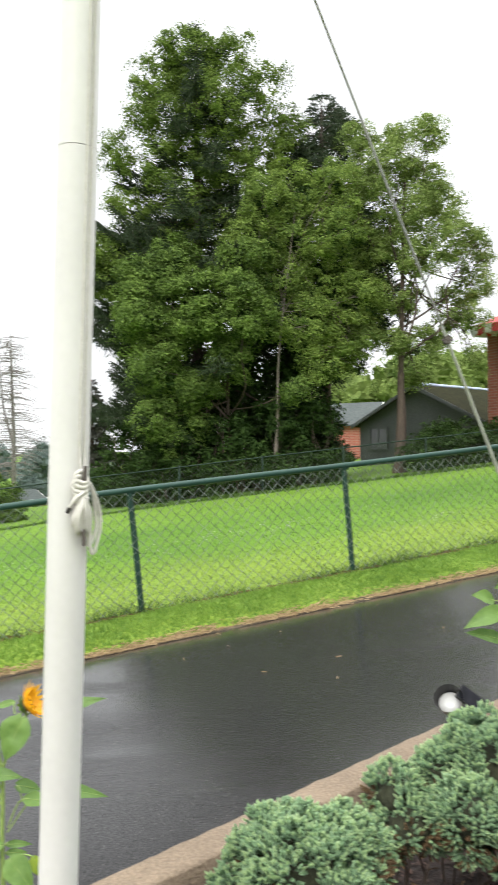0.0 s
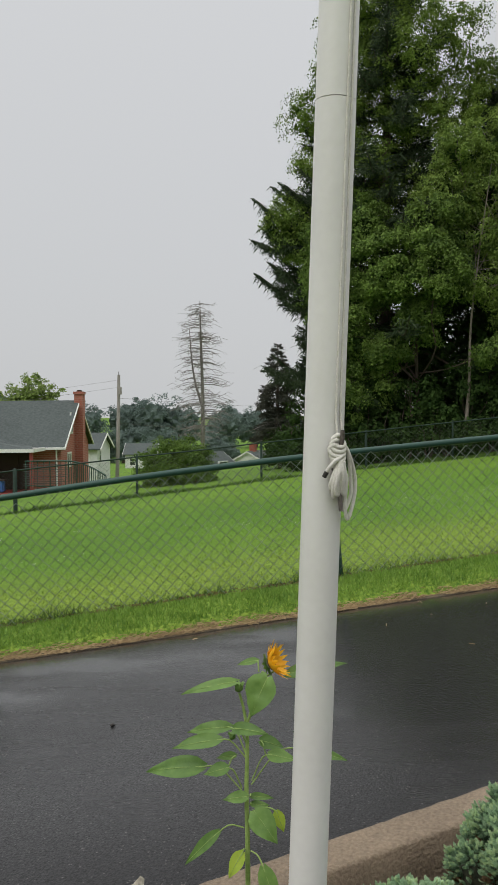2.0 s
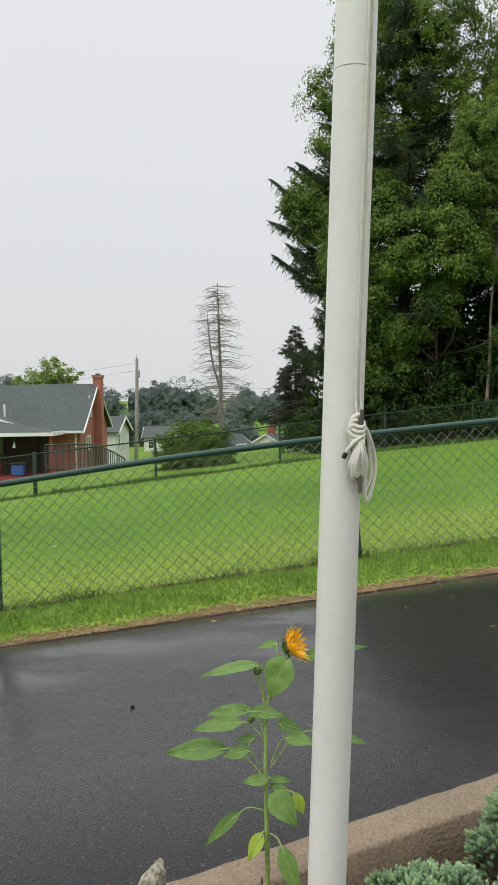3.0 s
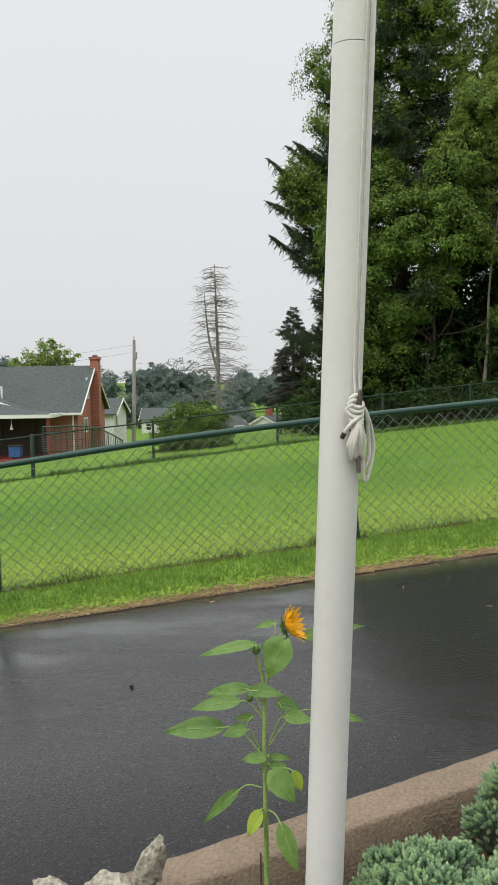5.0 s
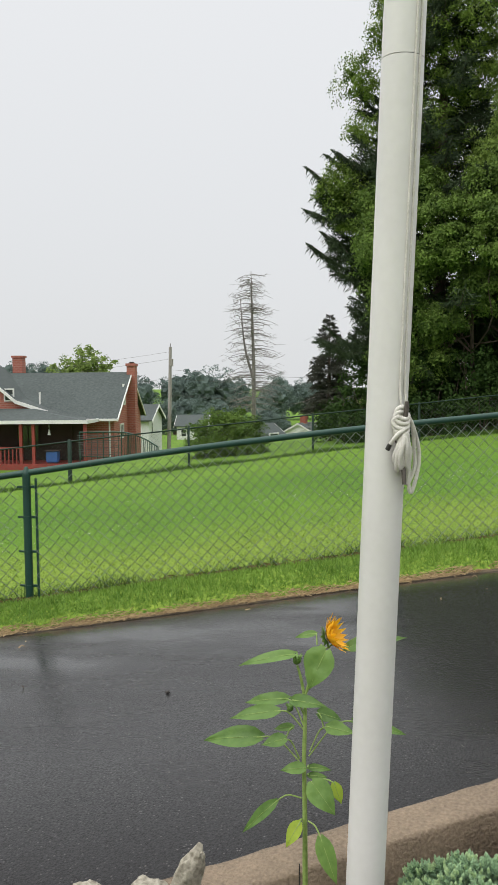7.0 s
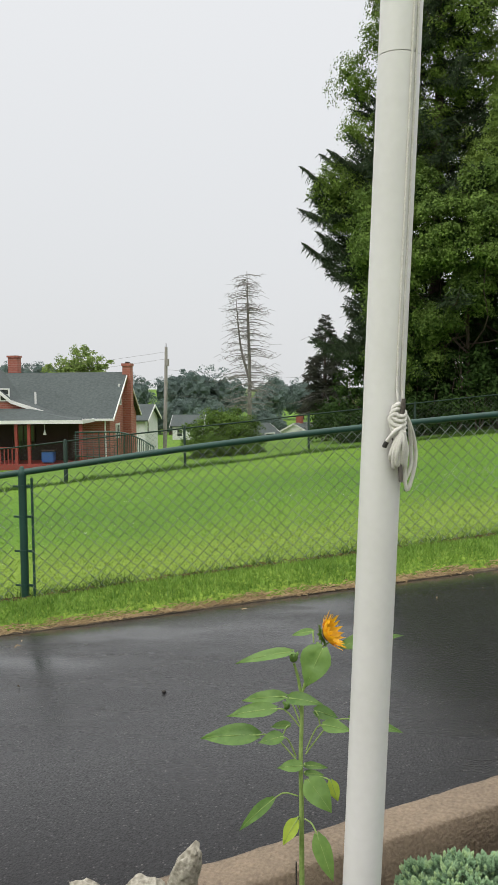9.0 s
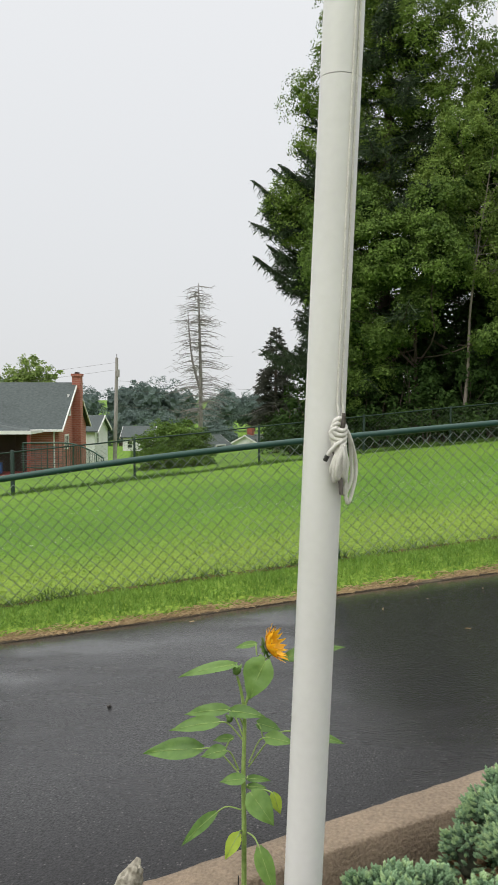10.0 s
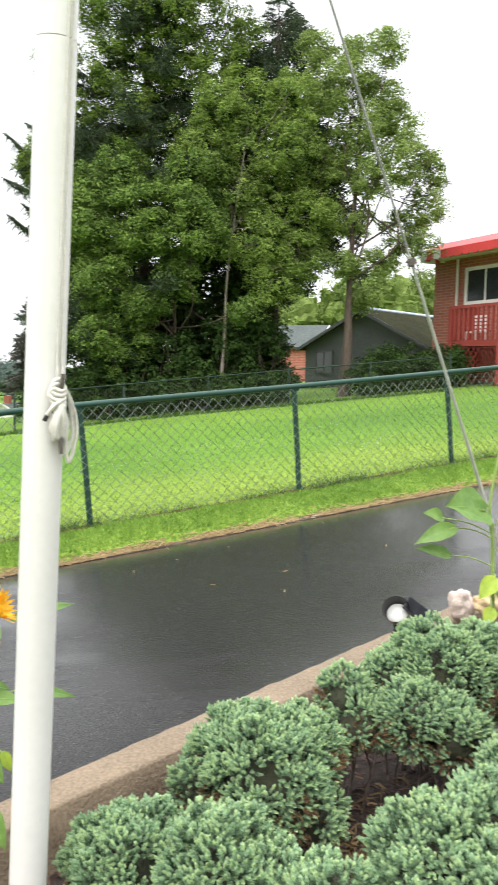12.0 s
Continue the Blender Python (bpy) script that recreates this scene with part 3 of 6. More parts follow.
for i in range(5200):
    a, w = rnd.uniform(-1.4, 2.6), WALL_W + 0.01 + 2.0 * rnd.random()
    x, y = WX + EX * a + IX * w, WY + EY * a + IY * w
    z = soil_z(x, y) + rnd.uniform(0.0, 0.012)
    ang, ln, wd = rnd.uniform(0, 6.28), rnd.uniform(0.015, 0.06), rnd.uniform(0.002, 0.006)
    ux, uy, tz = math.cos(ang), math.sin(ang), rnd.uniform(-0.25, 0.35)
    b = len(cv)
    for f, lift in ((-0.5, 0), (0, 0.004), (0.5, 0)):
        for sd in (-1, 1):
            cv.append((x + ux * ln * f - uy * wd * sd, y + uy * ln * f + ux * wd * sd, z + tz * ln * f + lift))
    cf += [(b, b + 1, b + 3, b + 2), (b + 2, b + 3, b + 5, b + 4)]
tagged(sheet("mulch", cv, cf, M_CHIP), "loose shreds of brown bark mulch", "mulch", kind="stuff")


# ---- grass ----
def blades(name, spots, heights, width, material, lean=0.5, parent=None):
    n = len(spots)
    spots = np.asarray(spots)
    ang = nrg.uniform(0, 2 * np.pi, n)
    tilt = nrg.uniform(0, lean, n)
    la = nrg.uniform(0, 2 * np.pi, n)
    h = np.asarray(heights)
    side = np.stack([np.cos(ang), np.sin(ang), np.zeros(n)], 1) * (width * nrg.uniform(0.6, 1.3, n))[:, None] / 2
    tip = spots + np.stack([np.cos(la) * tilt * h, np.sin(la) * tilt * h, h], 1)
    mids = spots * 0.45 + tip * 0.55 + np.stack([-np.cos(la), -np.sin(la), np.zeros(n)], 1) * (0.12 * h * tilt)[:, None]
    vs = np.stack([spots - side, spots + side, mids + side * 0.8, tip, mids - side * 0.8], 1).reshape(-1, 3)
    i = np.arange(n)[:, None] * 5
    quads = i + np.array([[0, 1, 2, 4]])
    tris = i + np.array([[4, 2, 3]])
    all_tris = np.concatenate([quads[:, [0, 1, 2]], quads[:, [0, 2, 3]], tris], 0)
    return sheet(name, vs, all_tris, material, parent)


spots, hs = [], []
while len(spots) < 115000:
    s = nrg.uniform(-16, 16)
    o = 0.05 + 20 * nrg.random() ** 2.6
    x, y = fence_point(s, o)
    if y > 25.4 or (y - 20.05) > 0.69 * (x + 11.6):
        continue
    spots.append((x, y, ground_z(x, y) - 0.01))
    hs.append(nrg.uniform(0.02, 0.045) * (1 + 0.25 * noise.noise(Vector((x * 0.5, y * 0.5, 0)))))
tagged(blades("lawn_grass", spots, hs, 0.013, M_BLADE, 1.6), "short mown lawn grass of uneven green", "grass", kind="stuff")
spots, hs = [], []
while len(spots) < 65000:
    s = nrg.uniform(-7.5, 9.0)
    o = nrg.uniform(EDGE + 0.02, -0.05)
    k = smooth01(EDGE, EDGE + 0.16, o)
    if nrg.random() > 0.5 + 0.5 * k:
        continue
    x, y = fence_point(s, o)
    spots.append((x, y, ground_z(x, y) - 0.01))
    hs.append(nrg.uniform(0.025, 0.058) * (0.75 + 0.25 * k) * (1 + 0.4 * noise.noise(Vector((x * 1.5, y * 1.5, 3)))))
tagged(blades("verge_grass", spots, hs, 0.009, M_VERGE, 1.0), "bright green uncut grass strip beside the driveway", "grass", kind="stuff")
spots, hs = [], []
for i in range(210):
    s = nrg.uniform(-7, 9)
    big = nrg.random() ** 2
    for k in range(int(20 + 60 * big)):
        x, y = fence_point(s + nrg.normal(0, 0.06 + 0.05 * big), nrg.normal(0.03, 0.05))
        spots.append((x, y, ground_z(x, y) - 0.01))
        hs.append(nrg.uniform(0.025, 0.06 + 0.15 * big))
tagged(blades("fence_weeds", spots, hs, 0.006, M_WEED, 1.6), "dark tufts of long grass along the fence foot", "grass", kind="stuff")


spots, hs = [], []
while len(spots) < 12000:
    q = nrg.uniform(-20, 8.4)
    x = q
    y = float(np.interp(q, (-22.0, -11.6, -8.73, -5.48, -2.4, 1.2, 5.0, 8.6), (12.9, 20.05, 21.95, 24.15, 25.8, 26.4, 26.8, 27.0))) - abs(nrg.normal(0, 0.35))
    spots.append((x, y, ground_z(x, y) - 0.02))
    hs.append(nrg.uniform(0.03, 0.15) * (1 + 0.6 * noise.noise(Vector((x * 0.8, y * 0.8, 5)))))
tagged(blades("unmown_grass", spots, hs, 0.022, M_WEED, 1.2), "longer unmown grass along the far fence", "grass", kind="stuff")

# bare dirt where the grass meets the asphalt
ev = []
for i in range(331):
    s = -7.5 + 0.05 * i
    w = 0.02 + 0.045 * noise.noise(Vector((s * 2.1, 5, 0))) + 0.02 * noise.noise(Vector((s * 8, 5, 0)))
    for o in (EDGE - 0.035 - 0.02 * noise.noise(Vector((s * 3.3, 1, 0))), EDGE + 0.015, EDGE + max(0.016, 0.6 * w + 0.012)):
        x, y = fence_point(s, o)
        ev.append((x, y, max(ground_z(x, y), drive_z(x, y)) + 0.006 if o > EDGE else drive_z(x, y) - 0.012))
ef = [(3 * i + j, 3 * i + j + 1, 3 * i + j + 4, 3 * i + j + 3) for i in range(330) for j in range(2)]
tagged(sheet("edge_dirt", ev, ef, M_EDGE, smooth=True), "narrow strip of tan dirt between grass and asphalt", "dirt", kind="structure")


def strands(name, spots, length, width, material, along=None):
    """Thin stalks lying about on the ground."""
    vs, fs = [], []
    for x, y, z in spots:
        ang = nrg.uniform(0, 2 * np.pi) if along is None else along + nrg.normal(0, 0.7)
        ln, wd, lift = length * nrg.uniform(0.4, 1.3), width * nrg.uniform(0.6, 1.3), nrg.uniform(0, 0.02)
        ux, uy = math.cos(ang), math.sin(ang)
        b = len(vs)
        bend = nrg.normal(0, 0.12) * ln
        for f, lz in ((-0.5, 0), (0, lift), (0.5, lift * nrg.uniform(0, 1.4))):
            cx, cy = x + ux * ln * f - uy * bend * (0.25 - f * f), y + uy * ln * f + ux * bend * (0.25 - f * f)
            for sd in (-1, 1):
                vs.append((cx - uy * wd * sd / 2, cy + ux * wd * sd / 2, z + lz + 0.003 * sd))
        fs += [(b, b + 1, b + 3, b + 2), (b + 2, b + 3, b + 5, b + 4)]
    return sheet(name, vs, fs, material)


spots = []
for i in range(12000):
    s = nrg.uniform(-7.5, 9.0)
    if noise.noise(Vector((s * 2.3, 4, 0))) < nrg.uniform(-0.5, 0.25):
        continue
    wide = 0.6 + 0.7 * noise.noise(Vector((s * 0.9, 7, 0)))
    x, y = fence_point(s, EDGE + nrg.normal(0.012, 0.018 + 0.02 * max(0, wide - 0.3)) + 0.02 * noise.noise(Vector((s * 1.1, 0, 0))))
    spots.append((x, y, max(ground_z(x, y), drive_z(x, y)) + nrg.uniform(0.002, 0.012)))
straw = strands("dry_thatch", spots, 0.06, 0.0010, M_STRAW, math.atan2(DY, DX))
tagged(straw, "tan dead grass clippings along the asphalt edge", "thatch", kind="stuff")
spots = []
for i in range(5000):
    s = nrg.uniform(-7.5, 9.0)
    if noise.noise(Vector((s * 1.3, 8, 0))) < nrg.uniform(-0.7, 0.3):
        continue
    x, y = fence_point(s, nrg.normal(0.0, 0.035))
    spots.append((x, y, ground_z(x, y) + nrg.uniform(0.002, 0.03)))
tagged(strands("fence_thatch", spots, 0.09, 0.0018, M_DEADNEEDLE), "brown dead grass caught along the fence foot", "thatch", kind="stuff")
spots = []
while len(spots) < 700:
    cxs, cyo = nrg.uniform(-9, 7), nrg.uniform(2.0, 8)
    for k in range(int(nrg.integers(5, 40))):
        x, y = fence_point(cxs + nrg.normal(0, 0.6), cyo + nrg.normal(0, 0.2))
        spots.append((x, y, ground_z(x, y) + 0.035))
tagged(blades("clover_heads", spots, nrg.uniform(0.008, 0.016, len(spots)), 0.016, M_CLOVER, 0.4), "scattered white clover heads in the lawn", "clover", kind="stuff")


# ---- chain-link fences ----
def wire_mesh(parent, material, along, foot, top, s0, s1, pitch, gauge, name="wire_mesh"):
    """Interlocked zigzag strands between foot(s) and top(s) along a line."""
    vs, fs = [], []
    half = pitch / 2
    n = int((s1 - s0) / half)
    for i in range(n):
        s = s0 + i * half
        lo, hi = foot(s), top(s)
        k = 0
        z = lo
        pts = []
        while z < hi + half * 0.2:
            sx = s + (half if (k + i) % 2 else 0) * 1.04 + 0.006 * noise.noise(Vector((s * 3, z * 3, 1)))
            x, y = along(sx)
            w = 0.006 if (k + i) % 2 else -0.006
            pts.append((x - DY * w, y + DX * w, z + (foot(sx) - lo)))
            z += half
            k += 1
        for a, b in zip(pts, pts[1:]):
            a, b = np.array(a), np.array(b)
            t = (b - a) / np.linalg.norm(b - a)
            u = np.array((t[2] * DX, t[2] * DY, -(t[0] * DX + t[1] * DY))) * gauge
            w = np.array((-DY, DX, 0)) * gauge
            q = len(vs)
            for p in (a, b):
                vs += [p + u, p - u * 0.5 + w * 0.87, p - u * 0.5 - w * 0.87]
            for e in range(3):
                f = (e + 1) % 3
                fs.append((q + e, q + f, q + 3 + f, q + 3 + e))
    return sheet(name, vs, fs, material, parent)


RAIL = [(-9.5, 0.10), (-6.0, 0.50), (-3.62, 0.80), (-1.87, 1.035), (-0.49, 1.18), (0.93, 1.30), (2.19, 1.40), (4.155, 1.575), (4.94, 1.645), (9.5, 2.08)]


def rail_z(s):
    return float(np.interp(s, [a for a, b in RAIL], [b for a, b in RAIL]))


fence = thing("chain_link_fence", FX, FY, 0.0, "dark green vinyl-coated chain-link fence between driveway and lawn", "fence")
bm = bmesh.new()
pts = []
for i in range(77):
    s = -9.5 + 0.25 * i
    zz = sum(rail_z(s + d) for d in (-0.4, -0.2, 0, 0.2, 0.4)) / 5
    pts.append((*fence_point(s, 0), zz - 0.008))
tube(bm, pts, 0.030, 12)
part("top_rail", bm, M_VINYL, fence, smooth=True)
for s, lean in ((-8.0, 0.1), (-5.7, 0.1), (0.0, 0.115), (2.28, 0.10), (4.34, 0.15), (6.55, 0.12), (8.8, 0.12)):
    bm = bmesh.new()
    x, y = fence_point(s, 0.012)
    f = rail_foot(s)
    hi = rail_z(s - lean) - f - 0.03
    xt, yt = fence_point(s - lean, 0.012)
    tube(bm, [(x, y, f - 0.1), ((x + xt) / 2, (y + yt) / 2, f + hi / 2), (xt, yt, f + hi)], 0.029, 14)
    post = part("post", bm, M_VINYL, fence, smooth=True)
    bm = bmesh.new()
    dxl, dyl = DX * 0.045, DY * 0.045
    tube(bm, [(xt - dxl, yt - dyl, f + hi + 0.004 - 0.0047), (xt, yt, f + hi + 0.012), (xt + dxl, yt + dyl, f + hi + 0.004 + 0.0047)], 0.034, 12)
    part("loop_cap", bm, M_VINYL, post, smooth=True)
    for h in (0.3, 0.6, 0.9):
        bm = bmesh.new()
        px, py = x + (xt - x) * h / hi, y + (yt - y) * h / hi
        tube(bm, [(px - NX * 0.036 - DX * 0.035, py - NY * 0.036 - DY * 0.035, f + h), (px - NX * 0.036, py - NY * 0.036, f + h + 0.004), (px - NX * 0.036 + DX * 0.035, py - NY * 0.036 + DY * 0.035, f + h)], 0.0022, 6)
        part("tie_wire", bm, M_WIRE, post)
# terminal post with brace bands, tension bar and a ball cap
x, y = fence_point(-3.44, 0.0)
f = rail_foot(-3.44) - 0.04
bm = bmesh.new()
tube(bm, [(x, y, f - 0.12), (x, y, 0.79)], 0.037, 16)
post = part("post", bm, M_VINYL, fence, "thick terminal post", smooth=True)
bm = bmesh.new()
tube(bm, [(x, y, 0.785), (x, y, 0.80), (x, y, 0.835), (x, y, 0.85), (x, y, 0.866), (x, y, 0.874)], [0.041, 0.042, 0.036, 0.022, 0.020, 0.008], 14)
part("post_cap", bm, M_VINYL, post, smooth=True)
for h in (0.18, 0.5, 0.82, 1.1):
    bm = bmesh.new()
    tube(bm, [(x, y, f + h), (x, y, f + h + 0.022)], 0.0415, 16)
    box(bm, x + 0.036, x + 0.078, y - 0.008 + 0.014, y + 0.008 + 0.014, f + h, f + h + 0.022)
    box(bm, x - 0.09, x - 0.036, y - 0.008 - 0.01, y + 0.008 - 0.01, f + h + 0.002, f + h + 0.020)
    part("brace_band", bm, M_VINYL, post)
bm = bmesh.new()
xb, yb = fence_point(-3.44 + 0.085, 0.0)
box(bm, xb - 0.011, xb + 0.011, yb - 0.005, yb + 0.005, f + 0.02, rail_z(-3.35) - 0.07)
part("tension_bar", bm, M_VINYL, fence)
wire_mesh(fence, M_WIRE, lambda s: fence_point(s, -0.03), lambda s: rail_foot(s) + 0.02, lambda s: rail_z(s) - 0.03, -3.36, 9.3, 0.112, 0.0036)
wire_mesh(fence, M_WIRE, lambda s: fence_point(s, -0.03), lambda s: rail_foot(s) + 0.02, lambda s: rail_z(s) - 0.03, -9.3, -3.5, 0.112, 0.0036)

# far boundary fence of the lawn
FAR = [(-22.0, 12.9), (-11.6, 20.05), (-8.73, 21.95), (-5.48, 24.15), (-2.4, 25.8), (1.2, 26.4), (5.0, 26.8), (8.6, 27.0)]
far_fence = thing("boundary_fence", -11.6, 20.05, -1.0, "dull green chain-link fence along the far side of the lawn", "fence")
fx = [a for a, b in FAR]
fy = [b for a, b in FAR]


def far_point(q):
    return q, float(np.interp(q, fx, fy))


def far_foot(q):
    return ground_z(*far_point(q))


bm = bmesh.new()
tube(bm, [(*far_point(-22 + 0.5 * i), far_foot(-22 + 0.5 * i) + 1.17) for i in range(62)], 0.021, 8)
part("top_rail", bm, M_FARPOST, far_fence, smooth=True)
for q, r in ((-21, 0.03), (-18.2, 0.03), (-15, 0.03), (-11.6, 0.06), (-8.73, 0.035), (-5.48, 0.035), (-2.4, 0.04), (0.3, 0.03), (3.0, 0.03), (5.8, 0.03), (8.6, 0.035)):
    bm = bmesh.new()
    z0 = far_foot(q)
    tube(bm, [(*far_point(q), z0 - 0.1), (*far_point(q), z0 + 1.2), (*far_point(q), z0 + 1.23)], [r, r, r * 0.5], 10)
    part("post", bm, M_FARPOST, far_fence, smooth=True)
wire_mesh(far_fence, M_FARWIRE, far_point, lambda q: far_foot(q) + 0.02, lambda q: far_foot(q) + 1.15, -22, 8.6, 0.13, 0.0026)


# ---- flagpole ----
def pole_x(z):
    return -0.2749 + (z - 1.9) * 0.0459


PR = 0.0478


def pole_y(z):
    return 2.0 - (z - 1.9) * 0.03


pole = thing("flagpole", pole_x(0.02), pole_y(0.02), 0.02, "white painted metal flagpole, leaning slightly, in the mulch bed", "flagpole")
bm = bmesh.new()
tube(bm, [(pole_x(z), pole_y(z), z) for z in (-0.3, 0.5, 1.2, 1.8, 2.3185)], PR, 48)
part("lower_tube", bm, M_POLE, pole, smooth=True)
bm = bmesh.new()
tube(bm, [(pole_x(z), pole_y(z), z) for z in (2.3205, 3.2, 4.5, 6.2)], [PR - 0.0004, PR - 0.0012, PR - 0.003, PR - 0.008], 48)
part("upper_tube", bm, M_POLE, pole, smooth=True)
bm = bmesh.new()
lump(bm, (pole_x(6.24), pole_y(6.24), 6.24), (0.06, 0.06, 0.06), 1, 0.0, level=3)
part("ball_finial", bm, M_POLE, pole, smooth=True)


def on_pole(z, deg, out):
    """A point on the tube at an angle from the side that faces the house, towards the lamp side."""
    a = radians(deg)
    return (pole_x(z) + math.sin(a) * (PR + out), pole_y(z) - math.cos(a) * (PR + out), z)


bm = bmesh.new()
cz = [1.556, 1.535, 1.50, 1.46, 1.43, 1.392, 1.366]
tube(bm, [on_pole(z, 43, o) for z, o in zip(cz, (0.028, 0.028, 0.020, 0.012, 0.018, 0.029, 0.033))], [0.0045, 0.0055, 0.006, 0.008, 0.006, 0.0055, 0.0045], 10)
cleat = part("cleat", bm, M_CLEAT, pole, "dull steel rope cleat", smooth=True)
bm = bmesh.new()
tube(bm, [on_pole(1.466, 43, 0.0), on_pole(1.466, 43, 0.024)], 0.009, 10)
part("cleat_foot", bm, M_CLEAT, cleat, smooth=True)

halyard = thing("halyard", pole_x(1.46) + 0.03, pole_y(1.46) - 0.05, 1.46, "grey-white braided halyard tied in a bundle on the cleat", "rope")
for deg, out, top in ((41, 0.002, 6.2), (56, 0.0016, 6.2)):
    bm = bmesh.new()
    tube(bm, curve_pts([on_pole(1.50, 46, 0.016), on_pole(1.56, deg, 0.008), on_pole(1.65, deg, out), on_pole(2.2, deg, out), on_pole(3.0, deg, out), on_pole(top, deg, out)], 40), 0.0029, 8)
    part("line", bm, M_ROPE, halyard, smooth=True)
for k in range(8):
    bm = bmesh.new()
    u = k / 7
    a0 = 24 + 26 * u                       # the loops fan out below the knot
    low_z = 1.418 - 0.014 * math.sin(u * 9) - 0.008 * u
    out = 0.016 + 0.005 * (k % 3)
    tube(bm, curve_pts([on_pole(1.487, 40, out), on_pole(1.462, (40 + a0) / 2, out + 0.010), on_pole(1.432, a0 + 1, out + 0.008), on_pole(low_z, a0 + 3, out + 0.002), on_pole(low_z - 0.002, a0 + 8, out), on_pole(1.44, a0 + 9, out + 0.004), on_pole(1.482, 44, out + 0.006)], 24), 0.0054, 8)
    part("coil_loop", bm, M_ROPE, halyard, smooth=True)
for k in range(6):
    bm = bmesh.new()
    z = 1.532 - 0.011 * k
    a0 = 21 + 3.0 * abs(k - 2)
    tube(bm, curve_pts([on_pole(z + 0.004, 47, 0.012), on_pole(z + 0.012, a0 + 10, 0.022), on_pole(z + 0.002, a0, 0.017), on_pole(z - 0.012, a0 + 5, 0.022), on_pole(z - 0.016, 42, 0.028), on_pole(z - 0.008, 52, 0.022), on_pole(z + 0.004, 47, 0.012)], 22), 0.0056, 8)
    part("knot_turn", bm, M_ROPE, halyard, smooth=True)
for low_z, da, wide in ((1.342, 74, 0.030), (1.362, 68, 0.022)):
    bm = bmesh.new()
    tube(bm, curve_pts([on_pole(1.528, 46, 0.018), on_pole(1.505, 62, 0.024), on_pole(1.45, da + 12, wide), on_pole(1.40, da + 14, wide + 0.002), on_pole(low_z, da + 2, wide - 0.008), on_pole(low_z + 0.03, da - 4, 0.016), on_pole(1.43, da - 4, 0.016), on_pole(1.49, 48, 0.020)], 30), 0.0046, 8)
    part("hanging_loop", bm, M_ROPE, halyard, smooth=True)
bm = bmesh.new()
tube(bm, curve_pts([on_pole(1.492, 40, 0.030), on_pole(1.484, 30, 0.030), on_pole(1.468, 21, 0.024), on_pole(1.456, 16, 0.018)], 12), 0.0048, 8)
tail = part("rope_tail", bm, M_ROPE, halyard, smooth=True)
bm = bmesh.new()
tube(bm, [on_pole(1.459, 17.5, 0.019), on_pole(1.453, 15, 0.017), on_pole(1.446, 12.5, 0.015)], 0.0056, 8)
part("taped_end", bm, M_TAPE, tail, "black taped rope end", smooth=True)

# ---- guy line with its clamp ----
guy = thing("guy_line", 2.11, 4.75, 0.0, "thin grey guy line with pale lower sleeve slanting to ground", "cable")


def guy_at(z):
    return (1.07 + (2.0 - z) * 0.52, 3.72 + (2.0 - z) * 0.52, z)


bm = bmesh.new()
tube(bm, [guy_at(z) for z in (7.0, 5.0, 4.0, 3.0, 2.1)], 0.0055, 8)
part("strand", bm, M_CABLE, guy, smooth=True)
bm = bmesh.new()
tube(bm, [guy_at(z) for z in (2.13, 2.0, 1.2, 0.5, -0.4)], [0.006, 0.007, 0.009, 0.0095, 0.0095], 10)
part("sleeve", bm, M_GUARD, guy, smooth=True)
bm = bmesh.new()
q = Vector(guy_at(2.07))
box(bm, q.x - 0.016, q.x + 0.016, q.y - 0.014, q.y + 0.014, q.z - 0.02, q.z + 0.02, 0.004)
tube(bm, [(q.x - 0.026, q.y, q.z), (q.x + 0.026, q.y, q.z)], 0.005, 8)
part("clamp", bm, M_CLEAT, guy)


# ---- trees ----
def leaf_cloud(name, cloud, size, material, parent, aspect=0.55, label=""):
    """Small folded leaves at the given places, each facing roughly outwards and up."""
    c, face = cloud
    n = len(c)
    nn = face + nrg.normal(0, 0.5, (n, 3))
    nn /= np.linalg.norm(nn, axis=1)[:, None]
    d = np.cross(nn, nrg.normal(0, 1, (n, 3)))
    d[:, 2] -= 0.7
    d -= nn * np.sum(d * nn, axis=1)[:, None]
    d /= np.linalg.norm(d, axis=1)[:, None]
    u = np.cross(d, nn)
    sz = (size * nrg.uniform(0.6, 1.35, n))[:, None]
    base = c - d * sz * 0.5
    tip = c + d * sz * 0.5 - nn * sz * 0.12
    left = c + u * sz * aspect * 0.5 + nn * sz * 0.08
    right = c - u * sz * aspect * 0.5 + nn * sz * 0.08
    vs = np.stack([base, left, tip, right], 1).reshape(-1, 3)
    i = np.arange(n)[:, None] * 4
    fs = np.concatenate([i + np.array([[0, 1, 2]]), i + np.array([[0, 2, 3]])], 0)
    return sheet(name, vs, fs, material, parent, label)


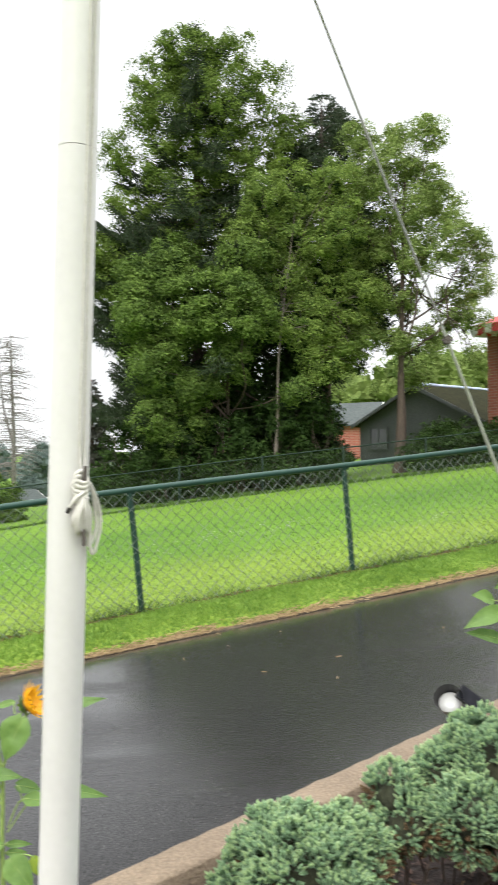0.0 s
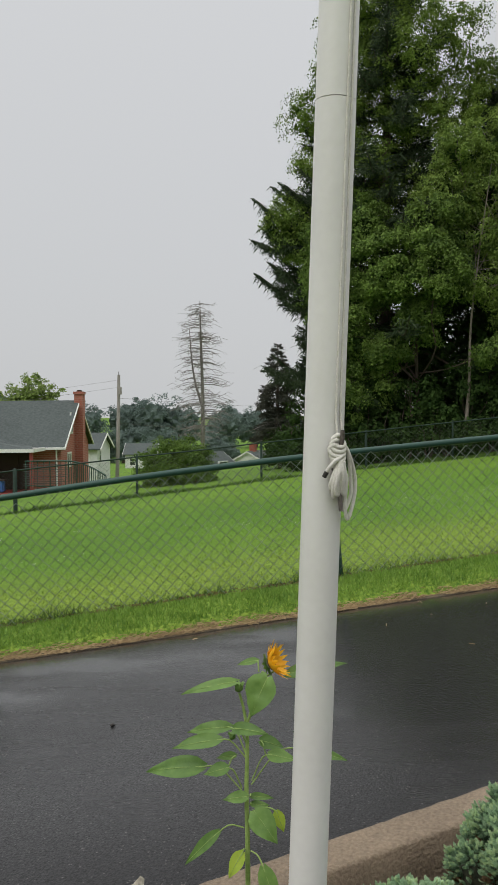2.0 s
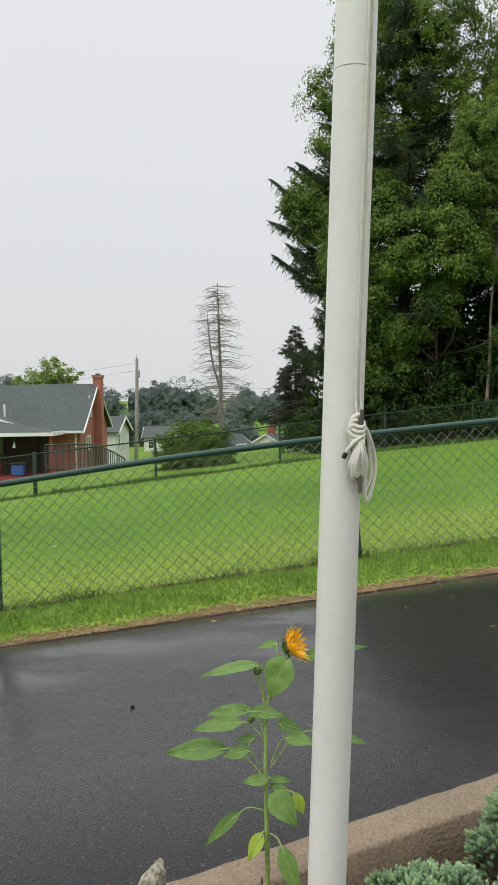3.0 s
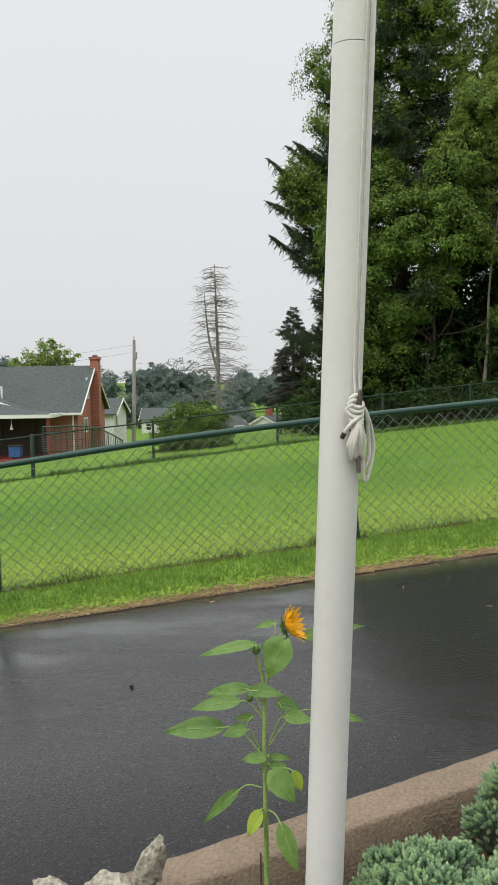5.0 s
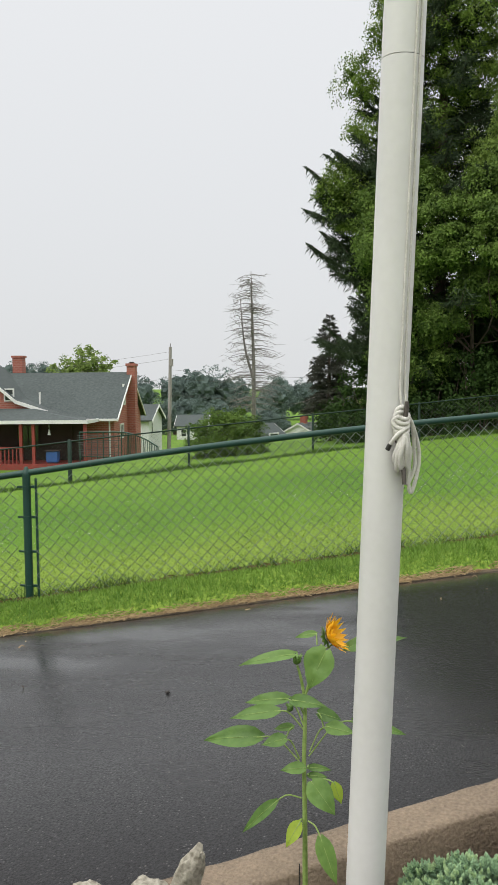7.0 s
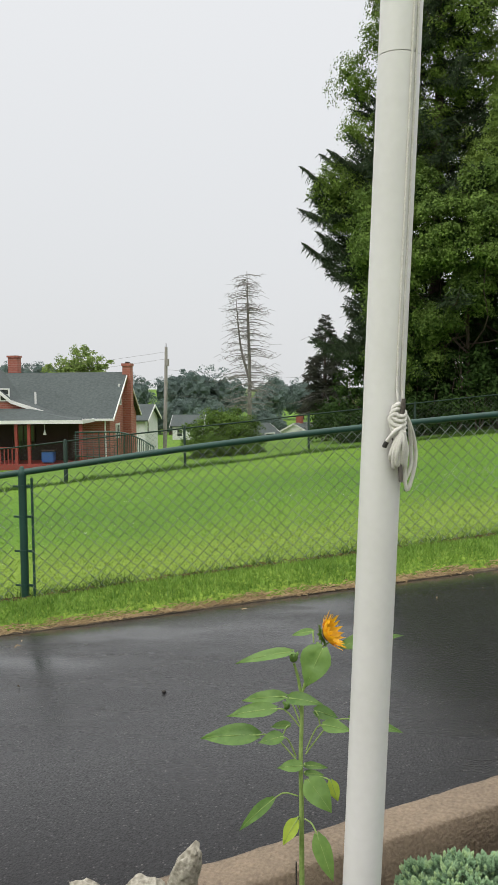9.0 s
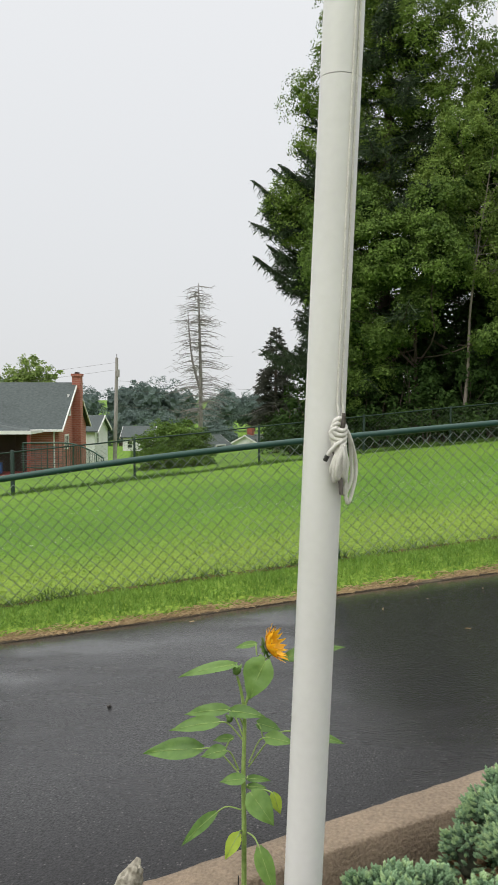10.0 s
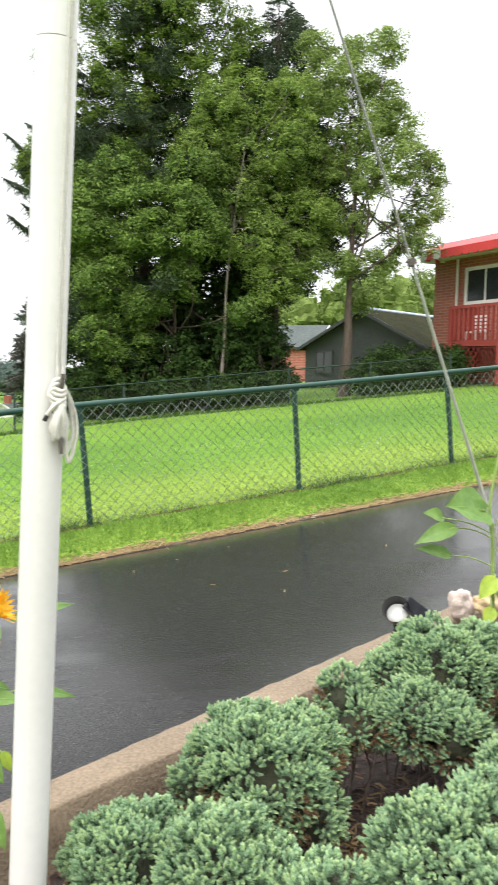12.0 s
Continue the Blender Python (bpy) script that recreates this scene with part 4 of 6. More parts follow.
def crown_points(blobs, clumps, leaves, size, hollow=0.55, flat=0.75):
    """Leaf places and the way they face: billowing clumps near the outside of each blob."""
    out, way = [], []
    vol = np.array([b[3] ** 2 for b in blobs])
    for b, share in zip(blobs, vol / vol.sum()):
        for k in range(max(3, int(clumps * share))):
            v = nrg.normal(0, 1, 3)
            v /= np.linalg.norm(v)
            lumpy = 1 + 0.4 * noise.noise(Vector((b[0] + v[0] * 1.7, b[1] + v[1] * 1.7, b[2] + v[2] * 1.7)))
            p = np.array(b[:3]) + v * b[3] * lumpy * (hollow + (1.05 - hollow) * nrg.random() ** 0.7)
            r = size * nrg.uniform(0.6, 1.4)
            m = max(6, int(leaves * nrg.uniform(0.6, 1.4)))
            q = nrg.normal(0, 1, (m, 3))
            q /= np.linalg.norm(q, axis=1)[:, None]
            q[:, 2] = np.where(q[:, 2] < -0.6, -q[:, 2], q[:, 2])
            rr = (0.35 + 0.75 * nrg.random(m) ** 0.6)[:, None]
            form = r * nrg.uniform(0.6, 1.35, 3) * np.array([1, 1, flat])
            reach = rr * q * form
            reach[:, 2] -= 0.25 * np.sum(reach[:, :2] ** 2, axis=1) / r
            out.append(p + reach)
            way.append(q * 0.6 + v * 0.5 + np.array([0, 0, 0.3]))
    return np.concatenate(out, 0), np.concatenate(way, 0)


def branch(bm, a, b, r0, r1, sag=0.0, sides=6, wob=0.06):
    a, b = Vector(a), Vector(b)
    ln = (b - a).length
    keys = [a]
    for f in (0.33, 0.66):
        p = a.lerp(b, f)
        p += Vector((nrg.normal(0, wob * ln), nrg.normal(0, wob * ln), sag * ln * math.sin(f * math.pi)))
        keys.append(p)
    keys.append(b)
    pts = curve_pts(keys, 8)
    tube(bm, pts, [r0 + (r1 - r0) * i / 8 for i in range(9)], sides)


def broadleaf(name, label, foot, fork_z, r0, blobs, bark, leaf, size, twigs, per_twig, spread, trunk_top=None, group="", shade=False):
    tree = thing(name, foot[0], foot[1], foot[2], label, "tree", group)
    top = trunk_top or (foot[0], foot[1], fork_z + (max(b[2] for b in blobs) - fork_z) * 0.6)
    bm = bmesh.new()
    fork = (foot[0] + (top[0] - foot[0]) * 0.3, foot[1], fork_z)
    tube(bm, curve_pts([(foot[0], foot[1], foot[2] - 0.2), ((foot[0] + fork[0]) / 2 + 0.05, foot[1], (foot[2] + fork_z) / 2), fork, top], 14), [r0 * (1.25 if i == 0 else 1 - 0.8 * i / 14) for i in range(15)], 10)
    part("trunk", bm, bark, tree, smooth=True)
    for b in blobs:
        bm = bmesh.new()
        f = nrg.uniform(0.0, 0.75)
        st = Vector(fork).lerp(Vector(top), f)
        branch(bm, st, b[:3], r0 * 0.2 * (1 - 0.4 * f), 0.015, sag=-0.05)
        for k in range(7):
            v = nrg.normal(0, 1, 3)
            v /= np.linalg.norm(v)
            e = np.array(b[:3]) + v * b[3] * 0.95
            branch(bm, Vector(b[:3]).lerp(st, nrg.uniform(0, 0.4)), e, 0.016, 0.005, sides=4)
        part("limb", bm, bark, tree, smooth=True)
    leaf_cloud("crown", crown_points(blobs, twigs, per_twig, spread), size, leaf, tree)
    # dark leaf fill inside the crown paints its gaps as deep shade
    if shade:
        leaf_cloud("inner_crown", crown_points([(b[0], b[1] + 0.5, b[2] - 0.15, b[3] * 0.7) for b in blobs], 150, 60, 0.4, hollow=0.0), 0.22, M_UNDER_SHADE, tree, label="dark leaves filling the crown as its shade")
    return tree


def conifer(name, label, foot, top, reach, low, n_branch, bark, needles, density=1.0, droop=0.5, limbs_at=(), bare=0.0, hidden=False, tip_drop=0.06, taper=0.42):
    """A spruce: whorls of sagging boughs that lift at the tip, with hanging needle sprays."""
    tree = thing(name, foot[0], foot[1], foot[2], label, "tree")
    foot, top = Vector(foot), Vector(top)
    bm = bmesh.new()
    tube(bm, [foot - Vector((0, 0, 0.3)), foot.lerp(top, 0.3), foot.lerp(top, 0.7), top], [min(reach * 0.075, 0.27), min(reach * 0.06, 0.22), reach * 0.03, 0.015], 10)
    part("trunk", bm, bark, tree, smooth=True)
    bm = bmesh.new()
    vs, fs = [], []
    height = (top - foot).length
    items = []
    for k in range(n_branch):
        f = low + (1 - low) * ((k + nrg.random()) / n_branch)
        items.append((f, nrg.uniform(0, 2 * math.pi), reach * (1 - f) ** taper * nrg.uniform(0.7, 1.12)))
    items += list(limbs_at)
    for f, ang, ln in items:
        st = foot.lerp(top, f)
        hx, hy = math.cos(ang), math.sin(ang)
        keys = [st, st + Vector((hx * ln * 0.4, hy * ln * 0.4, -0.02 * ln)), st + Vector((hx * ln * 0.75, hy * ln * 0.75, -0.12 * ln * droop * 2)), st + Vector((hx * ln, hy * ln, (0.16 * f - tip_drop) * ln))]
        sway = nrg.normal(0, 0.06 * ln, 2)
        keys[2] += Vector((sway[0], sway[1], nrg.normal(0, 0.05 * ln)))
        pts = curve_pts(keys, 10)
        tube(bm, pts, [max(0.012, 0.018 * ln * (1 - i / 11)) for i in range(11)], 5)
        steps = int(ln * 9 * density) + 4
        for q in range(steps):
            g = (0.12 + bare) + (0.88 - bare) * (q + nrg.random()) / steps
            if g > 1:
                continue
            i = min(int(g * 10), 9)
            p = pts[i].lerp(pts[i + 1], g * 10 - i)
            if hidden and p.z < 8.0 and p.x > -3.6 and nrg.random() < 0.7:
                continue
            for side in (-1, 1, 0):
                wl = ln * 0.25 * (1.15 - g) * nrg.uniform(0.3, 1.3) + 0.12
                out = Vector((-hy * side + hx * 0.5, hx * side + hy * 0.5, nrg.uniform(-0.25, 0.1))).normalized() if side else Vector((hx * 0.4, hy * 0.4, 0.25)).normalized()
                bits = max(2, int(wl / 0.068))
                for m in range(bits):
                    c = p + out * wl * (m + 0.5) / bits
                    # an upper needle pad and a hanging spray
                    hang = (0.05 + 0.27 * nrg.random() ** 2) * (0.55 + droop) * min(1.0, 0.4 + ln / 3)
                    wd = nrg.uniform(0.008, 0.020)
                    sx, sy = nrg.normal(0, 0.12), nrg.normal(0, 0.12)
                    ca = nrg.uniform(0, math.pi)
                    ux, uy = math.cos(ca) * wd, math.sin(ca) * wd
                    b = len(vs)
                    vs += [(c.x - ux, c.y - uy, c.z + 0.03), (c.x + ux, c.y + uy, c.z + 0.03), (c.x + sx + ux * 0.5, c.y + sy + uy * 0.5, c.z - hang * 0.6), (c.x + sx * 1.3, c.y + sy * 1.3, c.z - hang)]
                    fs += [(b, b + 1, b + 2), (b, b + 2, b + 3)]
                    o2 = out * nrg.uniform(0.035, 0.09)
                    b = len(vs)
                    vs += [(c.x, c.y, c.z), (c.x + o2.x - uy, c.y + o2.y + ux, c.z + 0.03), (c.x + o2.x * 2, c.y + o2.y * 2, c.z + nrg.uniform(-0.02, 0.05)), (c.x + o2.x + uy, c.y + o2.y - ux, c.z - 0.02)]
                    fs += [(b, b + 1, b + 2), (b, b + 2, b + 3)]
    tagged(part("bough_mass", bm, bark, tree, smooth=True), kind="stuff")
    sheet("needles", vs, fs, needles, tree)
    return tree


SPRUCE_FOOT = (-2.2, 31.0, 0.5)
spruce = conifer("norway_spruce", "tall dark spruce with drooping boughs, overgrown with vine", SPRUCE_FOOT, (-2.0, 31.0, 17.9), 5.0, 0.1, 120, M_BARK, M_SPRUCE, 1.0, 0.6,
                 limbs_at=[(0.12 + 0.44 * k / 30, 3.25 + 0.45 * math.sin(k * 2.3), (3.0 if k < 15 else 4.0) + 0.6 * math.sin(k * 1.7) ** 2) for k in range(31)] + [(0.535, 3.2, 5.0), (0.45, 3.15, 5.1), (0.375, 3.2, 4.9)], hidden=True)
VINE = [(-2.12, 30.00, 16.42, 1.17), (-3.52, 30.43, 15.70, 1.17), (-0.63, 29.56, 16.07, 1.17), (-4.05, 30.01, 14.22, 0.90), (-3.01, 30.43, 14.08, 1.49), (-1.09, 29.56, 14.26, 1.49), (0.53, 30.02, 15.30, 1.07), (0.82, 30.42, 13.69, 1.17), (-5.05, 29.56, 12.40, 0.85), (-3.36, 30.03, 12.16, 1.17), (-1.54, 30.42, 12.34, 1.17), (-4.75, 29.55, 10.70, 0.75), (-0.05, 30.03, 12.32, 0.96), (-4.02, 30.41, 10.68, 0.75), (-2.42, 29.55, 10.76, 0.85), (-5.16, 30.04, 13.27, 0.53), (-2.01, 30.41, 17.06, 0.53), (-2.98, 29.55, 16.65, 0.53), (-5.4, 29.3, 8.75, 1.0), (-5.9, 29.3, 8.65, 0.6), (-5.3, 29.3, 7.8, 0.95), (1.3, 30.4, 12.6, 0.9), (1.5, 30.6, 13.9, 0.7), (0.5, 30.3, 11.6, 0.8), (-2.2, 30.3, 9.6, 0.9), (-0.8, 30.3, 10.0, 0.9), (-3.5, 30.3, 9.5, 0.8), (-4.4, 29.8, 8.9, 0.7)]
leaf_cloud("vine", crown_points([(a, b, c, r * 0.85) for a, b, c, r in VINE], 900, 108, 0.34, hollow=0.5, flat=0.8), 0.09, M_VINE, spruce, label="yellow-green climbing vine leaves")
conifer("norway_spruce", "tall narrow spruce with thin drooping grey-green boughs", (2.9, 32.0, 0.7), (2.9, 32.0, 15.7), 4.6, 0.34, 120, M_BARK, M_SPRUCE, 0.85, 0.9, tip_drop=0.42)
conifer("norway_spruce", "dark spruce behind the leafy trees", (-0.2, 33.5, 0.6), (-0.1, 33.5, 14.5), 4.2, 0.08, 44, M_BARK, M_SPRUCE, 0.6, 0.7, tip_drop=0.2)
conifer("norway_spruce", "small dark spruce with low drooping boughs under the trees", (1.7, 30.6, 0.5), (1.7, 30.6, 6.4), 2.1, 0.08, 70, M_BARK, M_SPRUCE, 1.2, 0.8, tip_drop=0.3)
ASH = [(-3.75, 27.80, 7.44, 0.83), (-2.85, 28.23, 7.92, 1.09), (-3.85, 27.36, 6.26, 0.95), (-1.88, 27.81, 6.42, 1.23), (-3.18, 28.23, 5.25, 1.15), (-3.30, 27.36, 4.28, 0.90), (-0.48, 27.82, 7.68, 0.99), (-2.91, 28.22, 3.47, 0.89), (-3.40, 27.36, 2.70, 0.70), (-3.03, 27.83, 1.99, 0.59), (-0.91, 28.22, 4.82, 0.83), (-0.11, 27.35, 6.19, 0.95), (-1.92, 27.83, 3.65, 0.69), (-2.03, 28.21, 2.37, 0.49), (1.43, 27.35, 3.60, 0.49)]
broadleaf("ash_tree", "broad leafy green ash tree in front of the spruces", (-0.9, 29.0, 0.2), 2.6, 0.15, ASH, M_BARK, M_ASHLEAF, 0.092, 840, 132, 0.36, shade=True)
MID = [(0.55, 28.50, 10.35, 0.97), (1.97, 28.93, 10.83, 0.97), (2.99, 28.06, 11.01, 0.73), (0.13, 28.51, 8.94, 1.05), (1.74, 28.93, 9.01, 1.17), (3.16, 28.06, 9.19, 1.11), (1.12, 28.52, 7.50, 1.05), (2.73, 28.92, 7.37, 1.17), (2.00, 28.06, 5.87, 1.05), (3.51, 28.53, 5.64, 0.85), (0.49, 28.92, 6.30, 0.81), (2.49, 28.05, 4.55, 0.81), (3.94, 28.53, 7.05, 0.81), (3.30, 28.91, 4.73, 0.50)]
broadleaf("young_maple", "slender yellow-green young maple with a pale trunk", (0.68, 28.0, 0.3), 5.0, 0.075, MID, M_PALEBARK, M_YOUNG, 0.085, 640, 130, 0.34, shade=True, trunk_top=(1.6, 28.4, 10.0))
MAPLE = [(4.11, 29.20, 12.78, 0.66), (5.46, 29.72, 13.07, 0.54), (6.43, 28.68, 12.78, 0.62), (5.13, 29.21, 11.73, 0.87), (6.61, 29.71, 11.45, 0.79), (4.25, 28.67, 11.12, 0.83), (5.73, 29.22, 10.16, 1.04), (7.38, 29.71, 10.34, 0.66), (7.19, 28.67, 8.89, 0.87), (8.28, 29.23, 8.98, 0.42), (4.47, 29.70, 9.04, 1.00), (6.01, 28.66, 8.40, 0.73), (8.16, 29.24, 7.43, 0.66), (7.32, 29.70, 6.62, 0.75), (8.05, 28.66, 6.05, 0.45), (6.48, 29.25, 5.49, 0.58), (4.54, 29.69, 7.18, 0.75), (5.03, 28.65, 5.31, 0.54), (4.01, 29.26, 5.74, 0.75), (8.59, 29.68, 8.56, 0.37), (8.01, 28.65, 4.64, 0.42), (5.68, 29.27, 6.95, 0.52), (6.05, 29.68, 4.26, 0.46)]
broadleaf("maple_tree", "open-crowned maple tree with bright leaves and a brown trunk", (5.32, 29.2, 0.7), 4.6, 0.24, MAPLE, M_BARK, M_MAPLE, 0.092, 800, 105, 0.33, trunk_top=(5.7, 29.2, 12.0))


def bush(name, label, blobs, leaf, size, twigs, per_twig, spread, group=""):
    b0 = blobs[0]
    ob = thing(name, b0[0], b0[1], ground_z(b0[0], b0[1]), label, "shrub", group)
    bm = bmesh.new()
    for b in blobs:
        for k in range(7):
            v = nrg.normal(0, 1, 3)
            v /= np.linalg.norm(v)
            branch(bm, (b[0] + v[0] * 0.1, b[1] + v[1] * 0.1, ground_z(b[0], b[1]) - 0.1), np.array(b[:3]) + np.array([v[0], v[1], abs(v[2])]) * b[3] * 0.8, 0.02, 0.006, sides=4)
    tagged(part("stem_tangle", bm, M_BARK, ob), kind="stuff")
    leaf_cloud("foliage", crown_points(blobs, twigs, per_twig, spread, hollow=0.5), size, leaf, ob)
    return ob


bush("boundary_shrub", "dense rounded green shrub behind the boundary fence", [(-9.1, 26.5, -0.15, 0.9), (-9.9, 26.6, -0.3, 0.7), (-8.3, 26.5, -0.3, 0.75), (-9.4, 26.4, 0.1, 0.7), (-8.6, 26.5, 0.1, 0.7), (-9.6, 26.3, -0.8, 0.8), (-8.4, 26.3, -0.8, 0.85), (-10.0, 26.4, -0.8, 0.5)], M_HEDGE, 0.07, 480, 85, 0.21)
# the topmost blob of each is dark fill for the shade under the crowns
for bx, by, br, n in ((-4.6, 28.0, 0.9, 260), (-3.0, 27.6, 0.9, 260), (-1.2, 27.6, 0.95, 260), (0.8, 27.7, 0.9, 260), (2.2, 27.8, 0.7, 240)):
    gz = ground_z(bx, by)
    bush("undergrowth_shrub", "dark leafy undergrowth at the foot of the trees", [(bx, by, gz + 0.5, br), (bx + 0.7, by + 0.3, gz + 0.8, br * 0.8), (bx - 0.6, by + 0.4, gz + 1.2, br * 0.8), (bx + 0.2, by + 0.8, gz + 2.3, br)], M_UNDER_SHADE, 0.13, n // 3, 70, 0.34, "undergrowth under the trees")
# added dark leaf masses that paint the gloom between the trunks
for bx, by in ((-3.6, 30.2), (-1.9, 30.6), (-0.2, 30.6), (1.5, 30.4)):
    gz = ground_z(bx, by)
    bush("undergrowth_shrub", "dark leaf fill standing for shade between the tree trunks", [(bx, by, gz + 0.9, 1.2), (bx + 0.5, by + 0.2, gz + 2.0, 1.1), (bx - 0.4, by, gz + 2.9, 0.9), (bx + 0.2, by + 0.2, gz + 4.2, 1.0)], M_UNDER_SHADE, 0.2, 100, 60, 0.5, "undergrowth under the trees")
for bx, by, br in ((-6.2, 30.2, 0.55), (-5.2, 30.0, 0.6), (6.2, 28.6, 0.8), (7.3, 29.0, 1.0), (8.4, 29.2, 0.9), (9.2, 28.6, 0.6)):
    gz = ground_z(bx, by)
    bush("yard_shrub", "rounded dark green shrub at the edge of the lawn", [(bx, by, gz + 0.6, br), (bx + 0.4, by + 0.2, gz + 1.1, br * 0.7)], M_UNDER_SHADE, 0.12, 60, 70, 0.3, "shrubs along the lawn")

# the dead spruce: bare twin leaders and whorls of bent-down twigs
dead = thing("dead_spruce", -17.75, 58.0, -1.6, "bare grey dead spruce with down-curved twiggy branches", "tree")
bm = bmesh.new()
tube(bm, [(-17.75, 58, -2.5), (-17.7, 58, 3), (-17.8, 58, 7.6), (-17.85, 58, 10.2)], [0.19, 0.14, 0.08, 0.02], 8)
tube(bm, curve_pts([(-17.7, 58, 2.0), (-18.35, 58.1, 4.2), (-18.6, 58.1, 6.2), (-18.75, 58.1, 8.2)], 8), [0.11 - 0.011 * i for i in range(9)], 7)
part("trunk", bm, M_GREYBARK, dead, smooth=True)
bm = bmesh.new()
for k in range(250):
    f = 0.06 + 0.94 * nrg.random()
    z = -0.8 + 10.8 * f
    lead = k % 5 == 0 and 3 < z < 8
    cx = -18.45 - 0.12 * (z - 4.5) if lead else -17.74 - 0.02 * z
    ang = nrg.uniform(0, 2 * math.pi)
    ln = (2.9 * (1 - 0.6 * f) * (0.55 + 0.45 * min(1, f * 4))) * nrg.uniform(0.6, 1.15) * (0.6 if lead else 1)
    hx, hy = math.cos(ang), math.sin(ang)
    keys = [(cx, 58, z), (cx + hx * ln * 0.4, 58 + hy * ln * 0.4, z + ln * 0.02), (cx + hx * ln * 0.75, 58 + hy * ln * 0.75, z - 0.06 * ln), (cx + hx * ln, 58 + hy * ln, z + (0.06 if nrg.random() < 0.5 else -0.16) * ln)]
    pts = curve_pts(keys, 6)
    tube(bm, pts, [0.026 - 0.003 * i for i in range(7)], 4)
    for m in range(6):
        p = pts[1 + m]
        tube(bm, [p, p + Vector((nrg.normal(0, 0.25) + hx * 0.2, nrg.normal(0, 0.25) + hy * 0.2, nrg.uniform(-0.35, 0.1)))], [0.013, 0.006], 3)
tagged(part("bough_mass", bm, M_GREYBARK, dead), kind="stuff")
conifer("browning_spruce", "half-dead spruce with browning needles", (-9.05, 44.0, -1.3), (-9.0, 44.0, 5.5), 2.1, 0.2, 90, M_BARK, M_BROWN, 1.7, 0.5, tip_drop=0.16, taper=0.72)
bm = bmesh.new()
for k in range(34):
    z = nrg.uniform(-0.6, 1.4)
    ang = nrg.uniform(0, 6.28)
    ln = nrg.uniform(1.0, 2.1)
    branch(bm, (-9.05, 44, z), (-9.05 + math.cos(ang) * ln, 44 + math.sin(ang) * ln, z - ln * nrg.uniform(0.0, 0.5)), 0.03, 0.008, sides=4)
tagged(part("bare_bough_mass", bm, M_GREYBARK, bpy.data.objects["browning_spruce"]), kind="stuff")

# garden tree behind the brick house, and the wooded hills
broadleaf("garden_tree", "leafy green tree rising behind the brick house roof", (-38.5, 70, -3), 0.5, 0.3, [(-41.0, 70, 3.0, 1.3), (-39.8, 70, 3.4, 1.3), (-38.2, 70, 4.0, 1.5), (-36.8, 70, 3.4, 1.2), (-39, 70, 2.0, 1.8), (-36.4, 70, 2.2, 1.2)], M_BARK, M_MAPLE, 0.28, 150, 50, 0.55)
hill = 0
for cx, cy, top, r in ((-100, 150, 2.2, 7), (-88, 140, 2.6, 6), (-72, 150, 3.6, 6), (-79, 158, 3.0, 7), (-66, 160, 5.2, 6.5), (-60, 158, 5.6, 6.5), (-55, 162, 4.4, 6), (-50, 175, 2.0, 6), (-53, 200, 3.6, 6), (-48, 205, 3.0, 6), (-40, 210, 2.0, 7), (-30, 215, 1.5, 7), (-64, 118, 1.0, 4), (-50, 120, -0.5, 4), (-43, 118, -0.8, 4), (-34, 120, -1.5, 4), (-18, 110, 0.5, 5), (-8, 100, 2.5, 5), (2, 95, 5.0, 6), (9, 72, 9.5, 5), (13, 70, 10.5, 5), (18, 70, 11, 5), (22, 70, 11, 5), (-72, 112, 6.0, 5), (-66, 112, 5.5, 5)):
    gz = ground_z(cx, cy)
    tree = thing("distant_tree", cx, cy, gz, "hazy blue-green tree on the far hillside", "tree", "trees on the far hillside")
    bm = bmesh.new()
    tube(bm, [(cx, cy, gz - 0.5), (cx, cy, top - r * 0.5)], [0.5, 0.3], 6)
    part("trunk", bm, M_BARK, tree)
    bl = [(cx, cy, top - r * 0.75, r * 0.75)]
    for k in range(7):
        bl.append((cx + nrg.uniform(-0.7, 0.7) * r, cy + nrg.uniform(-0.4, 0.4) * r, top - r * nrg.uniform(0.35, 1.3), r * nrg.uniform(0.35, 0.5)))
    # hill crowns take the haze-tinted leaf colour, nearer ones plain maple green
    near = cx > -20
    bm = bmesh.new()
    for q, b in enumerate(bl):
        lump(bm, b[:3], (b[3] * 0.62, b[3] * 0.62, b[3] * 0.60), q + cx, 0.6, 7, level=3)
    tagged(part("crown_mass", bm, M_MAPLE if near else M_FARHAZE, tree), kind="stuff")
    leaf_cloud("crown", crown_points(bl, 130, 56, 0.14 * r, hollow=0.72), 0.05 * r, M_MAPLE if near else M_FARHAZE, tree, aspect=0.8)
spire = conifer("distant_conifer", "pointed conifer on the far hillside, tinted with haze", (-71.5, 150, -6), (-71.5, 150, 5.6), 3.2, 0.1, 40, M_BARK, M_FARHAZE, 0.6, 0.3)


# ---- houses ----
def frame_at(ox, oy, ux, uy):
    """Local x along (ux, uy), local y to its left."""
    m = Matrix.Identity(4)
    m[0][0], m[1][0], m[0][1], m[1][1], m[0][3], m[1][3] = ux, uy, -uy, ux, ox, oy
    return m


def slab(bm, pts, thick, m):
    """A flat piece through the given corners, with a thickness downwards."""
    up = [bm.verts.new(m @ Vector(p)) for p in pts]
    dn = [bm.verts.new(m @ (Vector(p) - Vector((0, 0, thick)))) for p in pts]
    bm.faces.new(up)
    bm.faces.new(dn[::-1])
    for i in range(len(pts)):
        j = (i + 1) % len(pts)
        bm.faces.new((up[i], dn[i], dn[j], up[j]))


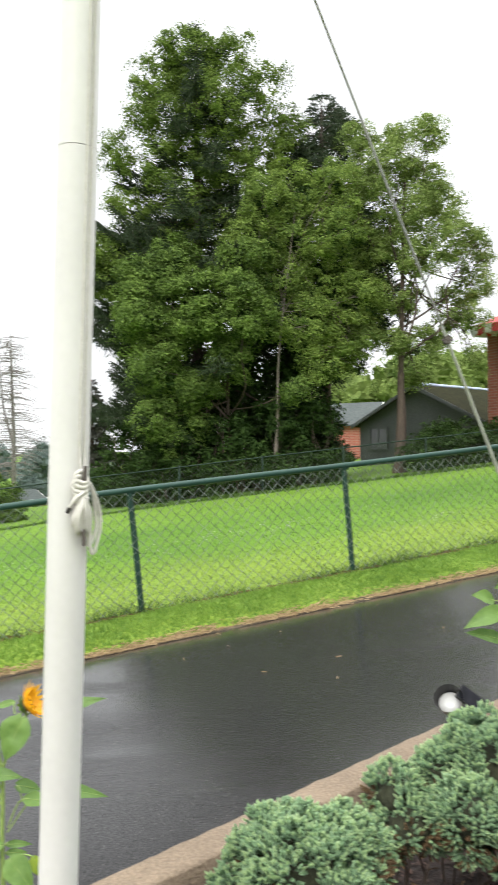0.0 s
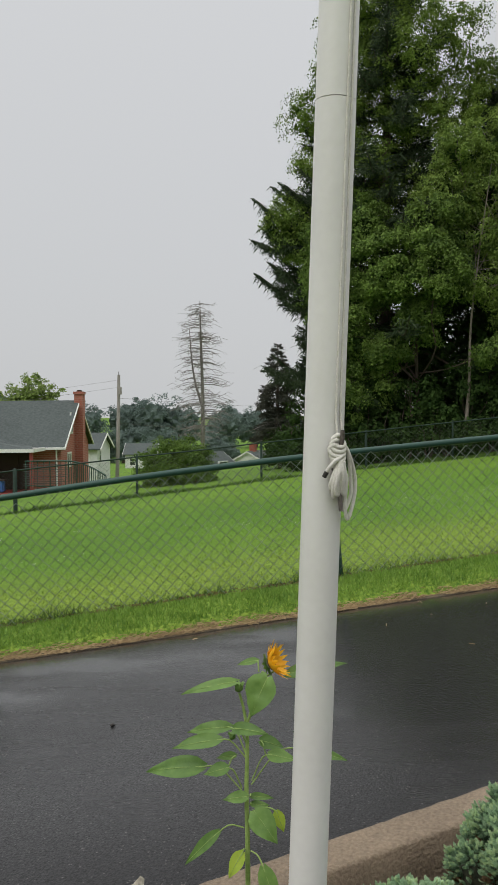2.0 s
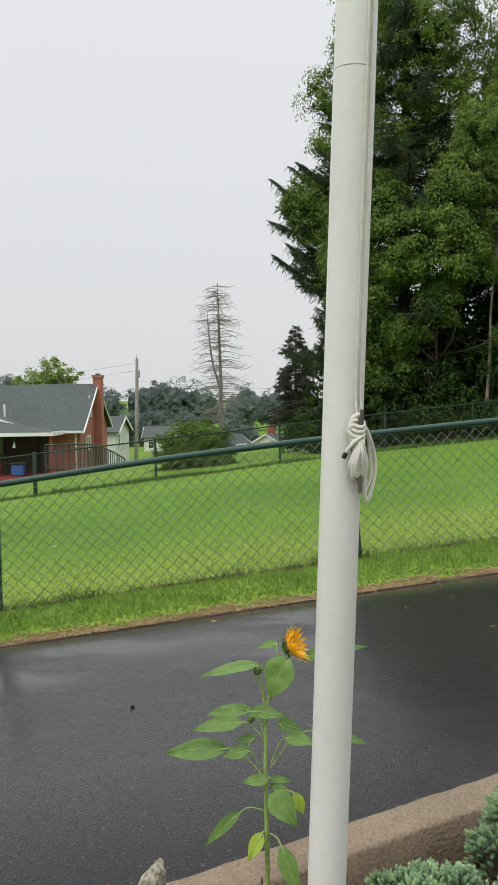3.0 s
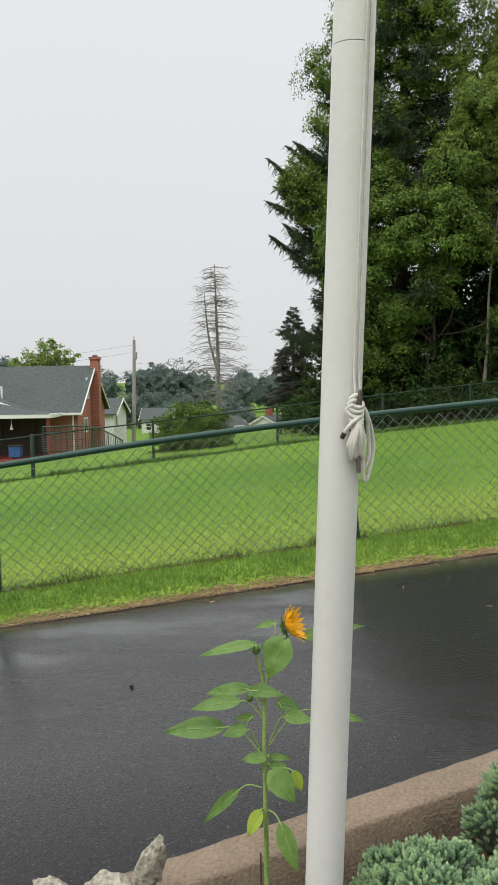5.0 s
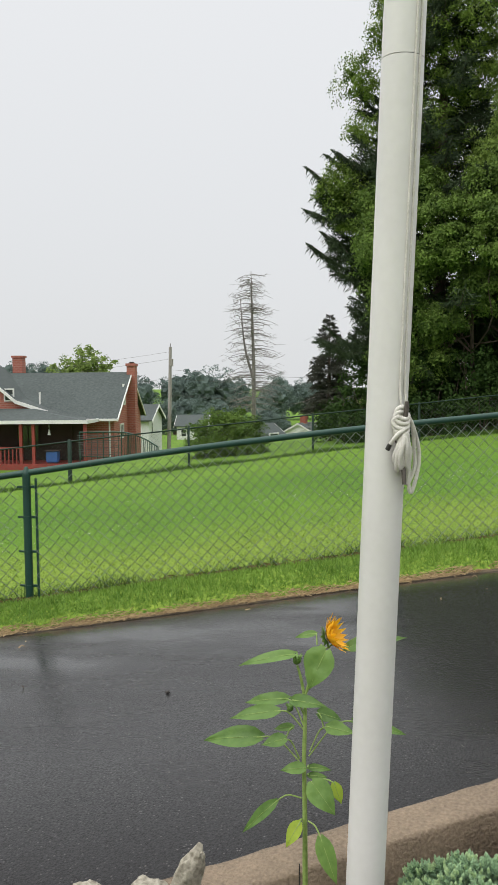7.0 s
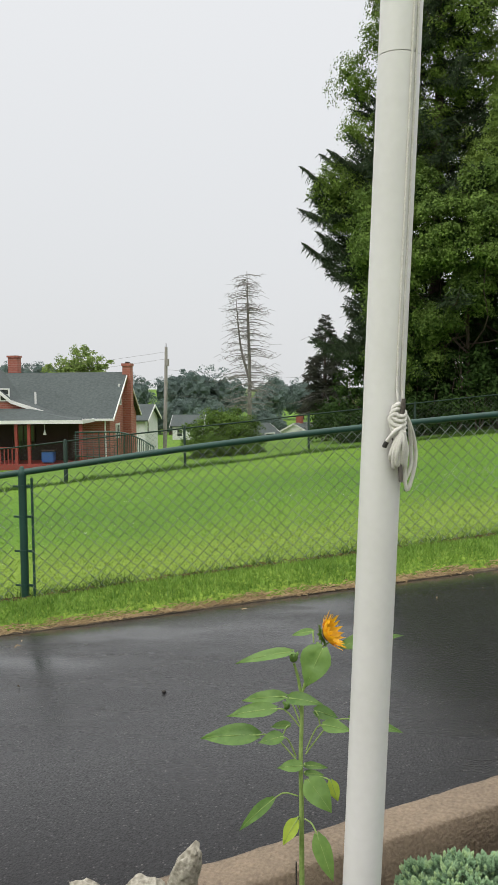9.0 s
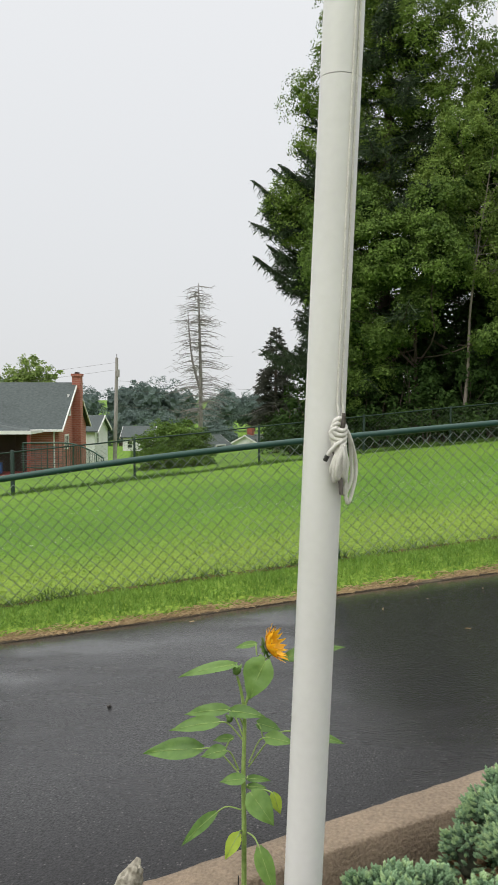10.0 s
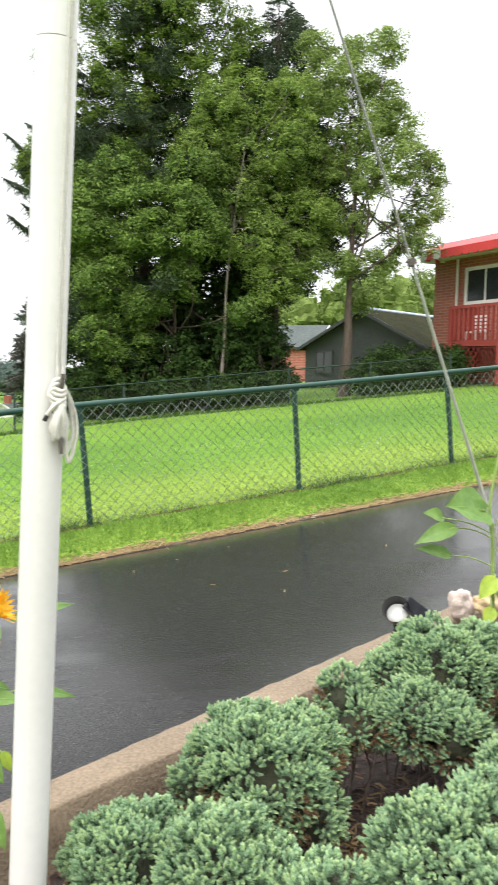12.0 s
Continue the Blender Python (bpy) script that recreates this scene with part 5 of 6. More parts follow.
def prism(bm, profile, x0, x1, m):
    """A gable-shaped body: profile in (y, z), from x0 to x1."""
    a = [bm.verts.new(m @ Vector((x0, y, z))) for y, z in profile]
    b = [bm.verts.new(m @ Vector((x1, y, z))) for y, z in profile]
    bm.faces.new(a[::-1])
    bm.faces.new(b)
    for i in range(len(profile)):
        j = (i + 1) % len(profile)
        bm.faces.new((a[i], a[j], b[j], b[i]))


def local_box(x0, x1, y0, y1, z0, z1, m, bevel=0.0):
    bm = bmesh.new()
    box(bm, x0, x1, y0, y1, z0, z1, bevel, m)
    return bm


def window(parent, m, x0, x1, y, z0, z1, out=-1, bars=(1, 1), trim=0.09, along_x=True, casing=None):
    """A framed window set in a wall; out: the side of the wall that it faces."""
    def place(a0, a1, d0, d1, za, zb):
        bm = bmesh.new()
        lo, hi = sorted((y + out * d0, y + out * d1))
        if along_x:
            box(bm, a0, a1, lo, hi, za, zb, 0, m)
        else:
            box(bm, lo, hi, a0, a1, za, zb, 0, m)
        return bm
    casing = casing or M_TRIM
    pane = part("window", place(x0, x1, -0.02, 0.015, z0, z1), M_GLASS, parent)
    bm = place(x0 - trim, x0, -0.02, 0.06, z0 - trim, z1 + trim)
    for args in ((x1, x1 + trim, z0 - trim, z1 + trim), (x0, x1, z1, z1 + trim), (x0, x1, z0 - trim, z0)):
        other = place(args[0], args[1], -0.02, 0.06, args[2], args[3])
        me = bpy.data.meshes.new("tmp")
        other.to_mesh(me)
        other.free()
        bm.from_mesh(me)
        bpy.data.meshes.remove(me)
    part("window_frame", bm, casing, pane)
    for k in range(1, bars[0] + 1):
        c = x0 + (x1 - x0) * k / (bars[0] + 1)
        part("mullion", place(c - 0.03, c + 0.03, -0.02, 0.04, z0, z1), casing, pane)
    for k in range(1, bars[1] + 1):
        c = z0 + (z1 - z0) * k / (bars[1] + 1)
        part("glazing_bar", place(x0, x1, -0.02, 0.035, c - 0.025, c + 0.025), casing, pane)
    return pane


# brick house with porch, beyond the boundary fence
HM = frame_at(-20.92, 41.14, 0.97, 0.243)
house = thing("brick_house", -24.0, 44.0, -3.0, "red brick house with grey shingle roof and a dark porch", "house")
bm = bmesh.new()
prism(bm, [(0, -3.4), (7.8, -3.4), (7.8, -0.1), (3.9, 2.35), (0, -0.1)], -14, 0, HM)
part("wall", bm, M_BRICK, house)
bm = bmesh.new()
slab(bm, [(-14.3, -0.35, -0.2), (0.25, -0.35, -0.2), (0.25, 3.9, 2.52), (-14.3, 3.9, 2.52)], 0.12, HM)
part("roof", bm, M_SHINGLE, house)
bm = bmesh.new()
slab(bm, [(0.25, 8.15, -0.2), (-14.3, 8.15, -0.2), (-14.3, 3.9, 2.515), (0.25, 3.9, 2.515)], 0.12, HM)
part("roof", bm, M_SHINGLE, house)
for ya, yb in ((-0.35, 3.9), (8.15, 3.9)):
    bm = bmesh.new()
    slab(bm, [(0.25, ya, -0.23), (0.31, ya, -0.23), (0.31, yb, 2.50), (0.25, yb, 2.50)], 0.12, HM)
    part("rake_board", bm, M_TRIM, house)
part("gutter", local_box(-4.5, 0.3, -0.47, -0.35, -0.33, -0.19, HM, 0.02), M_TRIM, house)
bm = bmesh.new()
tube(bm, [HM @ Vector((-0.25, -0.1, -0.3)), HM @ Vector((-0.25, -0.1, -3.2))], 0.05, 8)
part("downspout", bm, M_TRIM, house)
bm = bmesh.new()
box(bm, 0.0, 0.5, 3.65, 4.4, -3.3, 2.88, 0, HM)
box(bm, -0.05, 0.55, 3.59, 4.46, 2.88, 3.04, 0, HM)
chimney = part("chimney", bm, M_BRICK, house)
bm = bmesh.new()
for yy in (3.85, 4.2):
    tube(bm, [HM @ Vector((0.25, yy, 3.03)), HM @ Vector((0.25, yy, 3.14))], [0.13, 0.11], 10)
part("chimney_pot", bm, M_DARK, chimney)
window(house, HM, 1.5, 2.3, 0.0, -1.35, -0.65, out=1, bars=(1, 0), along_x=False)
window(house, HM, 2.55, 2.85, 0.0, 0.6, 1.7, out=1, bars=(0, 0), along_x=False)
# cross gable over the porch
bm = bmesh.new()
CG = HM @ Matrix.Translation((-8.1, -0.25, 0)) @ Matrix.Rotation(radians(90), 4, "Z")
prism(bm, [(-5.4, -0.4), (5.4, -0.4), (5.4, -0.12), (2.6, 0.8), (0, 2.98), (-2.6, 0.8), (-5.4, -0.12)], -0.0, 4.0, CG)
gable = part("gable_wall", bm, M_BRICK, house)
for sd in (-1, 1):
    for ya, za, yb, zb in ((5.6, -0.08, 2.6, 0.92), (2.6, 0.92, 0, 3.12)):
        bm = bmesh.new()
        pts = [(-0.35, sd * ya, za), (4.1, sd * ya, za), (4.1, sd * yb, zb), (-0.35, sd * yb, zb)]
        slab(bm, pts if sd < 0 else pts[::-1], 0.1, CG)
        part("roof", bm, M_SHINGLE, house)
        bm = bmesh.new()
        pts = [(-0.41, sd * ya, za - 0.01), (-0.34, sd * ya, za - 0.01), (-0.34, sd * yb, zb - 0.01), (-0.41, sd * yb, zb - 0.01)]
        slab(bm, pts if sd < 0 else pts[::-1], 0.2, CG)
        part("rake_board", bm, M_TRIM, house)
window(house, HM, -6.2, -5.75, -0.25, 0.9, 1.5, out=-1, bars=(0, 1), trim=0.07)
bm = bmesh.new()
tube(bm, [HM @ Vector((-4.6, 1.0, 0.6)), HM @ Vector((-4.6, 1.0, 1.35))], 0.06, 8)
part("vent_pipe", bm, M_TRIM, house)
bm = bmesh.new()
box(bm, -7.4, -6.8, 4.4, 5.1, 1.6, 3.5, 0, HM)
box(bm, -7.46, -6.74, 4.34, 5.16, 3.5, 3.62, 0, HM)
part("chimney", bm, M_BRICK, house)
# porch: ceiling, casings, door and added back panel are coloured near-black for shade
bm = bmesh.new()
slab(bm, [(-15, -2.6, -0.16), (-4.4, -2.6, -0.16), (-4.4, -0.62, 0.42), (-15, -0.62, 0.42)], 0.08, HM)
slab(bm, [(-4.4, -2.6, -0.16), (-0.9, -2.6, -0.16), (-1.5, -0.62, -0.08), (-4.4, -0.62, 0.42)], 0.08, HM)
porch = part("porch_roof", bm, M_SHINGLE, house)
part("fascia", local_box(-15, -0.85, -2.68, -2.6, -0.36, -0.17, HM), M_TRIM, porch)
part("fascia", local_box(-0.9, -0.82, -2.6, -0.25, -0.36, -0.17, HM), M_TRIM, porch)
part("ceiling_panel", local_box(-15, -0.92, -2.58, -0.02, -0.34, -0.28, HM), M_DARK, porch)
part("porch_floor", local_box(-15, -0.9, -2.6, -0.02, -3.3, -2.55, HM), M_REDWOOD, house)
for px in (-1.05, -3.9, -4.6, -6.6, -9.4, -12.2):
    part("porch_post", local_box(px - 0.08, px + 0.08, -2.5, -2.34, -2.55, -0.34, HM), M_REDWOOD, house)
for a, b in ((-14.9, -9.5), (-9.3, -6.7), (-6.5, -4.7)):
    part("porch_rail", local_box(a, b, -2.46, -2.38, -1.72, -1.62, HM), M_REDWOOD, house)
    px = a + 0.1
    while px < b:
        part("baluster", local_box(px - 0.03, px + 0.03, -2.45, -2.39, -2.55, -1.72, HM), M_REDWOOD, house)
        px += 0.22
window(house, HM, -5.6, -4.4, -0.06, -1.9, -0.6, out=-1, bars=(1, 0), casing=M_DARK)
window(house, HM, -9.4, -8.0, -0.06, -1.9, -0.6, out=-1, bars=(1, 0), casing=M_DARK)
part("door", local_box(-3.4, -2.4, -0.12, -0.06, -2.55, -0.5, HM), M_DARK, house, "entrance door coloured dark for porch shade")
# panel added over the brick to paint the porch's deep shade
part("porch_shade_panel", local_box(-14.9, -1.7, -0.05, -0.004, -2.55, -0.34, HM), M_DARK, house, "added dark panel for the shade inside the porch")
for px in (-7.2, -3.1):
    bm = bmesh.new()
    c = HM @ Vector((px, -2.2, -0.95))
    tube(bm, [c + Vector((0, 0, 0.55)), c + Vector((0, 0, 0.25))], 0.012, 6)
    tube(bm, [c + Vector((0, 0, 0.25)), c + Vector((0, 0, 0.1)), c, c - Vector((0, 0, 0.03))], [0.03, 0.06, 0.09, 0.10], 10)
    lantern = thing("wind_bell", c.x, c.y, c.z, "pale hanging bell under the porch eave", "ornament", "bells under the porch")
    part("bell", bm, M_TRIM, lantern, smooth=True)
M_BLUE = mat("blue_plastic", (0.02, 0.07, 0.24), (0.035, 0.11, 0.34), 5, (0.4, 0.6), bump=0.05)
bm = bmesh.new()
box(bm, -3.3, -2.6, -2.3, -1.9, -2.5, -1.85, 0.06, HM)
c = HM @ Vector((-2.95, -2.1, -2.5))
tub = thing("storage_tub", c.x, c.y, c.z, "blue plastic storage tub on the porch floor", "tub")
part("body", bm, M_BLUE, tub)
part("lid", local_box(-3.36, -2.54, -2.36, -1.84, -1.88, -1.82, HM, 0.02), M_DARK, tub)
# curved yard railing beside the porch
yard_rail = thing("yard_railing", -18.4, 36.2, -2.2, "dark green metal railing with an arched end beside the porch", "railing")
top_pts = curve_pts([(-20.6, 36.6, -0.72), (-18.2, 36.2, -0.66), (-17.4, 36.1, -0.74), (-16.6, 36.0, -1.0), (-15.9, 35.9, -1.35)], 28)
bm = bmesh.new()
tube(bm, top_pts, 0.035, 8)
part("top_rail", bm, M_VINYL, yard_rail, smooth=True)
bm = bmesh.new()
tube(bm, [(p.x, p.y, -1.95) for p in top_pts], 0.03, 8)
part("bottom_rail", bm, M_VINYL, yard_rail, smooth=True)
for i, p in enumerate(top_pts):
    bm = bmesh.new()
    tube(bm, [(p.x, p.y, p.z), (p.x, p.y, -2.1 if i % 4 else -2.7)], 0.028 if i % 4 == 0 else 0.016, 6)
    part("upright", bm, M_VINYL, yard_rail)
for i in range(9):
    h = -0.86 - 0.12 * i
    bm = bmesh.new()
    box(bm, -20.6, -18.1, 36.38, 36.41, h - 0.012, h + 0.012)
    part("slat", bm, M_GREYSIDE, yard_rail)


def plain_house(name, label, m, wide, deep, z0, eave, ridge, wall, roof, windows=(), chim=None):
    """A gabled house; ridge along local x."""
    o = m @ Vector((wide / 2, deep / 2, z0))
    ob = thing(name, o.x, o.y, o.z, label, "house")
    bm = bmesh.new()
    prism(bm, [(0, z0), (deep, z0), (deep, eave), (deep / 2, ridge - 0.12), (0, eave)], 0, wide, m)
    part("wall", bm, wall, ob)
    for ya in (-0.3, deep + 0.3):
        bm = bmesh.new()
        pts = [(-0.3, ya, eave - 0.1), (wide + 0.3, ya, eave - 0.1), (wide + 0.3, deep / 2, ridge), (-0.3, deep / 2, ridge)]
        slab(bm, pts if ya < 0 else pts[::-1], 0.1, m)
        part("roof", bm, roof, ob)
        for xa in (-0.34, wide + 0.3):
            bm = bmesh.new()
            pts = [(xa, ya, eave - 0.12), (xa + 0.05, ya, eave - 0.12), (xa + 0.05, deep / 2, ridge - 0.01), (xa, deep / 2, ridge - 0.01)]
            slab(bm, pts if ya < 0 else pts[::-1], 0.18, m)
            part("rake_board", bm, M_TRIM, ob)
    for x0, x1, za, zb, side in windows:
        if side == "front":
            window(ob, m, x0, x1, 0.0, za, zb, -1, (0, 1))
        elif side == "right":
            window(ob, m, x0, x1, wide, za, zb, 1, (0, 1), along_x=False)
        else:
            window(ob, m, x0, x1, 0.0, za, zb, -1, (0, 1), along_x=False)
    if chim:
        part("chimney", local_box(chim - 0.35, chim + 0.35, deep / 2 - 0.35, deep / 2 + 0.35, eave, ridge + 0.8, m), M_CHIMNEY, ob)
    return ob


plain_house("white_house", "small white sided house with a grey roof", frame_at(-30.6, 57.2, 0.97, 0.243), 4.2, 6.0, -4.4, -0.95, 0.15, M_WHITESIDE, M_SHINGLE, ((0.8, 1.5, -2.2, -1.0, "right"), (2.8, 3.5, -2.4, -1.4, "front")))
plain_house("town_house", "low cottage with a brown-grey roof and pale gable trim", frame_at(-18.3, 60.5, 0.5, 0.87), 3.2, 3.2, -4.8, -2.5, -1.5, M_TAN, M_SHINGLE, ((1.5, 2.4, -3.4, -2.3, "front"),))
plain_house("town_house", "distant white house with a dark roof", frame_at(-38.2, 92, 0.97, 0.24), 3.6, 5.0, -7, -3.2, -2.0, M_WHITESIDE, M_SHINGLE, ((0.6, 1.2, -4.6, -3.8, "front"), (2.2, 2.8, -4.6, -3.8, "front")))
plain_house("town_house", "distant pale house with a grey roof and chimney", frame_at(-21.6, 95, 0.2, 0.98), 4.0, 3.6, -7, -4.0, -3.0, M_WHITESIDE, M_SHINGLE, ((0.8, 1.6, -5.4, -4.4, "front"), (2.4, 3.2, -5.4, -4.4, "front")), 1.5)
plain_house("town_house", "distant tan house with a grey roof", frame_at(-16.0, 88, 0.9, 0.43), 8.0, 6.0, -7, -3.6, -2.0, M_TAN, M_SHINGLE, ((1.2, 2.2, -5, -4.0, "front"), (5, 6, -5, -4.0, "front")))
plain_house("town_house", "red brick house glimpsed between the tree trunks", frame_at(2.2, 54, 0.9, -0.43), 5.5, 6.0, -1, 3.1, 4.6, M_BRICK, M_SHINGLE)

# grey garage behind the maple
garage = thing("grey_garage", 8.0, 41.0, 0.8, "low dark grey garage with a mossy roof and blue-grey ridge", "garage")
GG = frame_at(9.9, 34.6, 0.7, 0.714)
bm = bmesh.new()
prism(bm, [(0, 0.5), (6.6, 0.5), (6.6, 2.75), (3.3, 4.28), (0, 2.75)], 0, 7, GG)
part("wall", bm, M_GREYSIDE, garage)
M_MOSS = mat("mossy_shingles", (0.010, 0.012, 0.007), (0.042, 0.042, 0.020), 1.1, (0.9, 1.0), bump=0.6, fine=9, spec=0.05)
for ya in (-0.3, 6.9):
    bm = bmesh.new()
    pts = [(-0.3, ya, 2.62), (7.3, ya, 2.62), (7.3, 3.3, 4.42), (-0.3, 3.3, 4.42)]
    slab(bm, pts if ya < 0 else pts[::-1], 0.1, GG)
    part("roof", bm, M_MOSS, garage)
    bm = bmesh.new()
    pts = [(-0.36, ya, 2.60), (-0.30, ya, 2.60), (-0.30, 3.3, 4.41), (-0.36, 3.3, 4.41)]
    slab(bm, pts if ya < 0 else pts[::-1], 0.16, GG)
    part("rake_board", bm, M_GREYSIDE, garage)
bm = bmesh.new()
tube(bm, [GG @ Vector((-0.35, 3.3, 4.43)), GG @ Vector((7.3, 3.3, 4.43))], 0.09, 8)
part("ridge_cap", bm, M_TARP, garage)
for i in range(9):
    part("siding_board", local_box(-0.03, 0.0, 0.02, 6.58, 0.55 + 0.25 * i, 0.78 + 0.25 * i, GG), M_GREYSIDE, garage)
window(garage, GG, 5.0, 5.9, -0.04, 1.5, 2.4, -1, (1, 0), along_x=False, casing=M_GREYSIDE)

# brick house with red deck and awning
RM = frame_at(9.4, 32.0, 0.4, -0.917)
deck_house = thing("deck_house", 12.0, 30.0, 1.0, "red brick house with a red deck and red awning", "house")
part("wall", local_box(0, 11, 0, 9, 0.4, 5.92, RM), M_BRICK, deck_house)
part("foundation", local_box(-0.03, 11.03, -0.03, 9.03, 0.2, 1.25, RM), M_WALL, deck_house)
bm = bmesh.new()
box(bm, -0.35, 11.3, -0.35, 9.3, 5.92, 6.02, 0, RM)
box(bm, -0.42, 11.3, -0.42, -0.35, 5.93, 6.10, 0, RM)
box(bm, -0.42, -0.35, -0.35, 9.3, 5.93, 6.10, 0, RM)
part("eave_trim", bm, M_TRIM, deck_house)
bm = bmesh.new()
slab(bm, [(-0.4, -0.4, 6.1), (11.3, -0.4, 6.1), (7.5, 4.5, 8.1), (3.5, 4.5, 8.1)], 0.1, RM)
slab(bm, [(-0.4, 9.3, 6.1), (-0.4, -0.4, 6.1), (3.5, 4.5, 8.1)], 0.1, RM)
part("roof", bm, M_SHINGLE, deck_house)
bm = bmesh.new()
tube(bm, [RM @ Vector((1.4, -0.06, 5.9)), RM @ Vector((1.4, -0.06, 1.2))], 0.05, 8)
part("downspout", bm, M_TRIM, deck_house)
window(deck_house, RM, 1.95, 4.8, 0.0, 4.25, 5.4, -1, (2, 0), trim=0.13)
window(deck_house, RM, 6.0, 8.0, 0.0, 3.0, 5.3, -1, (1, 0), trim=0.13)
awning = thing("awning", 10.0, 29.0, 6.0, "red scalloped awning with a white-striped end over the deck", "awning")
bm = bmesh.new()
slab(bm, [(0.6, -1.25, 6.12), (11, -1.25, 6.12), (11, -0.02, 6.62), (0.6, -0.02, 6.62)], 0.03, RM)
part("canopy", bm, M_AWNING, awning)
n = 26
for i in range(n):
    x0 = 0.6 + 0.4 * i
    bm = bmesh.new()
    pts = [(x0, 6.13), (x0, 5.86), (x0 + 0.13, 5.80), (x0 + 0.27, 5.80), (x0 + 0.4, 5.86), (x0 + 0.4, 6.13)]
    a = [bm.verts.new(RM @ Vector((x, -1.25, z))) for x, z in pts]
    b = [bm.verts.new(RM @ Vector((x, -1.275, z))) for x, z in pts]
    bm.faces.new(a)
    bm.faces.new(b[::-1])
    for k in range(6):
        bm.faces.new((a[k], b[k], b[(k + 1) % 6], a[(k + 1) % 6]))
    part("scallop", bm, M_TRIM if i in (0, 2) else M_AWNING, awning, "white scallop" if i in (0, 2) else "")
for i in range(5):
    y0 = -1.25 + 0.246 * i
    part("end_stripe", local_box(0.58, 0.6, y0, y0 + 0.246, 5.84, 6.12 + 0.1 * i, RM), M_TRIM if i % 2 == 0 else M_AWNING, awning, "white stripe" if i % 2 == 0 else "")
deck = thing("deck", 10.0, 28.5, 1.0, "red painted wooden deck with balusters and lattice skirt", "deck")
part("deck_floor", local_box(2.5, 11, -1.25, -0.02, 2.5, 2.72, RM), M_REDWOOD, deck)
part("hand_rail", local_box(2.45, 11, -1.29, -1.19, 3.88, 3.98, RM), M_REDWOOD, deck)
part("hand_rail", local_box(2.45, 2.55, -1.19, -0.02, 3.88, 3.98, RM), M_REDWOOD, deck)
for px in (2.5, 5.0, 7.5, 10.0):
    part("deck_post", local_box(px - 0.07, px + 0.07, -1.31, -1.17, 0.4, 3.88, RM), M_REDWOOD, deck)
part("deck_post", local_box(2.43, 2.57, -0.18, -0.04, 0.4, 3.88, RM), M_REDWOOD, deck)
px = 2.72
while px < 10.9:
    part("baluster", local_box(px - 0.035, px + 0.035, -1.275, -1.205, 2.72, 3.88, RM), M_REDWOOD, deck)
    px += 0.24
for i in range(4):
    py = -1.0 + 0.23 * i
    part("baluster", local_box(2.47, 2.53, py - 0.035, py + 0.035, 2.72, 3.88, RM), M_REDWOOD, deck)
for i in range(34):
    for sd in (-1, 1):
        x0 = 2.6 + 0.26 * i
        bm = bmesh.new()
        x1 = x0 + sd * 0.75
        if x1 < 2.55 or x1 > 11.2:
            bm.free()
            continue
        slab(bm, [(x0 - 0.03, -1.27 - 0.012 * sd, 1.62), (x0 + 0.03, -1.27 - 0.012 * sd, 1.62), (x1 + 0.03, -1.27 - 0.012 * sd, 2.48), (x1 - 0.03, -1.27 - 0.012 * sd, 2.48)], 0.012, RM)
        part("lattice_slat", bm, M_REDWOOD, deck)
chair = thing("patio_chair", 10.2, 29.2, 2.72, "white patio chair behind the deck rail", "chair")
for i in range(5):
    part("back_slat", local_box(3.0, 3.6, -0.55, -0.52, 3.05 + 0.13 * i, 3.13 + 0.13 * i, RM), M_TRIM, chair)
part("seat", local_box(3.0, 3.6, -1.05, -0.5, 3.0, 3.05, RM), M_TRIM, chair)
for lx in (3.02, 3.54):
    for ly in (-1.03, -0.56):
        part("leg", local_box(lx, lx + 0.05, ly, ly + 0.05, 2.72, 3.0, RM), M_TRIM, chair)

# utility pole and wires
up = thing("utility_pole", -26.4, 62.0, -4.0, "weathered grey wooden utility pole with small fittings", "utility pole")
bm = bmesh.new()
tube(bm, [(-26.5, 62, -4.5), (-26.3, 62, 1), (-26.2, 62, 4.9)], [0.17, 0.15, 0.12], 10)
part("shaft", bm, M_UTIL, up, smooth=True)
bm = bmesh.new()
tube(bm, [(-26.05, 61.9, 3.3), (-26.05, 61.9, 3.9)], 0.13, 10)
part("transformer", bm, M_UTIL, up, smooth=True)
bm = bmesh.new()
tube(bm, [(-26.2, 62, 4.85), (-26.2, 62, 5.2)], 0.03, 6)
part("lightning_rod", bm, M_CLEAT, up)
for h, tx, ty, tz in ((4.5, -70, 66, 3.2), (3.9, -70, 66, 2.5), (3.0, 14, 70, 3.2), (2.3, -70, 66, 1.0), (2.3, 14, 70, 2.2), (0.9, 14, 70, 0.9)):
    bm = bmesh.new()
    a, b = Vector((-26.25, 62, h)), Vector((tx, ty, tz))
    tube(bm, [a.lerp(b, f / 12) - Vector((0, 0, 1.1 * math.sin(f / 12 * math.pi))) for f in range(13)], 0.008, 4)
    part("wire", bm, M_CLEAT, up)


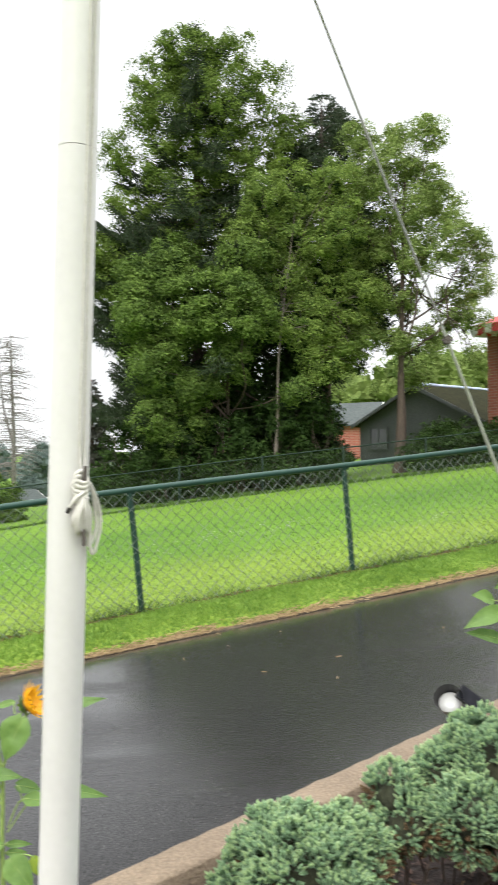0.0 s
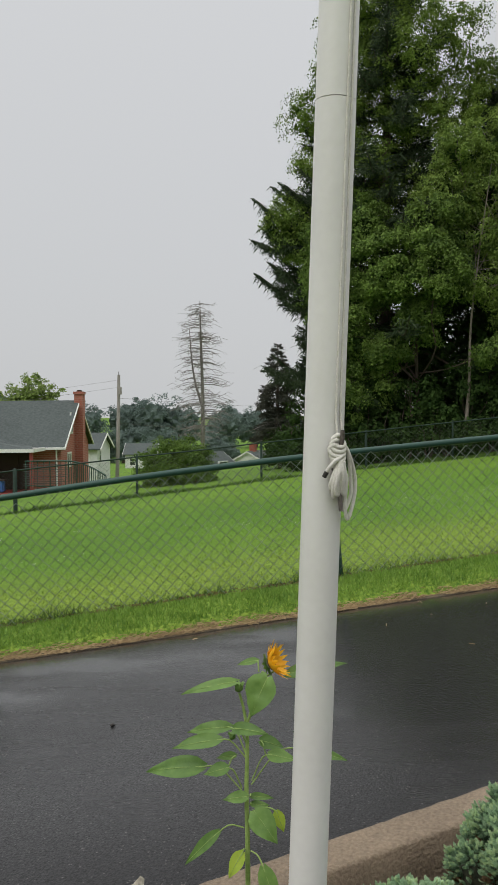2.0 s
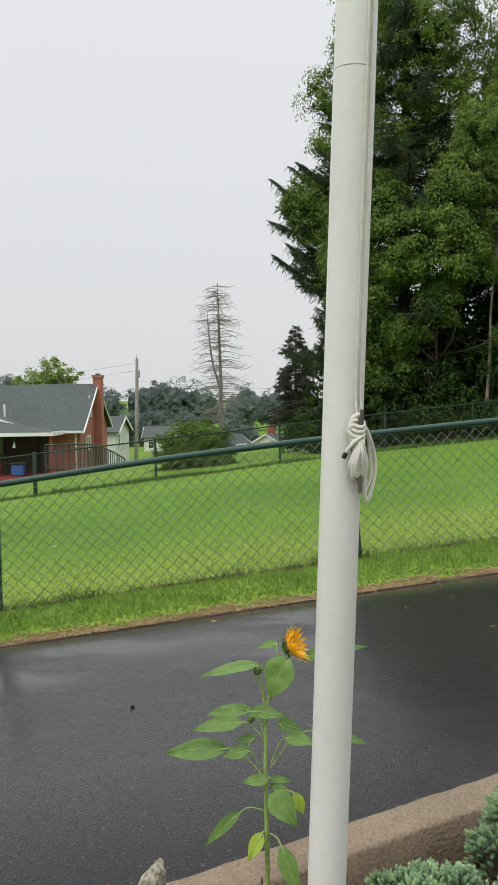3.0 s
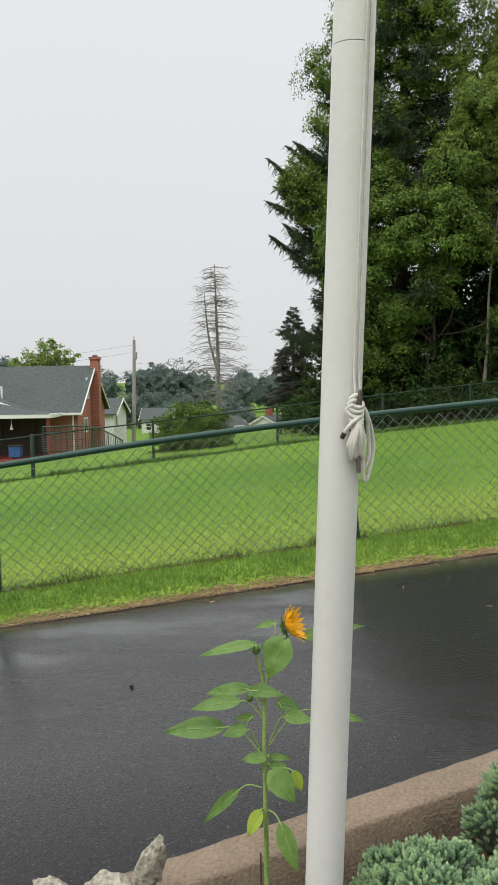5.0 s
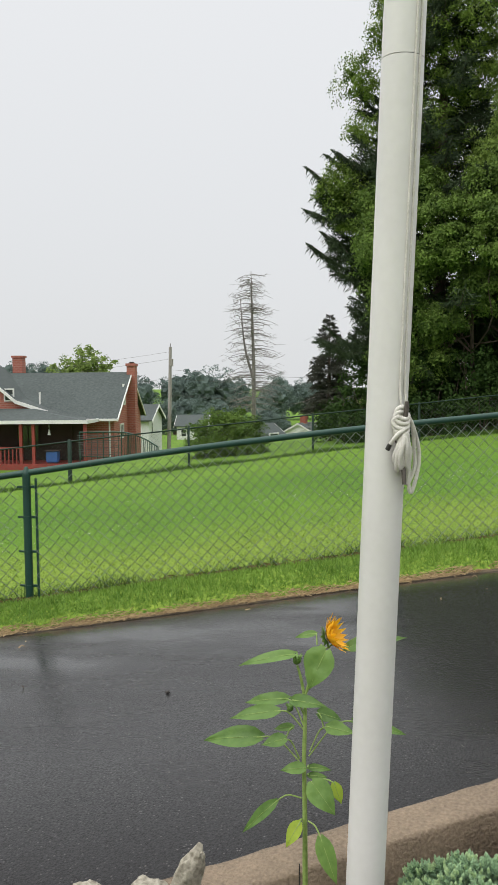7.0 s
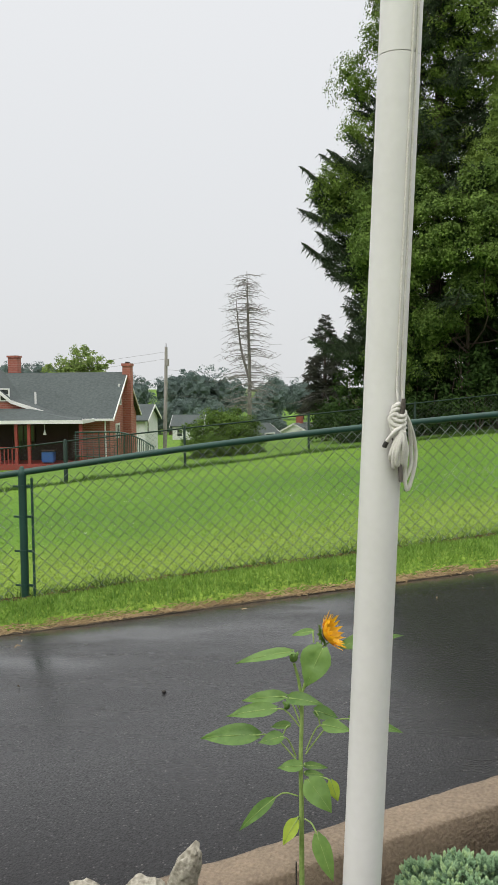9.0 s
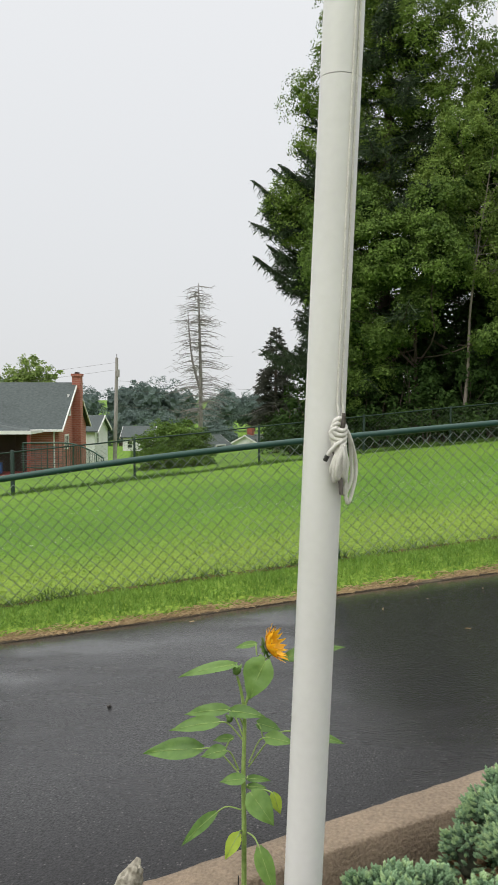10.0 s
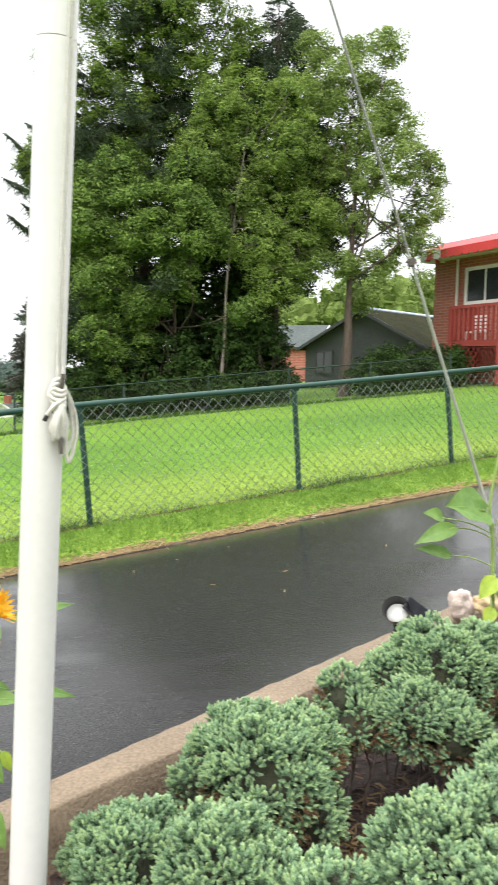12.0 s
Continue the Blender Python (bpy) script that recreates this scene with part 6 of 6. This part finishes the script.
# ---- planting bed: dwarf junipers ----
def juniper(label, mounds, tips):
    """Low mounds packed with stubby upright needle tips over cores coloured dark as shade."""
    c0 = mounds[0]
    ob = thing("dwarf_juniper", c0[0], c0[1], soil_z(c0[0], c0[1]), label, "shrub", "dwarf junipers in the bed")
    # a dark core lump in each mound stands in for shade between lobes
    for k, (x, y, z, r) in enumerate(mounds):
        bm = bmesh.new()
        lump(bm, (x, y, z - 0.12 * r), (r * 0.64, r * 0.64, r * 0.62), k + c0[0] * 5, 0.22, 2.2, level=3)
        part("shade_core", bm, M_GAPSHADE, ob, smooth=True)
    bm = bmesh.new()
    for x, y, z, r in mounds:
        for k in range(3):
            a = nrg.uniform(0, 6.28)
            branch(bm, (x + 0.03 * math.cos(a), y + 0.03 * math.sin(a), soil_z(x, y) - 0.03), (x + math.cos(a) * r * 0.75, y + math.sin(a) * r * 0.75, z + nrg.uniform(-0.5, 0.2) * r), 0.005, 0.002, sides=5)
    tagged(part("stem_tangle", bm, M_BARK, ob, smooth=True), kind="stuff")
    sets = {0: ([], []), 1: ([], []), 2: ([], []), 3: ([], [])}
    lobes = []
    for x, y, z, r in mounds:
        for k in range(int(900 * r) + 40):
            v = Vector(nrg.normal(0, 1, 3)).normalized()
            if v.z < -0.75:
                v.z = -v.z
            lr = 0.055 * nrg.uniform(0.7, 1.35)
            c = Vector((x, y, z)) + v * (r * 1.02 - lr * 0.8) * nrg.uniform(0.88, 1.12)
            if all((c - q[0]).length > 0.54 * (lr + q[1]) for q in lobes) and not any((c - Vector(m[:3])).length < m[3] * 0.62 for m in mounds):
                lobes.append((c, lr, v, nrg.random()))
    for c, lr, out, bright in lobes:
        for k in range(int(tips * (lr / 0.055) ** 2)):
            v = (Vector(nrg.normal(0, 1, 3)).normalized() + out * 0.55).normalized()
            p = c + v * lr * nrg.uniform(0.55, 0.8)
            if p.z < soil_z(p.x, p.y) - 0.01:
                continue
            low_down = out.z < -0.05
            axis = (v * 0.8 + out * 0.5 + Vector((nrg.normal(0, 0.14), nrg.normal(0, 0.14), 0.4))).normalized()
            ln = 0.031 * nrg.uniform(0.75, 1.3)
            kind = 2 if low_down and nrg.random() < 0.4 else (1 if nrg.random() < 0.25 + 0.5 * bright else 0)
            u = axis.cross(Vector((0.3, 0.8, 0.5))).normalized()
            w = axis.cross(u)
            n = 16
            for q in range(n):
                g = q / n
                a = q * 2.4 + nrg.uniform(0, 0.6)
                o = u * math.cos(a) + w * math.sin(a)
                st = p + axis * ln * (0.05 + 0.75 * g)
                nl = 0.0092 * (1.15 - 0.4 * g)
                tip = st + (o * (0.95 - 0.55 * g) + axis * (0.6 + 0.5 * g)) * nl
                sd = axis.cross(o) * 0.0052
                # the lower part of each shoot gets the darker shade tone
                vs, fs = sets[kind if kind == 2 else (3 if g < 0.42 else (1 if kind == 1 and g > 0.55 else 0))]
                b = len(vs)
                vs += [tuple(st - sd), tuple(st + sd), tuple(tip)]
                fs.append((b, b + 1, b + 2))
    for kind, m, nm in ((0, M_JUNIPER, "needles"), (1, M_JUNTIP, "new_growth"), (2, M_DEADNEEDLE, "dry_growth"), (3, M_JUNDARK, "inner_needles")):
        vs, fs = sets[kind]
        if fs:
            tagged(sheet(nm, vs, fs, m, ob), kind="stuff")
    return ob


juniper("round blue-green dwarf juniper with pale tips by the wall", [(0.30, 2.42, 0.30, 0.20), (0.22, 2.55, 0.32, 0.15), (0.11, 2.50, 0.24, 0.11), (0.40, 2.50, 0.34, 0.15), (0.40, 2.34, 0.24, 0.13), (0.24, 2.36, 0.22, 0.14)], 74)
juniper("wide blue-green dwarf juniper spreading against the wall", [(1.00, 2.92, 0.42, 0.21), (1.16, 2.95, 0.44, 0.17), (0.86, 2.72, 0.36, 0.14), (0.98, 2.66, 0.32, 0.12), (1.30, 2.85, 0.42, 0.18), (0.84, 2.92, 0.40, 0.14)], 74)
juniper("small upright blue-green juniper clump", [(0.62, 2.80, 0.415, 0.10), (0.66, 2.74, 0.33, 0.12), (0.57, 2.76, 0.30, 0.09)], 74)
juniper("low spreading blue-green juniper at the wall foot", [(-0.08, 2.12, 0.20, 0.17), (-0.14, 2.22, 0.16, 0.14), (0.04, 2.16, 0.20, 0.13)], 74)
juniper("dense blue-green juniper mound with bright tips", [(0.16, 1.98, 0.27, 0.165), (0.28, 1.92, 0.24, 0.13), (0.43, 1.85, 0.30, 0.10), (0.34, 1.80, 0.22, 0.15)], 74)
juniper("broad blue-green juniper with yellowing inner tips", [(0.70, 1.96, 0.30, 0.17), (0.86, 2.02, 0.34, 0.15), (0.62, 1.86, 0.26, 0.14), (0.98, 1.92, 0.34, 0.16), (0.80, 1.84, 0.28, 0.15)], 74)
juniper("blue-green juniper at the far side of the mulch gap", [(1.08, 2.36, 0.34, 0.12), (1.20, 2.40, 0.38, 0.15), (1.12, 2.22, 0.34, 0.13)], 74)


# ---- sunflowers ----
def leaf_blade(base, tip, width, sag=0.15, up=(0, -0.75, 0.75), cup=0.12):
    """A heart-shaped leaf with a midrib fold and a drooping tip."""
    bm = bmesh.new()
    base, tip = Vector(base), Vector(tip)
    d = tip - base
    ln = d.length
    d.normalize()
    side = d.cross(Vector(up)).normalized()
    nrm = side.cross(d)
    shape = (0.22, 0.80, 1.0, 0.98, 0.88, 0.71, 0.50, 0.25, 0.02)
    grid = []
    seed = base.x * 31 + base.z * 17
    for i, s in enumerate(shape):
        f = i / (len(shape) - 1)
        c = base + d * ln * f + nrm * (sag * ln * (0.25 - (f - 0.5) ** 2))
        row = []
        for j in (-1, -0.66, -0.33, 0, 0.33, 0.66, 1):
            wave = 0.11 * width * noise.noise(Vector((f * 4, j * 2, seed)))
            back = -0.10 * ln * abs(j) * (1 - f) ** 4
            row.append(bm.verts.new(c + side * (j * s * width / 2) + nrm * (cup * width * abs(j) * s + wave) + d * back))
        grid.append(row)
    for a, b in zip(grid, grid[1:]):
        for k in range(6):
            bm.faces.new((a[k], a[k + 1], b[k + 1], b[k]))
    bmesh.ops.remove_doubles(bm, verts=bm.verts, dist=0.0004)
    return bm


def rib(base, tip, sag, up=(0, -0.75, 0.75)):
    """The raised vein down the middle of a leaf."""
    bm = bmesh.new()
    d = tip - base
    ln = d.length
    d.normalize()
    nrm = d.cross(Vector(up)).normalized().cross(d)
    tube(bm, [base + d * ln * f + nrm * (sag * ln * (0.25 - (f - 0.5) ** 2) + 0.0006) for f in (0.05, 0.2, 0.4, 0.6, 0.8, 0.93)], [0.0014, 0.0011, 0.0009, 0.0007, 0.0005, 0.0003], 6)
    return bm


def flower_head(parent, c, face, r, petals=21):
    c, face = Vector(c), Vector(face).normalized()
    u = face.cross(Vector((0, 0, 1))).normalized()
    w = u.cross(face)
    for ring, count, scale, tilt in ((0, petals, 1.0, 0.95), (1, petals - 4, 0.9, 1.5)):
        for k in range(count):
            a = 2 * math.pi * (k + 0.5 * ring) / count + nrg.normal(0, 0.06)
            o = u * math.cos(a) + w * math.sin(a)
            t = (o + face * (tilt + nrg.normal(0, 0.12))).normalized()
            b = leaf_blade(c + o * r * 0.30, c + o * r * 0.30 + t * r * scale * nrg.uniform(0.75, 1.05), r * 0.27, sag=-0.12, up=face, cup=0.1)
            part("petal", b, M_PETAL, parent, smooth=True)
    bm = bmesh.new()
    turn = face.to_track_quat("Z", "Y").to_matrix()
    lump(bm, c + face * r * 0.06, (r * 0.36, r * 0.36, r * 0.16), 3, 0.1, 6, level=3, turn=turn)
    part("disc", bm, M_DISC, parent, smooth=True)
    for k in range(14):
        a = 2 * math.pi * k / 14
        o = u * math.cos(a) + w * math.sin(a)
        b = leaf_blade(c + o * r * 0.18 - face * r * 0.12, c + o * r * 0.62 - face * r * nrg.uniform(0.0, 0.25), r * 0.2, up=-face)
        part("sepal", b, M_SUNLEAF, parent, smooth=True)


SX, SY = -0.569, 2.33
U = 0.00080


def sun_at(dx, z, back=0.0):
    """A point of the plant: sideways from the stem's foot, height, and depth behind the stem."""
    return (SX + dx, SY + back, z)


sunflower = thing("sunflower", SX, SY, soil_z(SX, SY), "young sunflower with one yellow bloom facing the pole", "plant")
bm = bmesh.new()
tube(bm, curve_pts([(SX + 0.002, SY, soil_z(SX, SY) - 0.04), sun_at(-0.000, 0.126, 0.000), sun_at(-0.000, 0.329, 0.000), sun_at(-0.002, 0.495, 0.000), sun_at(0.001, 0.601, 0.000), sun_at(0.001, 0.674, 0.000), sun_at(-0.009, 0.738, 0.000), sun_at(-0.021, 0.781, 0.000)], 30), [0.0085 - 0.00016 * i for i in range(31)], 10)
part("stem", bm, M_STEM, sunflower, smooth=True)
bm = bmesh.new()
tube(bm, curve_pts([sun_at(0.002, 0.691, 0.000), sun_at(0.013, 0.735, 0.010), sun_at(0.027, 0.800, 0.020), sun_at(0.048, 0.845, 0.010)], 12), 0.0042, 8)
part("flower_stalk", bm, M_STEM, sunflower, smooth=True)
for bx, bz, back, r in ((-0.021, 0.799, -0.005, 0.013), (-0.041, 0.655, -0.01, 0.010)):
    bm = bmesh.new()
    lump(bm, sun_at(bx, bz, back), (r, r, r * 1.1), 5, 0.3, 3, level=2)
    bud = part("bud", bm, M_SUNLEAF, sunflower, smooth=True)
    for k in range(7):
        a = 2 * math.pi * k / 7
        o = Vector((math.cos(a), math.sin(a), 0.5)).normalized()
        c = Vector(sun_at(bx, bz, back))
        part("bract", leaf_blade(c + o * r * 0.5, c + o * r * 1.6 + Vector((0, 0, r * 0.6)), r * 0.6), M_SUNLEAF, bud, smooth=True)
flower_head(sunflower, sun_at(0.072, 0.874, 0.000), (0.90, -0.03, 0.42), 0.058)
UPPER = (
    ((-0.022, 0.785), (-0.026, 0.823), (-0.185, 0.781), 44, -0.05, 0),
    ((0.010, 0.708), (0.072, 0.845), (0.029, 0.738), 112, -0.06, 0),
    ((-0.002, 0.601), (-0.060, 0.665), (-0.199, 0.629), 52, 0.05, 0),
    ((0.002, 0.626), (-0.027, 0.690), (0.078, 0.692), 50, -0.06, 0),
    ((0.038, 0.847), (0.031, 0.874), (-0.035, 0.853), 28, 0.03, 0),
    ((0.054, 0.832), (0.118, 0.833), (0.286, 0.868), 58, 0.07, 0),
    ((-0.004, 0.592), (-0.077, 0.647), (-0.217, 0.615), 56, -0.04, 0))
MIDDLE = (
    ((-0.016, 0.492), (-0.141, 0.545), (-0.322, 0.508), 82, 0.02, 0),
    ((-0.016, 0.501), (-0.050, 0.569), (-0.117, 0.551), 50, -0.05, 0),
    ((-0.059, 0.553), (-0.040, 0.583), (-0.105, 0.563), 32, 0.04, 0),
    ((0.057, 0.604), (0.037, 0.638), (0.104, 0.619), 52, 0.03, 0),
    ((0.015, 0.526), (0.070, 0.612), (0.152, 0.606), 52, -0.02, 0),
    ((0.013, 0.513), (0.140, 0.610), (0.283, 0.571), 52, 0.09, 0),
    ((-0.002, 0.472), (0.005, 0.487), (-0.064, 0.478), 44, -0.04, 0))
LOWER = (
    ((0.009, 0.477), (0.004, 0.463), (0.070, 0.454), 28, 0.05, 0),
    ((0.009, 0.454), (0.007, 0.445), (0.063, 0.441), 26, 0.03, 0),
    ((0.009, 0.414), (0.029, 0.449), (0.100, 0.374), 88, -0.05, 0),
    ((0.016, 0.423), (0.087, 0.442), (0.109, 0.383), 42, 0.00, 1),
    ((-0.010, 0.382), (-0.085, 0.367), (-0.184, 0.264), 46, -0.03, 0),
    ((-0.008, 0.317), (-0.008, 0.323), (-0.044, 0.254), 52, -0.05, 1),
    ((0.010, 0.315), (0.056, 0.290), (0.106, 0.176), 64, -0.06, 0))
for node, base, tip, wide, back, old in UPPER + MIDDLE + LOWER:
    b0, t0 = Vector(sun_at(*base, back * 0.6)), Vector(sun_at(*tip, back))
    blade = part("leaf", leaf_blade(b0, t0, wide * U * 1.05, sag=0.22), M_YELLOWLEAF if old else M_SUNLEAF, sunflower, "yellowing leaf" if old else "", smooth=True)
    n0 = Vector(sun_at(*node))
    bm = bmesh.new()
    midp = n0.lerp(b0, 0.55) + Vector((0, 0, 0.22 * (b0 - n0).length))
    tube(bm, curve_pts([n0, midp, b0, b0.lerp(t0, 0.12)], 8), 0.0024, 6)
    part("petiole", bm, M_STEM, blade, smooth=True)
    part("midrib", rib(b0, t0, 0.22), M_STEM, blade, smooth=True)
bm = bmesh.new()
tube(bm, [(SX - 0.017, SY - 0.004, soil_z(SX, SY) - 0.05), (SX - 0.016, SY - 0.004, 0.182)], 0.0022, 6)
stake = thing("plant_stake", SX - 0.017, SY, soil_z(SX, SY), "thin black plant stake beside the stem", "stake")
part("rod", bm, M_BLACK, stake)

# larger sunflower plant by the wall, leaves only in view
QX, QY, QZ = 1.36, 3.36, 0.30
plant = thing("sunflower", QX, QY, soil_z(QX, QY), "tall leafy sunflower plant beside the stones on the wall", "plant")
bm = bmesh.new()
tube(bm, curve_pts([(QX + 0.02, QY, soil_z(QX, QY) - 0.04), (QX, QY, 0.6), (QX - 0.012, QY, 0.85), (QX - 0.03, QY, 1.02), (QX + 0.01, QY, 1.3)], 20), [0.011 - 0.0003 * i for i in range(21)], 10)
part("stem", bm, M_STEM, plant, smooth=True)
for node_z, base, tip, wide, old in (
        (0.90, (-0.06, -0.03, 0.99), (-0.255, -0.10, 1.02), 0.20, 0), (0.88, (-0.23, 0.02, 0.95), (-0.32, 0.0, 0.975), 0.07, 0), (0.86, (-0.20, -0.05, 0.92), (-0.375, -0.08, 0.855), 0.08, 0),
        (0.74, (-0.215, -0.04, 0.80), (-0.365, -0.06, 0.835), 0.065, 0), (0.70, (-0.01, -0.05, 0.70), (-0.09, -0.08, 0.62), 0.08, 1), (0.64, (0.0, -0.04, 0.64), (0.08, -0.06, 0.57), 0.07, 0),
        (0.92, (0.03, -0.02, 0.97), (0.22, -0.05, 1.0), 0.16, 0), (0.80, (0.05, -0.02, 0.84), (0.24, -0.04, 0.82), 0.14, 0), (0.60, (-0.02, -0.05, 0.57), (-0.06, -0.08, 0.50), 0.06, 1), (1.1, (0.03, 0.0, 1.15), (0.16, -0.02, 1.12), 0.10, 0)):
    b0, t0 = Vector((QX + base[0], QY + base[1], base[2])), Vector((QX + tip[0], QY + tip[1], tip[2]))
    blade = part("leaf", leaf_blade(b0, t0, wide, sag=0.2), M_YELLOWLEAF if old else M_SUNLEAF, plant, "yellowing leaf" if old else "", smooth=True)
    n0 = Vector((QX - 0.005, QY, node_z))
    bm = bmesh.new()
    tube(bm, curve_pts([n0, n0.lerp(b0, 0.5) + Vector((0, 0, 0.015)), b0, b0.lerp(t0, 0.12)], 8), 0.0028, 6)
    part("petiole", bm, M_STEM, blade, smooth=True)
    part("midrib", rib(b0, t0, 0.2), M_STEM, blade, smooth=True)

# ---- solar spotlight on the wall ----
spot = thing("solar_spotlight", 0.90, 3.20, 0.30, "black plastic solar spotlight with frosted lens by the wall", "light")
LC = Vector((0.955, 3.42, 0.525))
aim = Vector((-0.32, -0.66, 0.62)).normalized()
side = aim.cross(Vector((0, 0, 1))).normalized()
bm = bmesh.new()
tube(bm, [LC - aim * 0.095, LC - aim * 0.07, LC - aim * 0.035, LC + aim * 0.012, LC + aim * 0.024], [0.018, 0.034, 0.050, 0.058, 0.061], 28, caps=False)
part("housing", bm, M_BLACK, spot, smooth=True)
bm = bmesh.new()
tube(bm, [LC - aim * 0.026, LC - aim * 0.020, LC - aim * 0.017], [0.0475, 0.042, 0.02], 28)
part("lens", bm, M_LENS, spot, smooth=True)
bm = bmesh.new()
long_way = Vector((0.79, -0.22, -0.57)).normalized()
wide_way = Vector((0.59, 0.52, 0.615))
wide_way = (wide_way - long_way * wide_way.dot(long_way)).normalized()
P = Matrix((wide_way, -long_way, long_way.cross(wide_way))).transposed().to_4x4()
P.translation = LC + Vector((0.092, -0.01, 0.004))
box(bm, -0.034, 0.034, -0.066, 0.066, -0.007, 0.007, 0.003, P)
panel = part("solar_panel", bm, M_BLACK, spot)
bm = bmesh.new()
box(bm, -0.028, 0.028, -0.059, 0.059, 0.0072, 0.0088, 0, P)
part("solar_glass", bm, M_SOLAR, panel)
bm = bmesh.new()
tube(bm, curve_pts([LC - aim * 0.07, LC - aim * 0.075 - Vector((0.01, 0.01, 0.045)), (0.955, 3.44, 0.41), (0.94, 3.42, wall_top(0.94, 3.42) - 0.02)], 10), [0.020, 0.022, 0.022, 0.018, 0.014, 0.014, 0.016, 0.016, 0.012, 0.010, 0.010], 12)
part("stem", bm, M_BLACK, spot, smooth=True)
bm = bmesh.new()
tube(bm, [LC - aim * 0.05 - side * 0.03, LC - aim * 0.05 + side * 0.07], 0.012, 10)
part("pivot", bm, M_BLACK, spot, smooth=True)

# ---- stones set along the wall ----
for name, label, m, c, r, turn, seed in (
        ("upright_stone", "upright finger-like lichened stone at the wall", M_STONE, (-0.868, 2.15, 0.20), (0.038, 0.036, 0.105), (8, 24, 0), 2.0),
        ("round_stone", "rounded yellowish lichened stone at the wall", M_STONE, (-0.985, 2.13, 0.115), (0.072, 0.055, 0.060), (0, 5, 10), 5.0),
        ("long_stone", "long speckled grey stone lying at the wall", M_STONE, (-1.135, 2.10, 0.10), (0.085, 0.045, 0.045), (0, 22, 0), 7.0),
        ("pink_stone", "pale pinkish weathered stone standing on the wall", M_PINK, (1.345, 3.72, 0.455), (0.062, 0.05, 0.085), (5, -8, 20), 9.0),
        ("tan_stone", "flat tan sandstone block on the wall", M_TAN, (1.50, 3.74, 0.46), (0.10, 0.07, 0.05), (0, 5, 15), 11.0)):
    ob = thing(name, c[0], c[1], c[2] - r[2], label, "stone")
    bm = bmesh.new()
    lump(bm, c, r, seed, 0.32, 1.9, level=4, turn=Euler([radians(a) for a in turn]).to_matrix())
    part("body", bm, m, ob, smooth=True)
# small dark clod and twig litter on the driveway
bm = bmesh.new()
lump(bm, (-1.993, 4.61, drive_z(-1.993, 4.61) + 0.009), (0.015, 0.012, 0.012), 3, 0.3, 2, level=2)
ob = thing("clod", -1.993, 4.61, drive_z(-1.993, 4.61), "small dark clod lying on the wet asphalt", "clod")
part("body", bm, M_TAPE, ob)
spots = []
for i in range(24):
    s, o = nrg.uniform(-5, 6), -0.72 - abs(nrg.normal(0.2, 0.9))
    x, y = fence_point(s, o)
    if o > -4.2:
        spots.append((x, y, drive_z(x, y) + 0.006))
tagged(strands("asphalt_litter", spots, 0.04, 0.006, M_STRAW), "few dry bits of leaf and straw on the asphalt", "litter", kind="stuff")
spots = []
while len(spots) < 1500:
    x, y = nrg.normal(0.72, 0.28), nrg.normal(2.38, 0.22)
    w = (x - WX) * IX + (y - WY) * IY
    if w > WALL_W + 0.02:
        spots.append((x, y, soil_z(x, y) + nrg.uniform(0.004, 0.016)))
tagged(strands("needle_litter", spots, 0.055, 0.0035, M_DEADNEEDLE), "dry brown juniper needles and twigs on the mulch", "litter", kind="stuff")
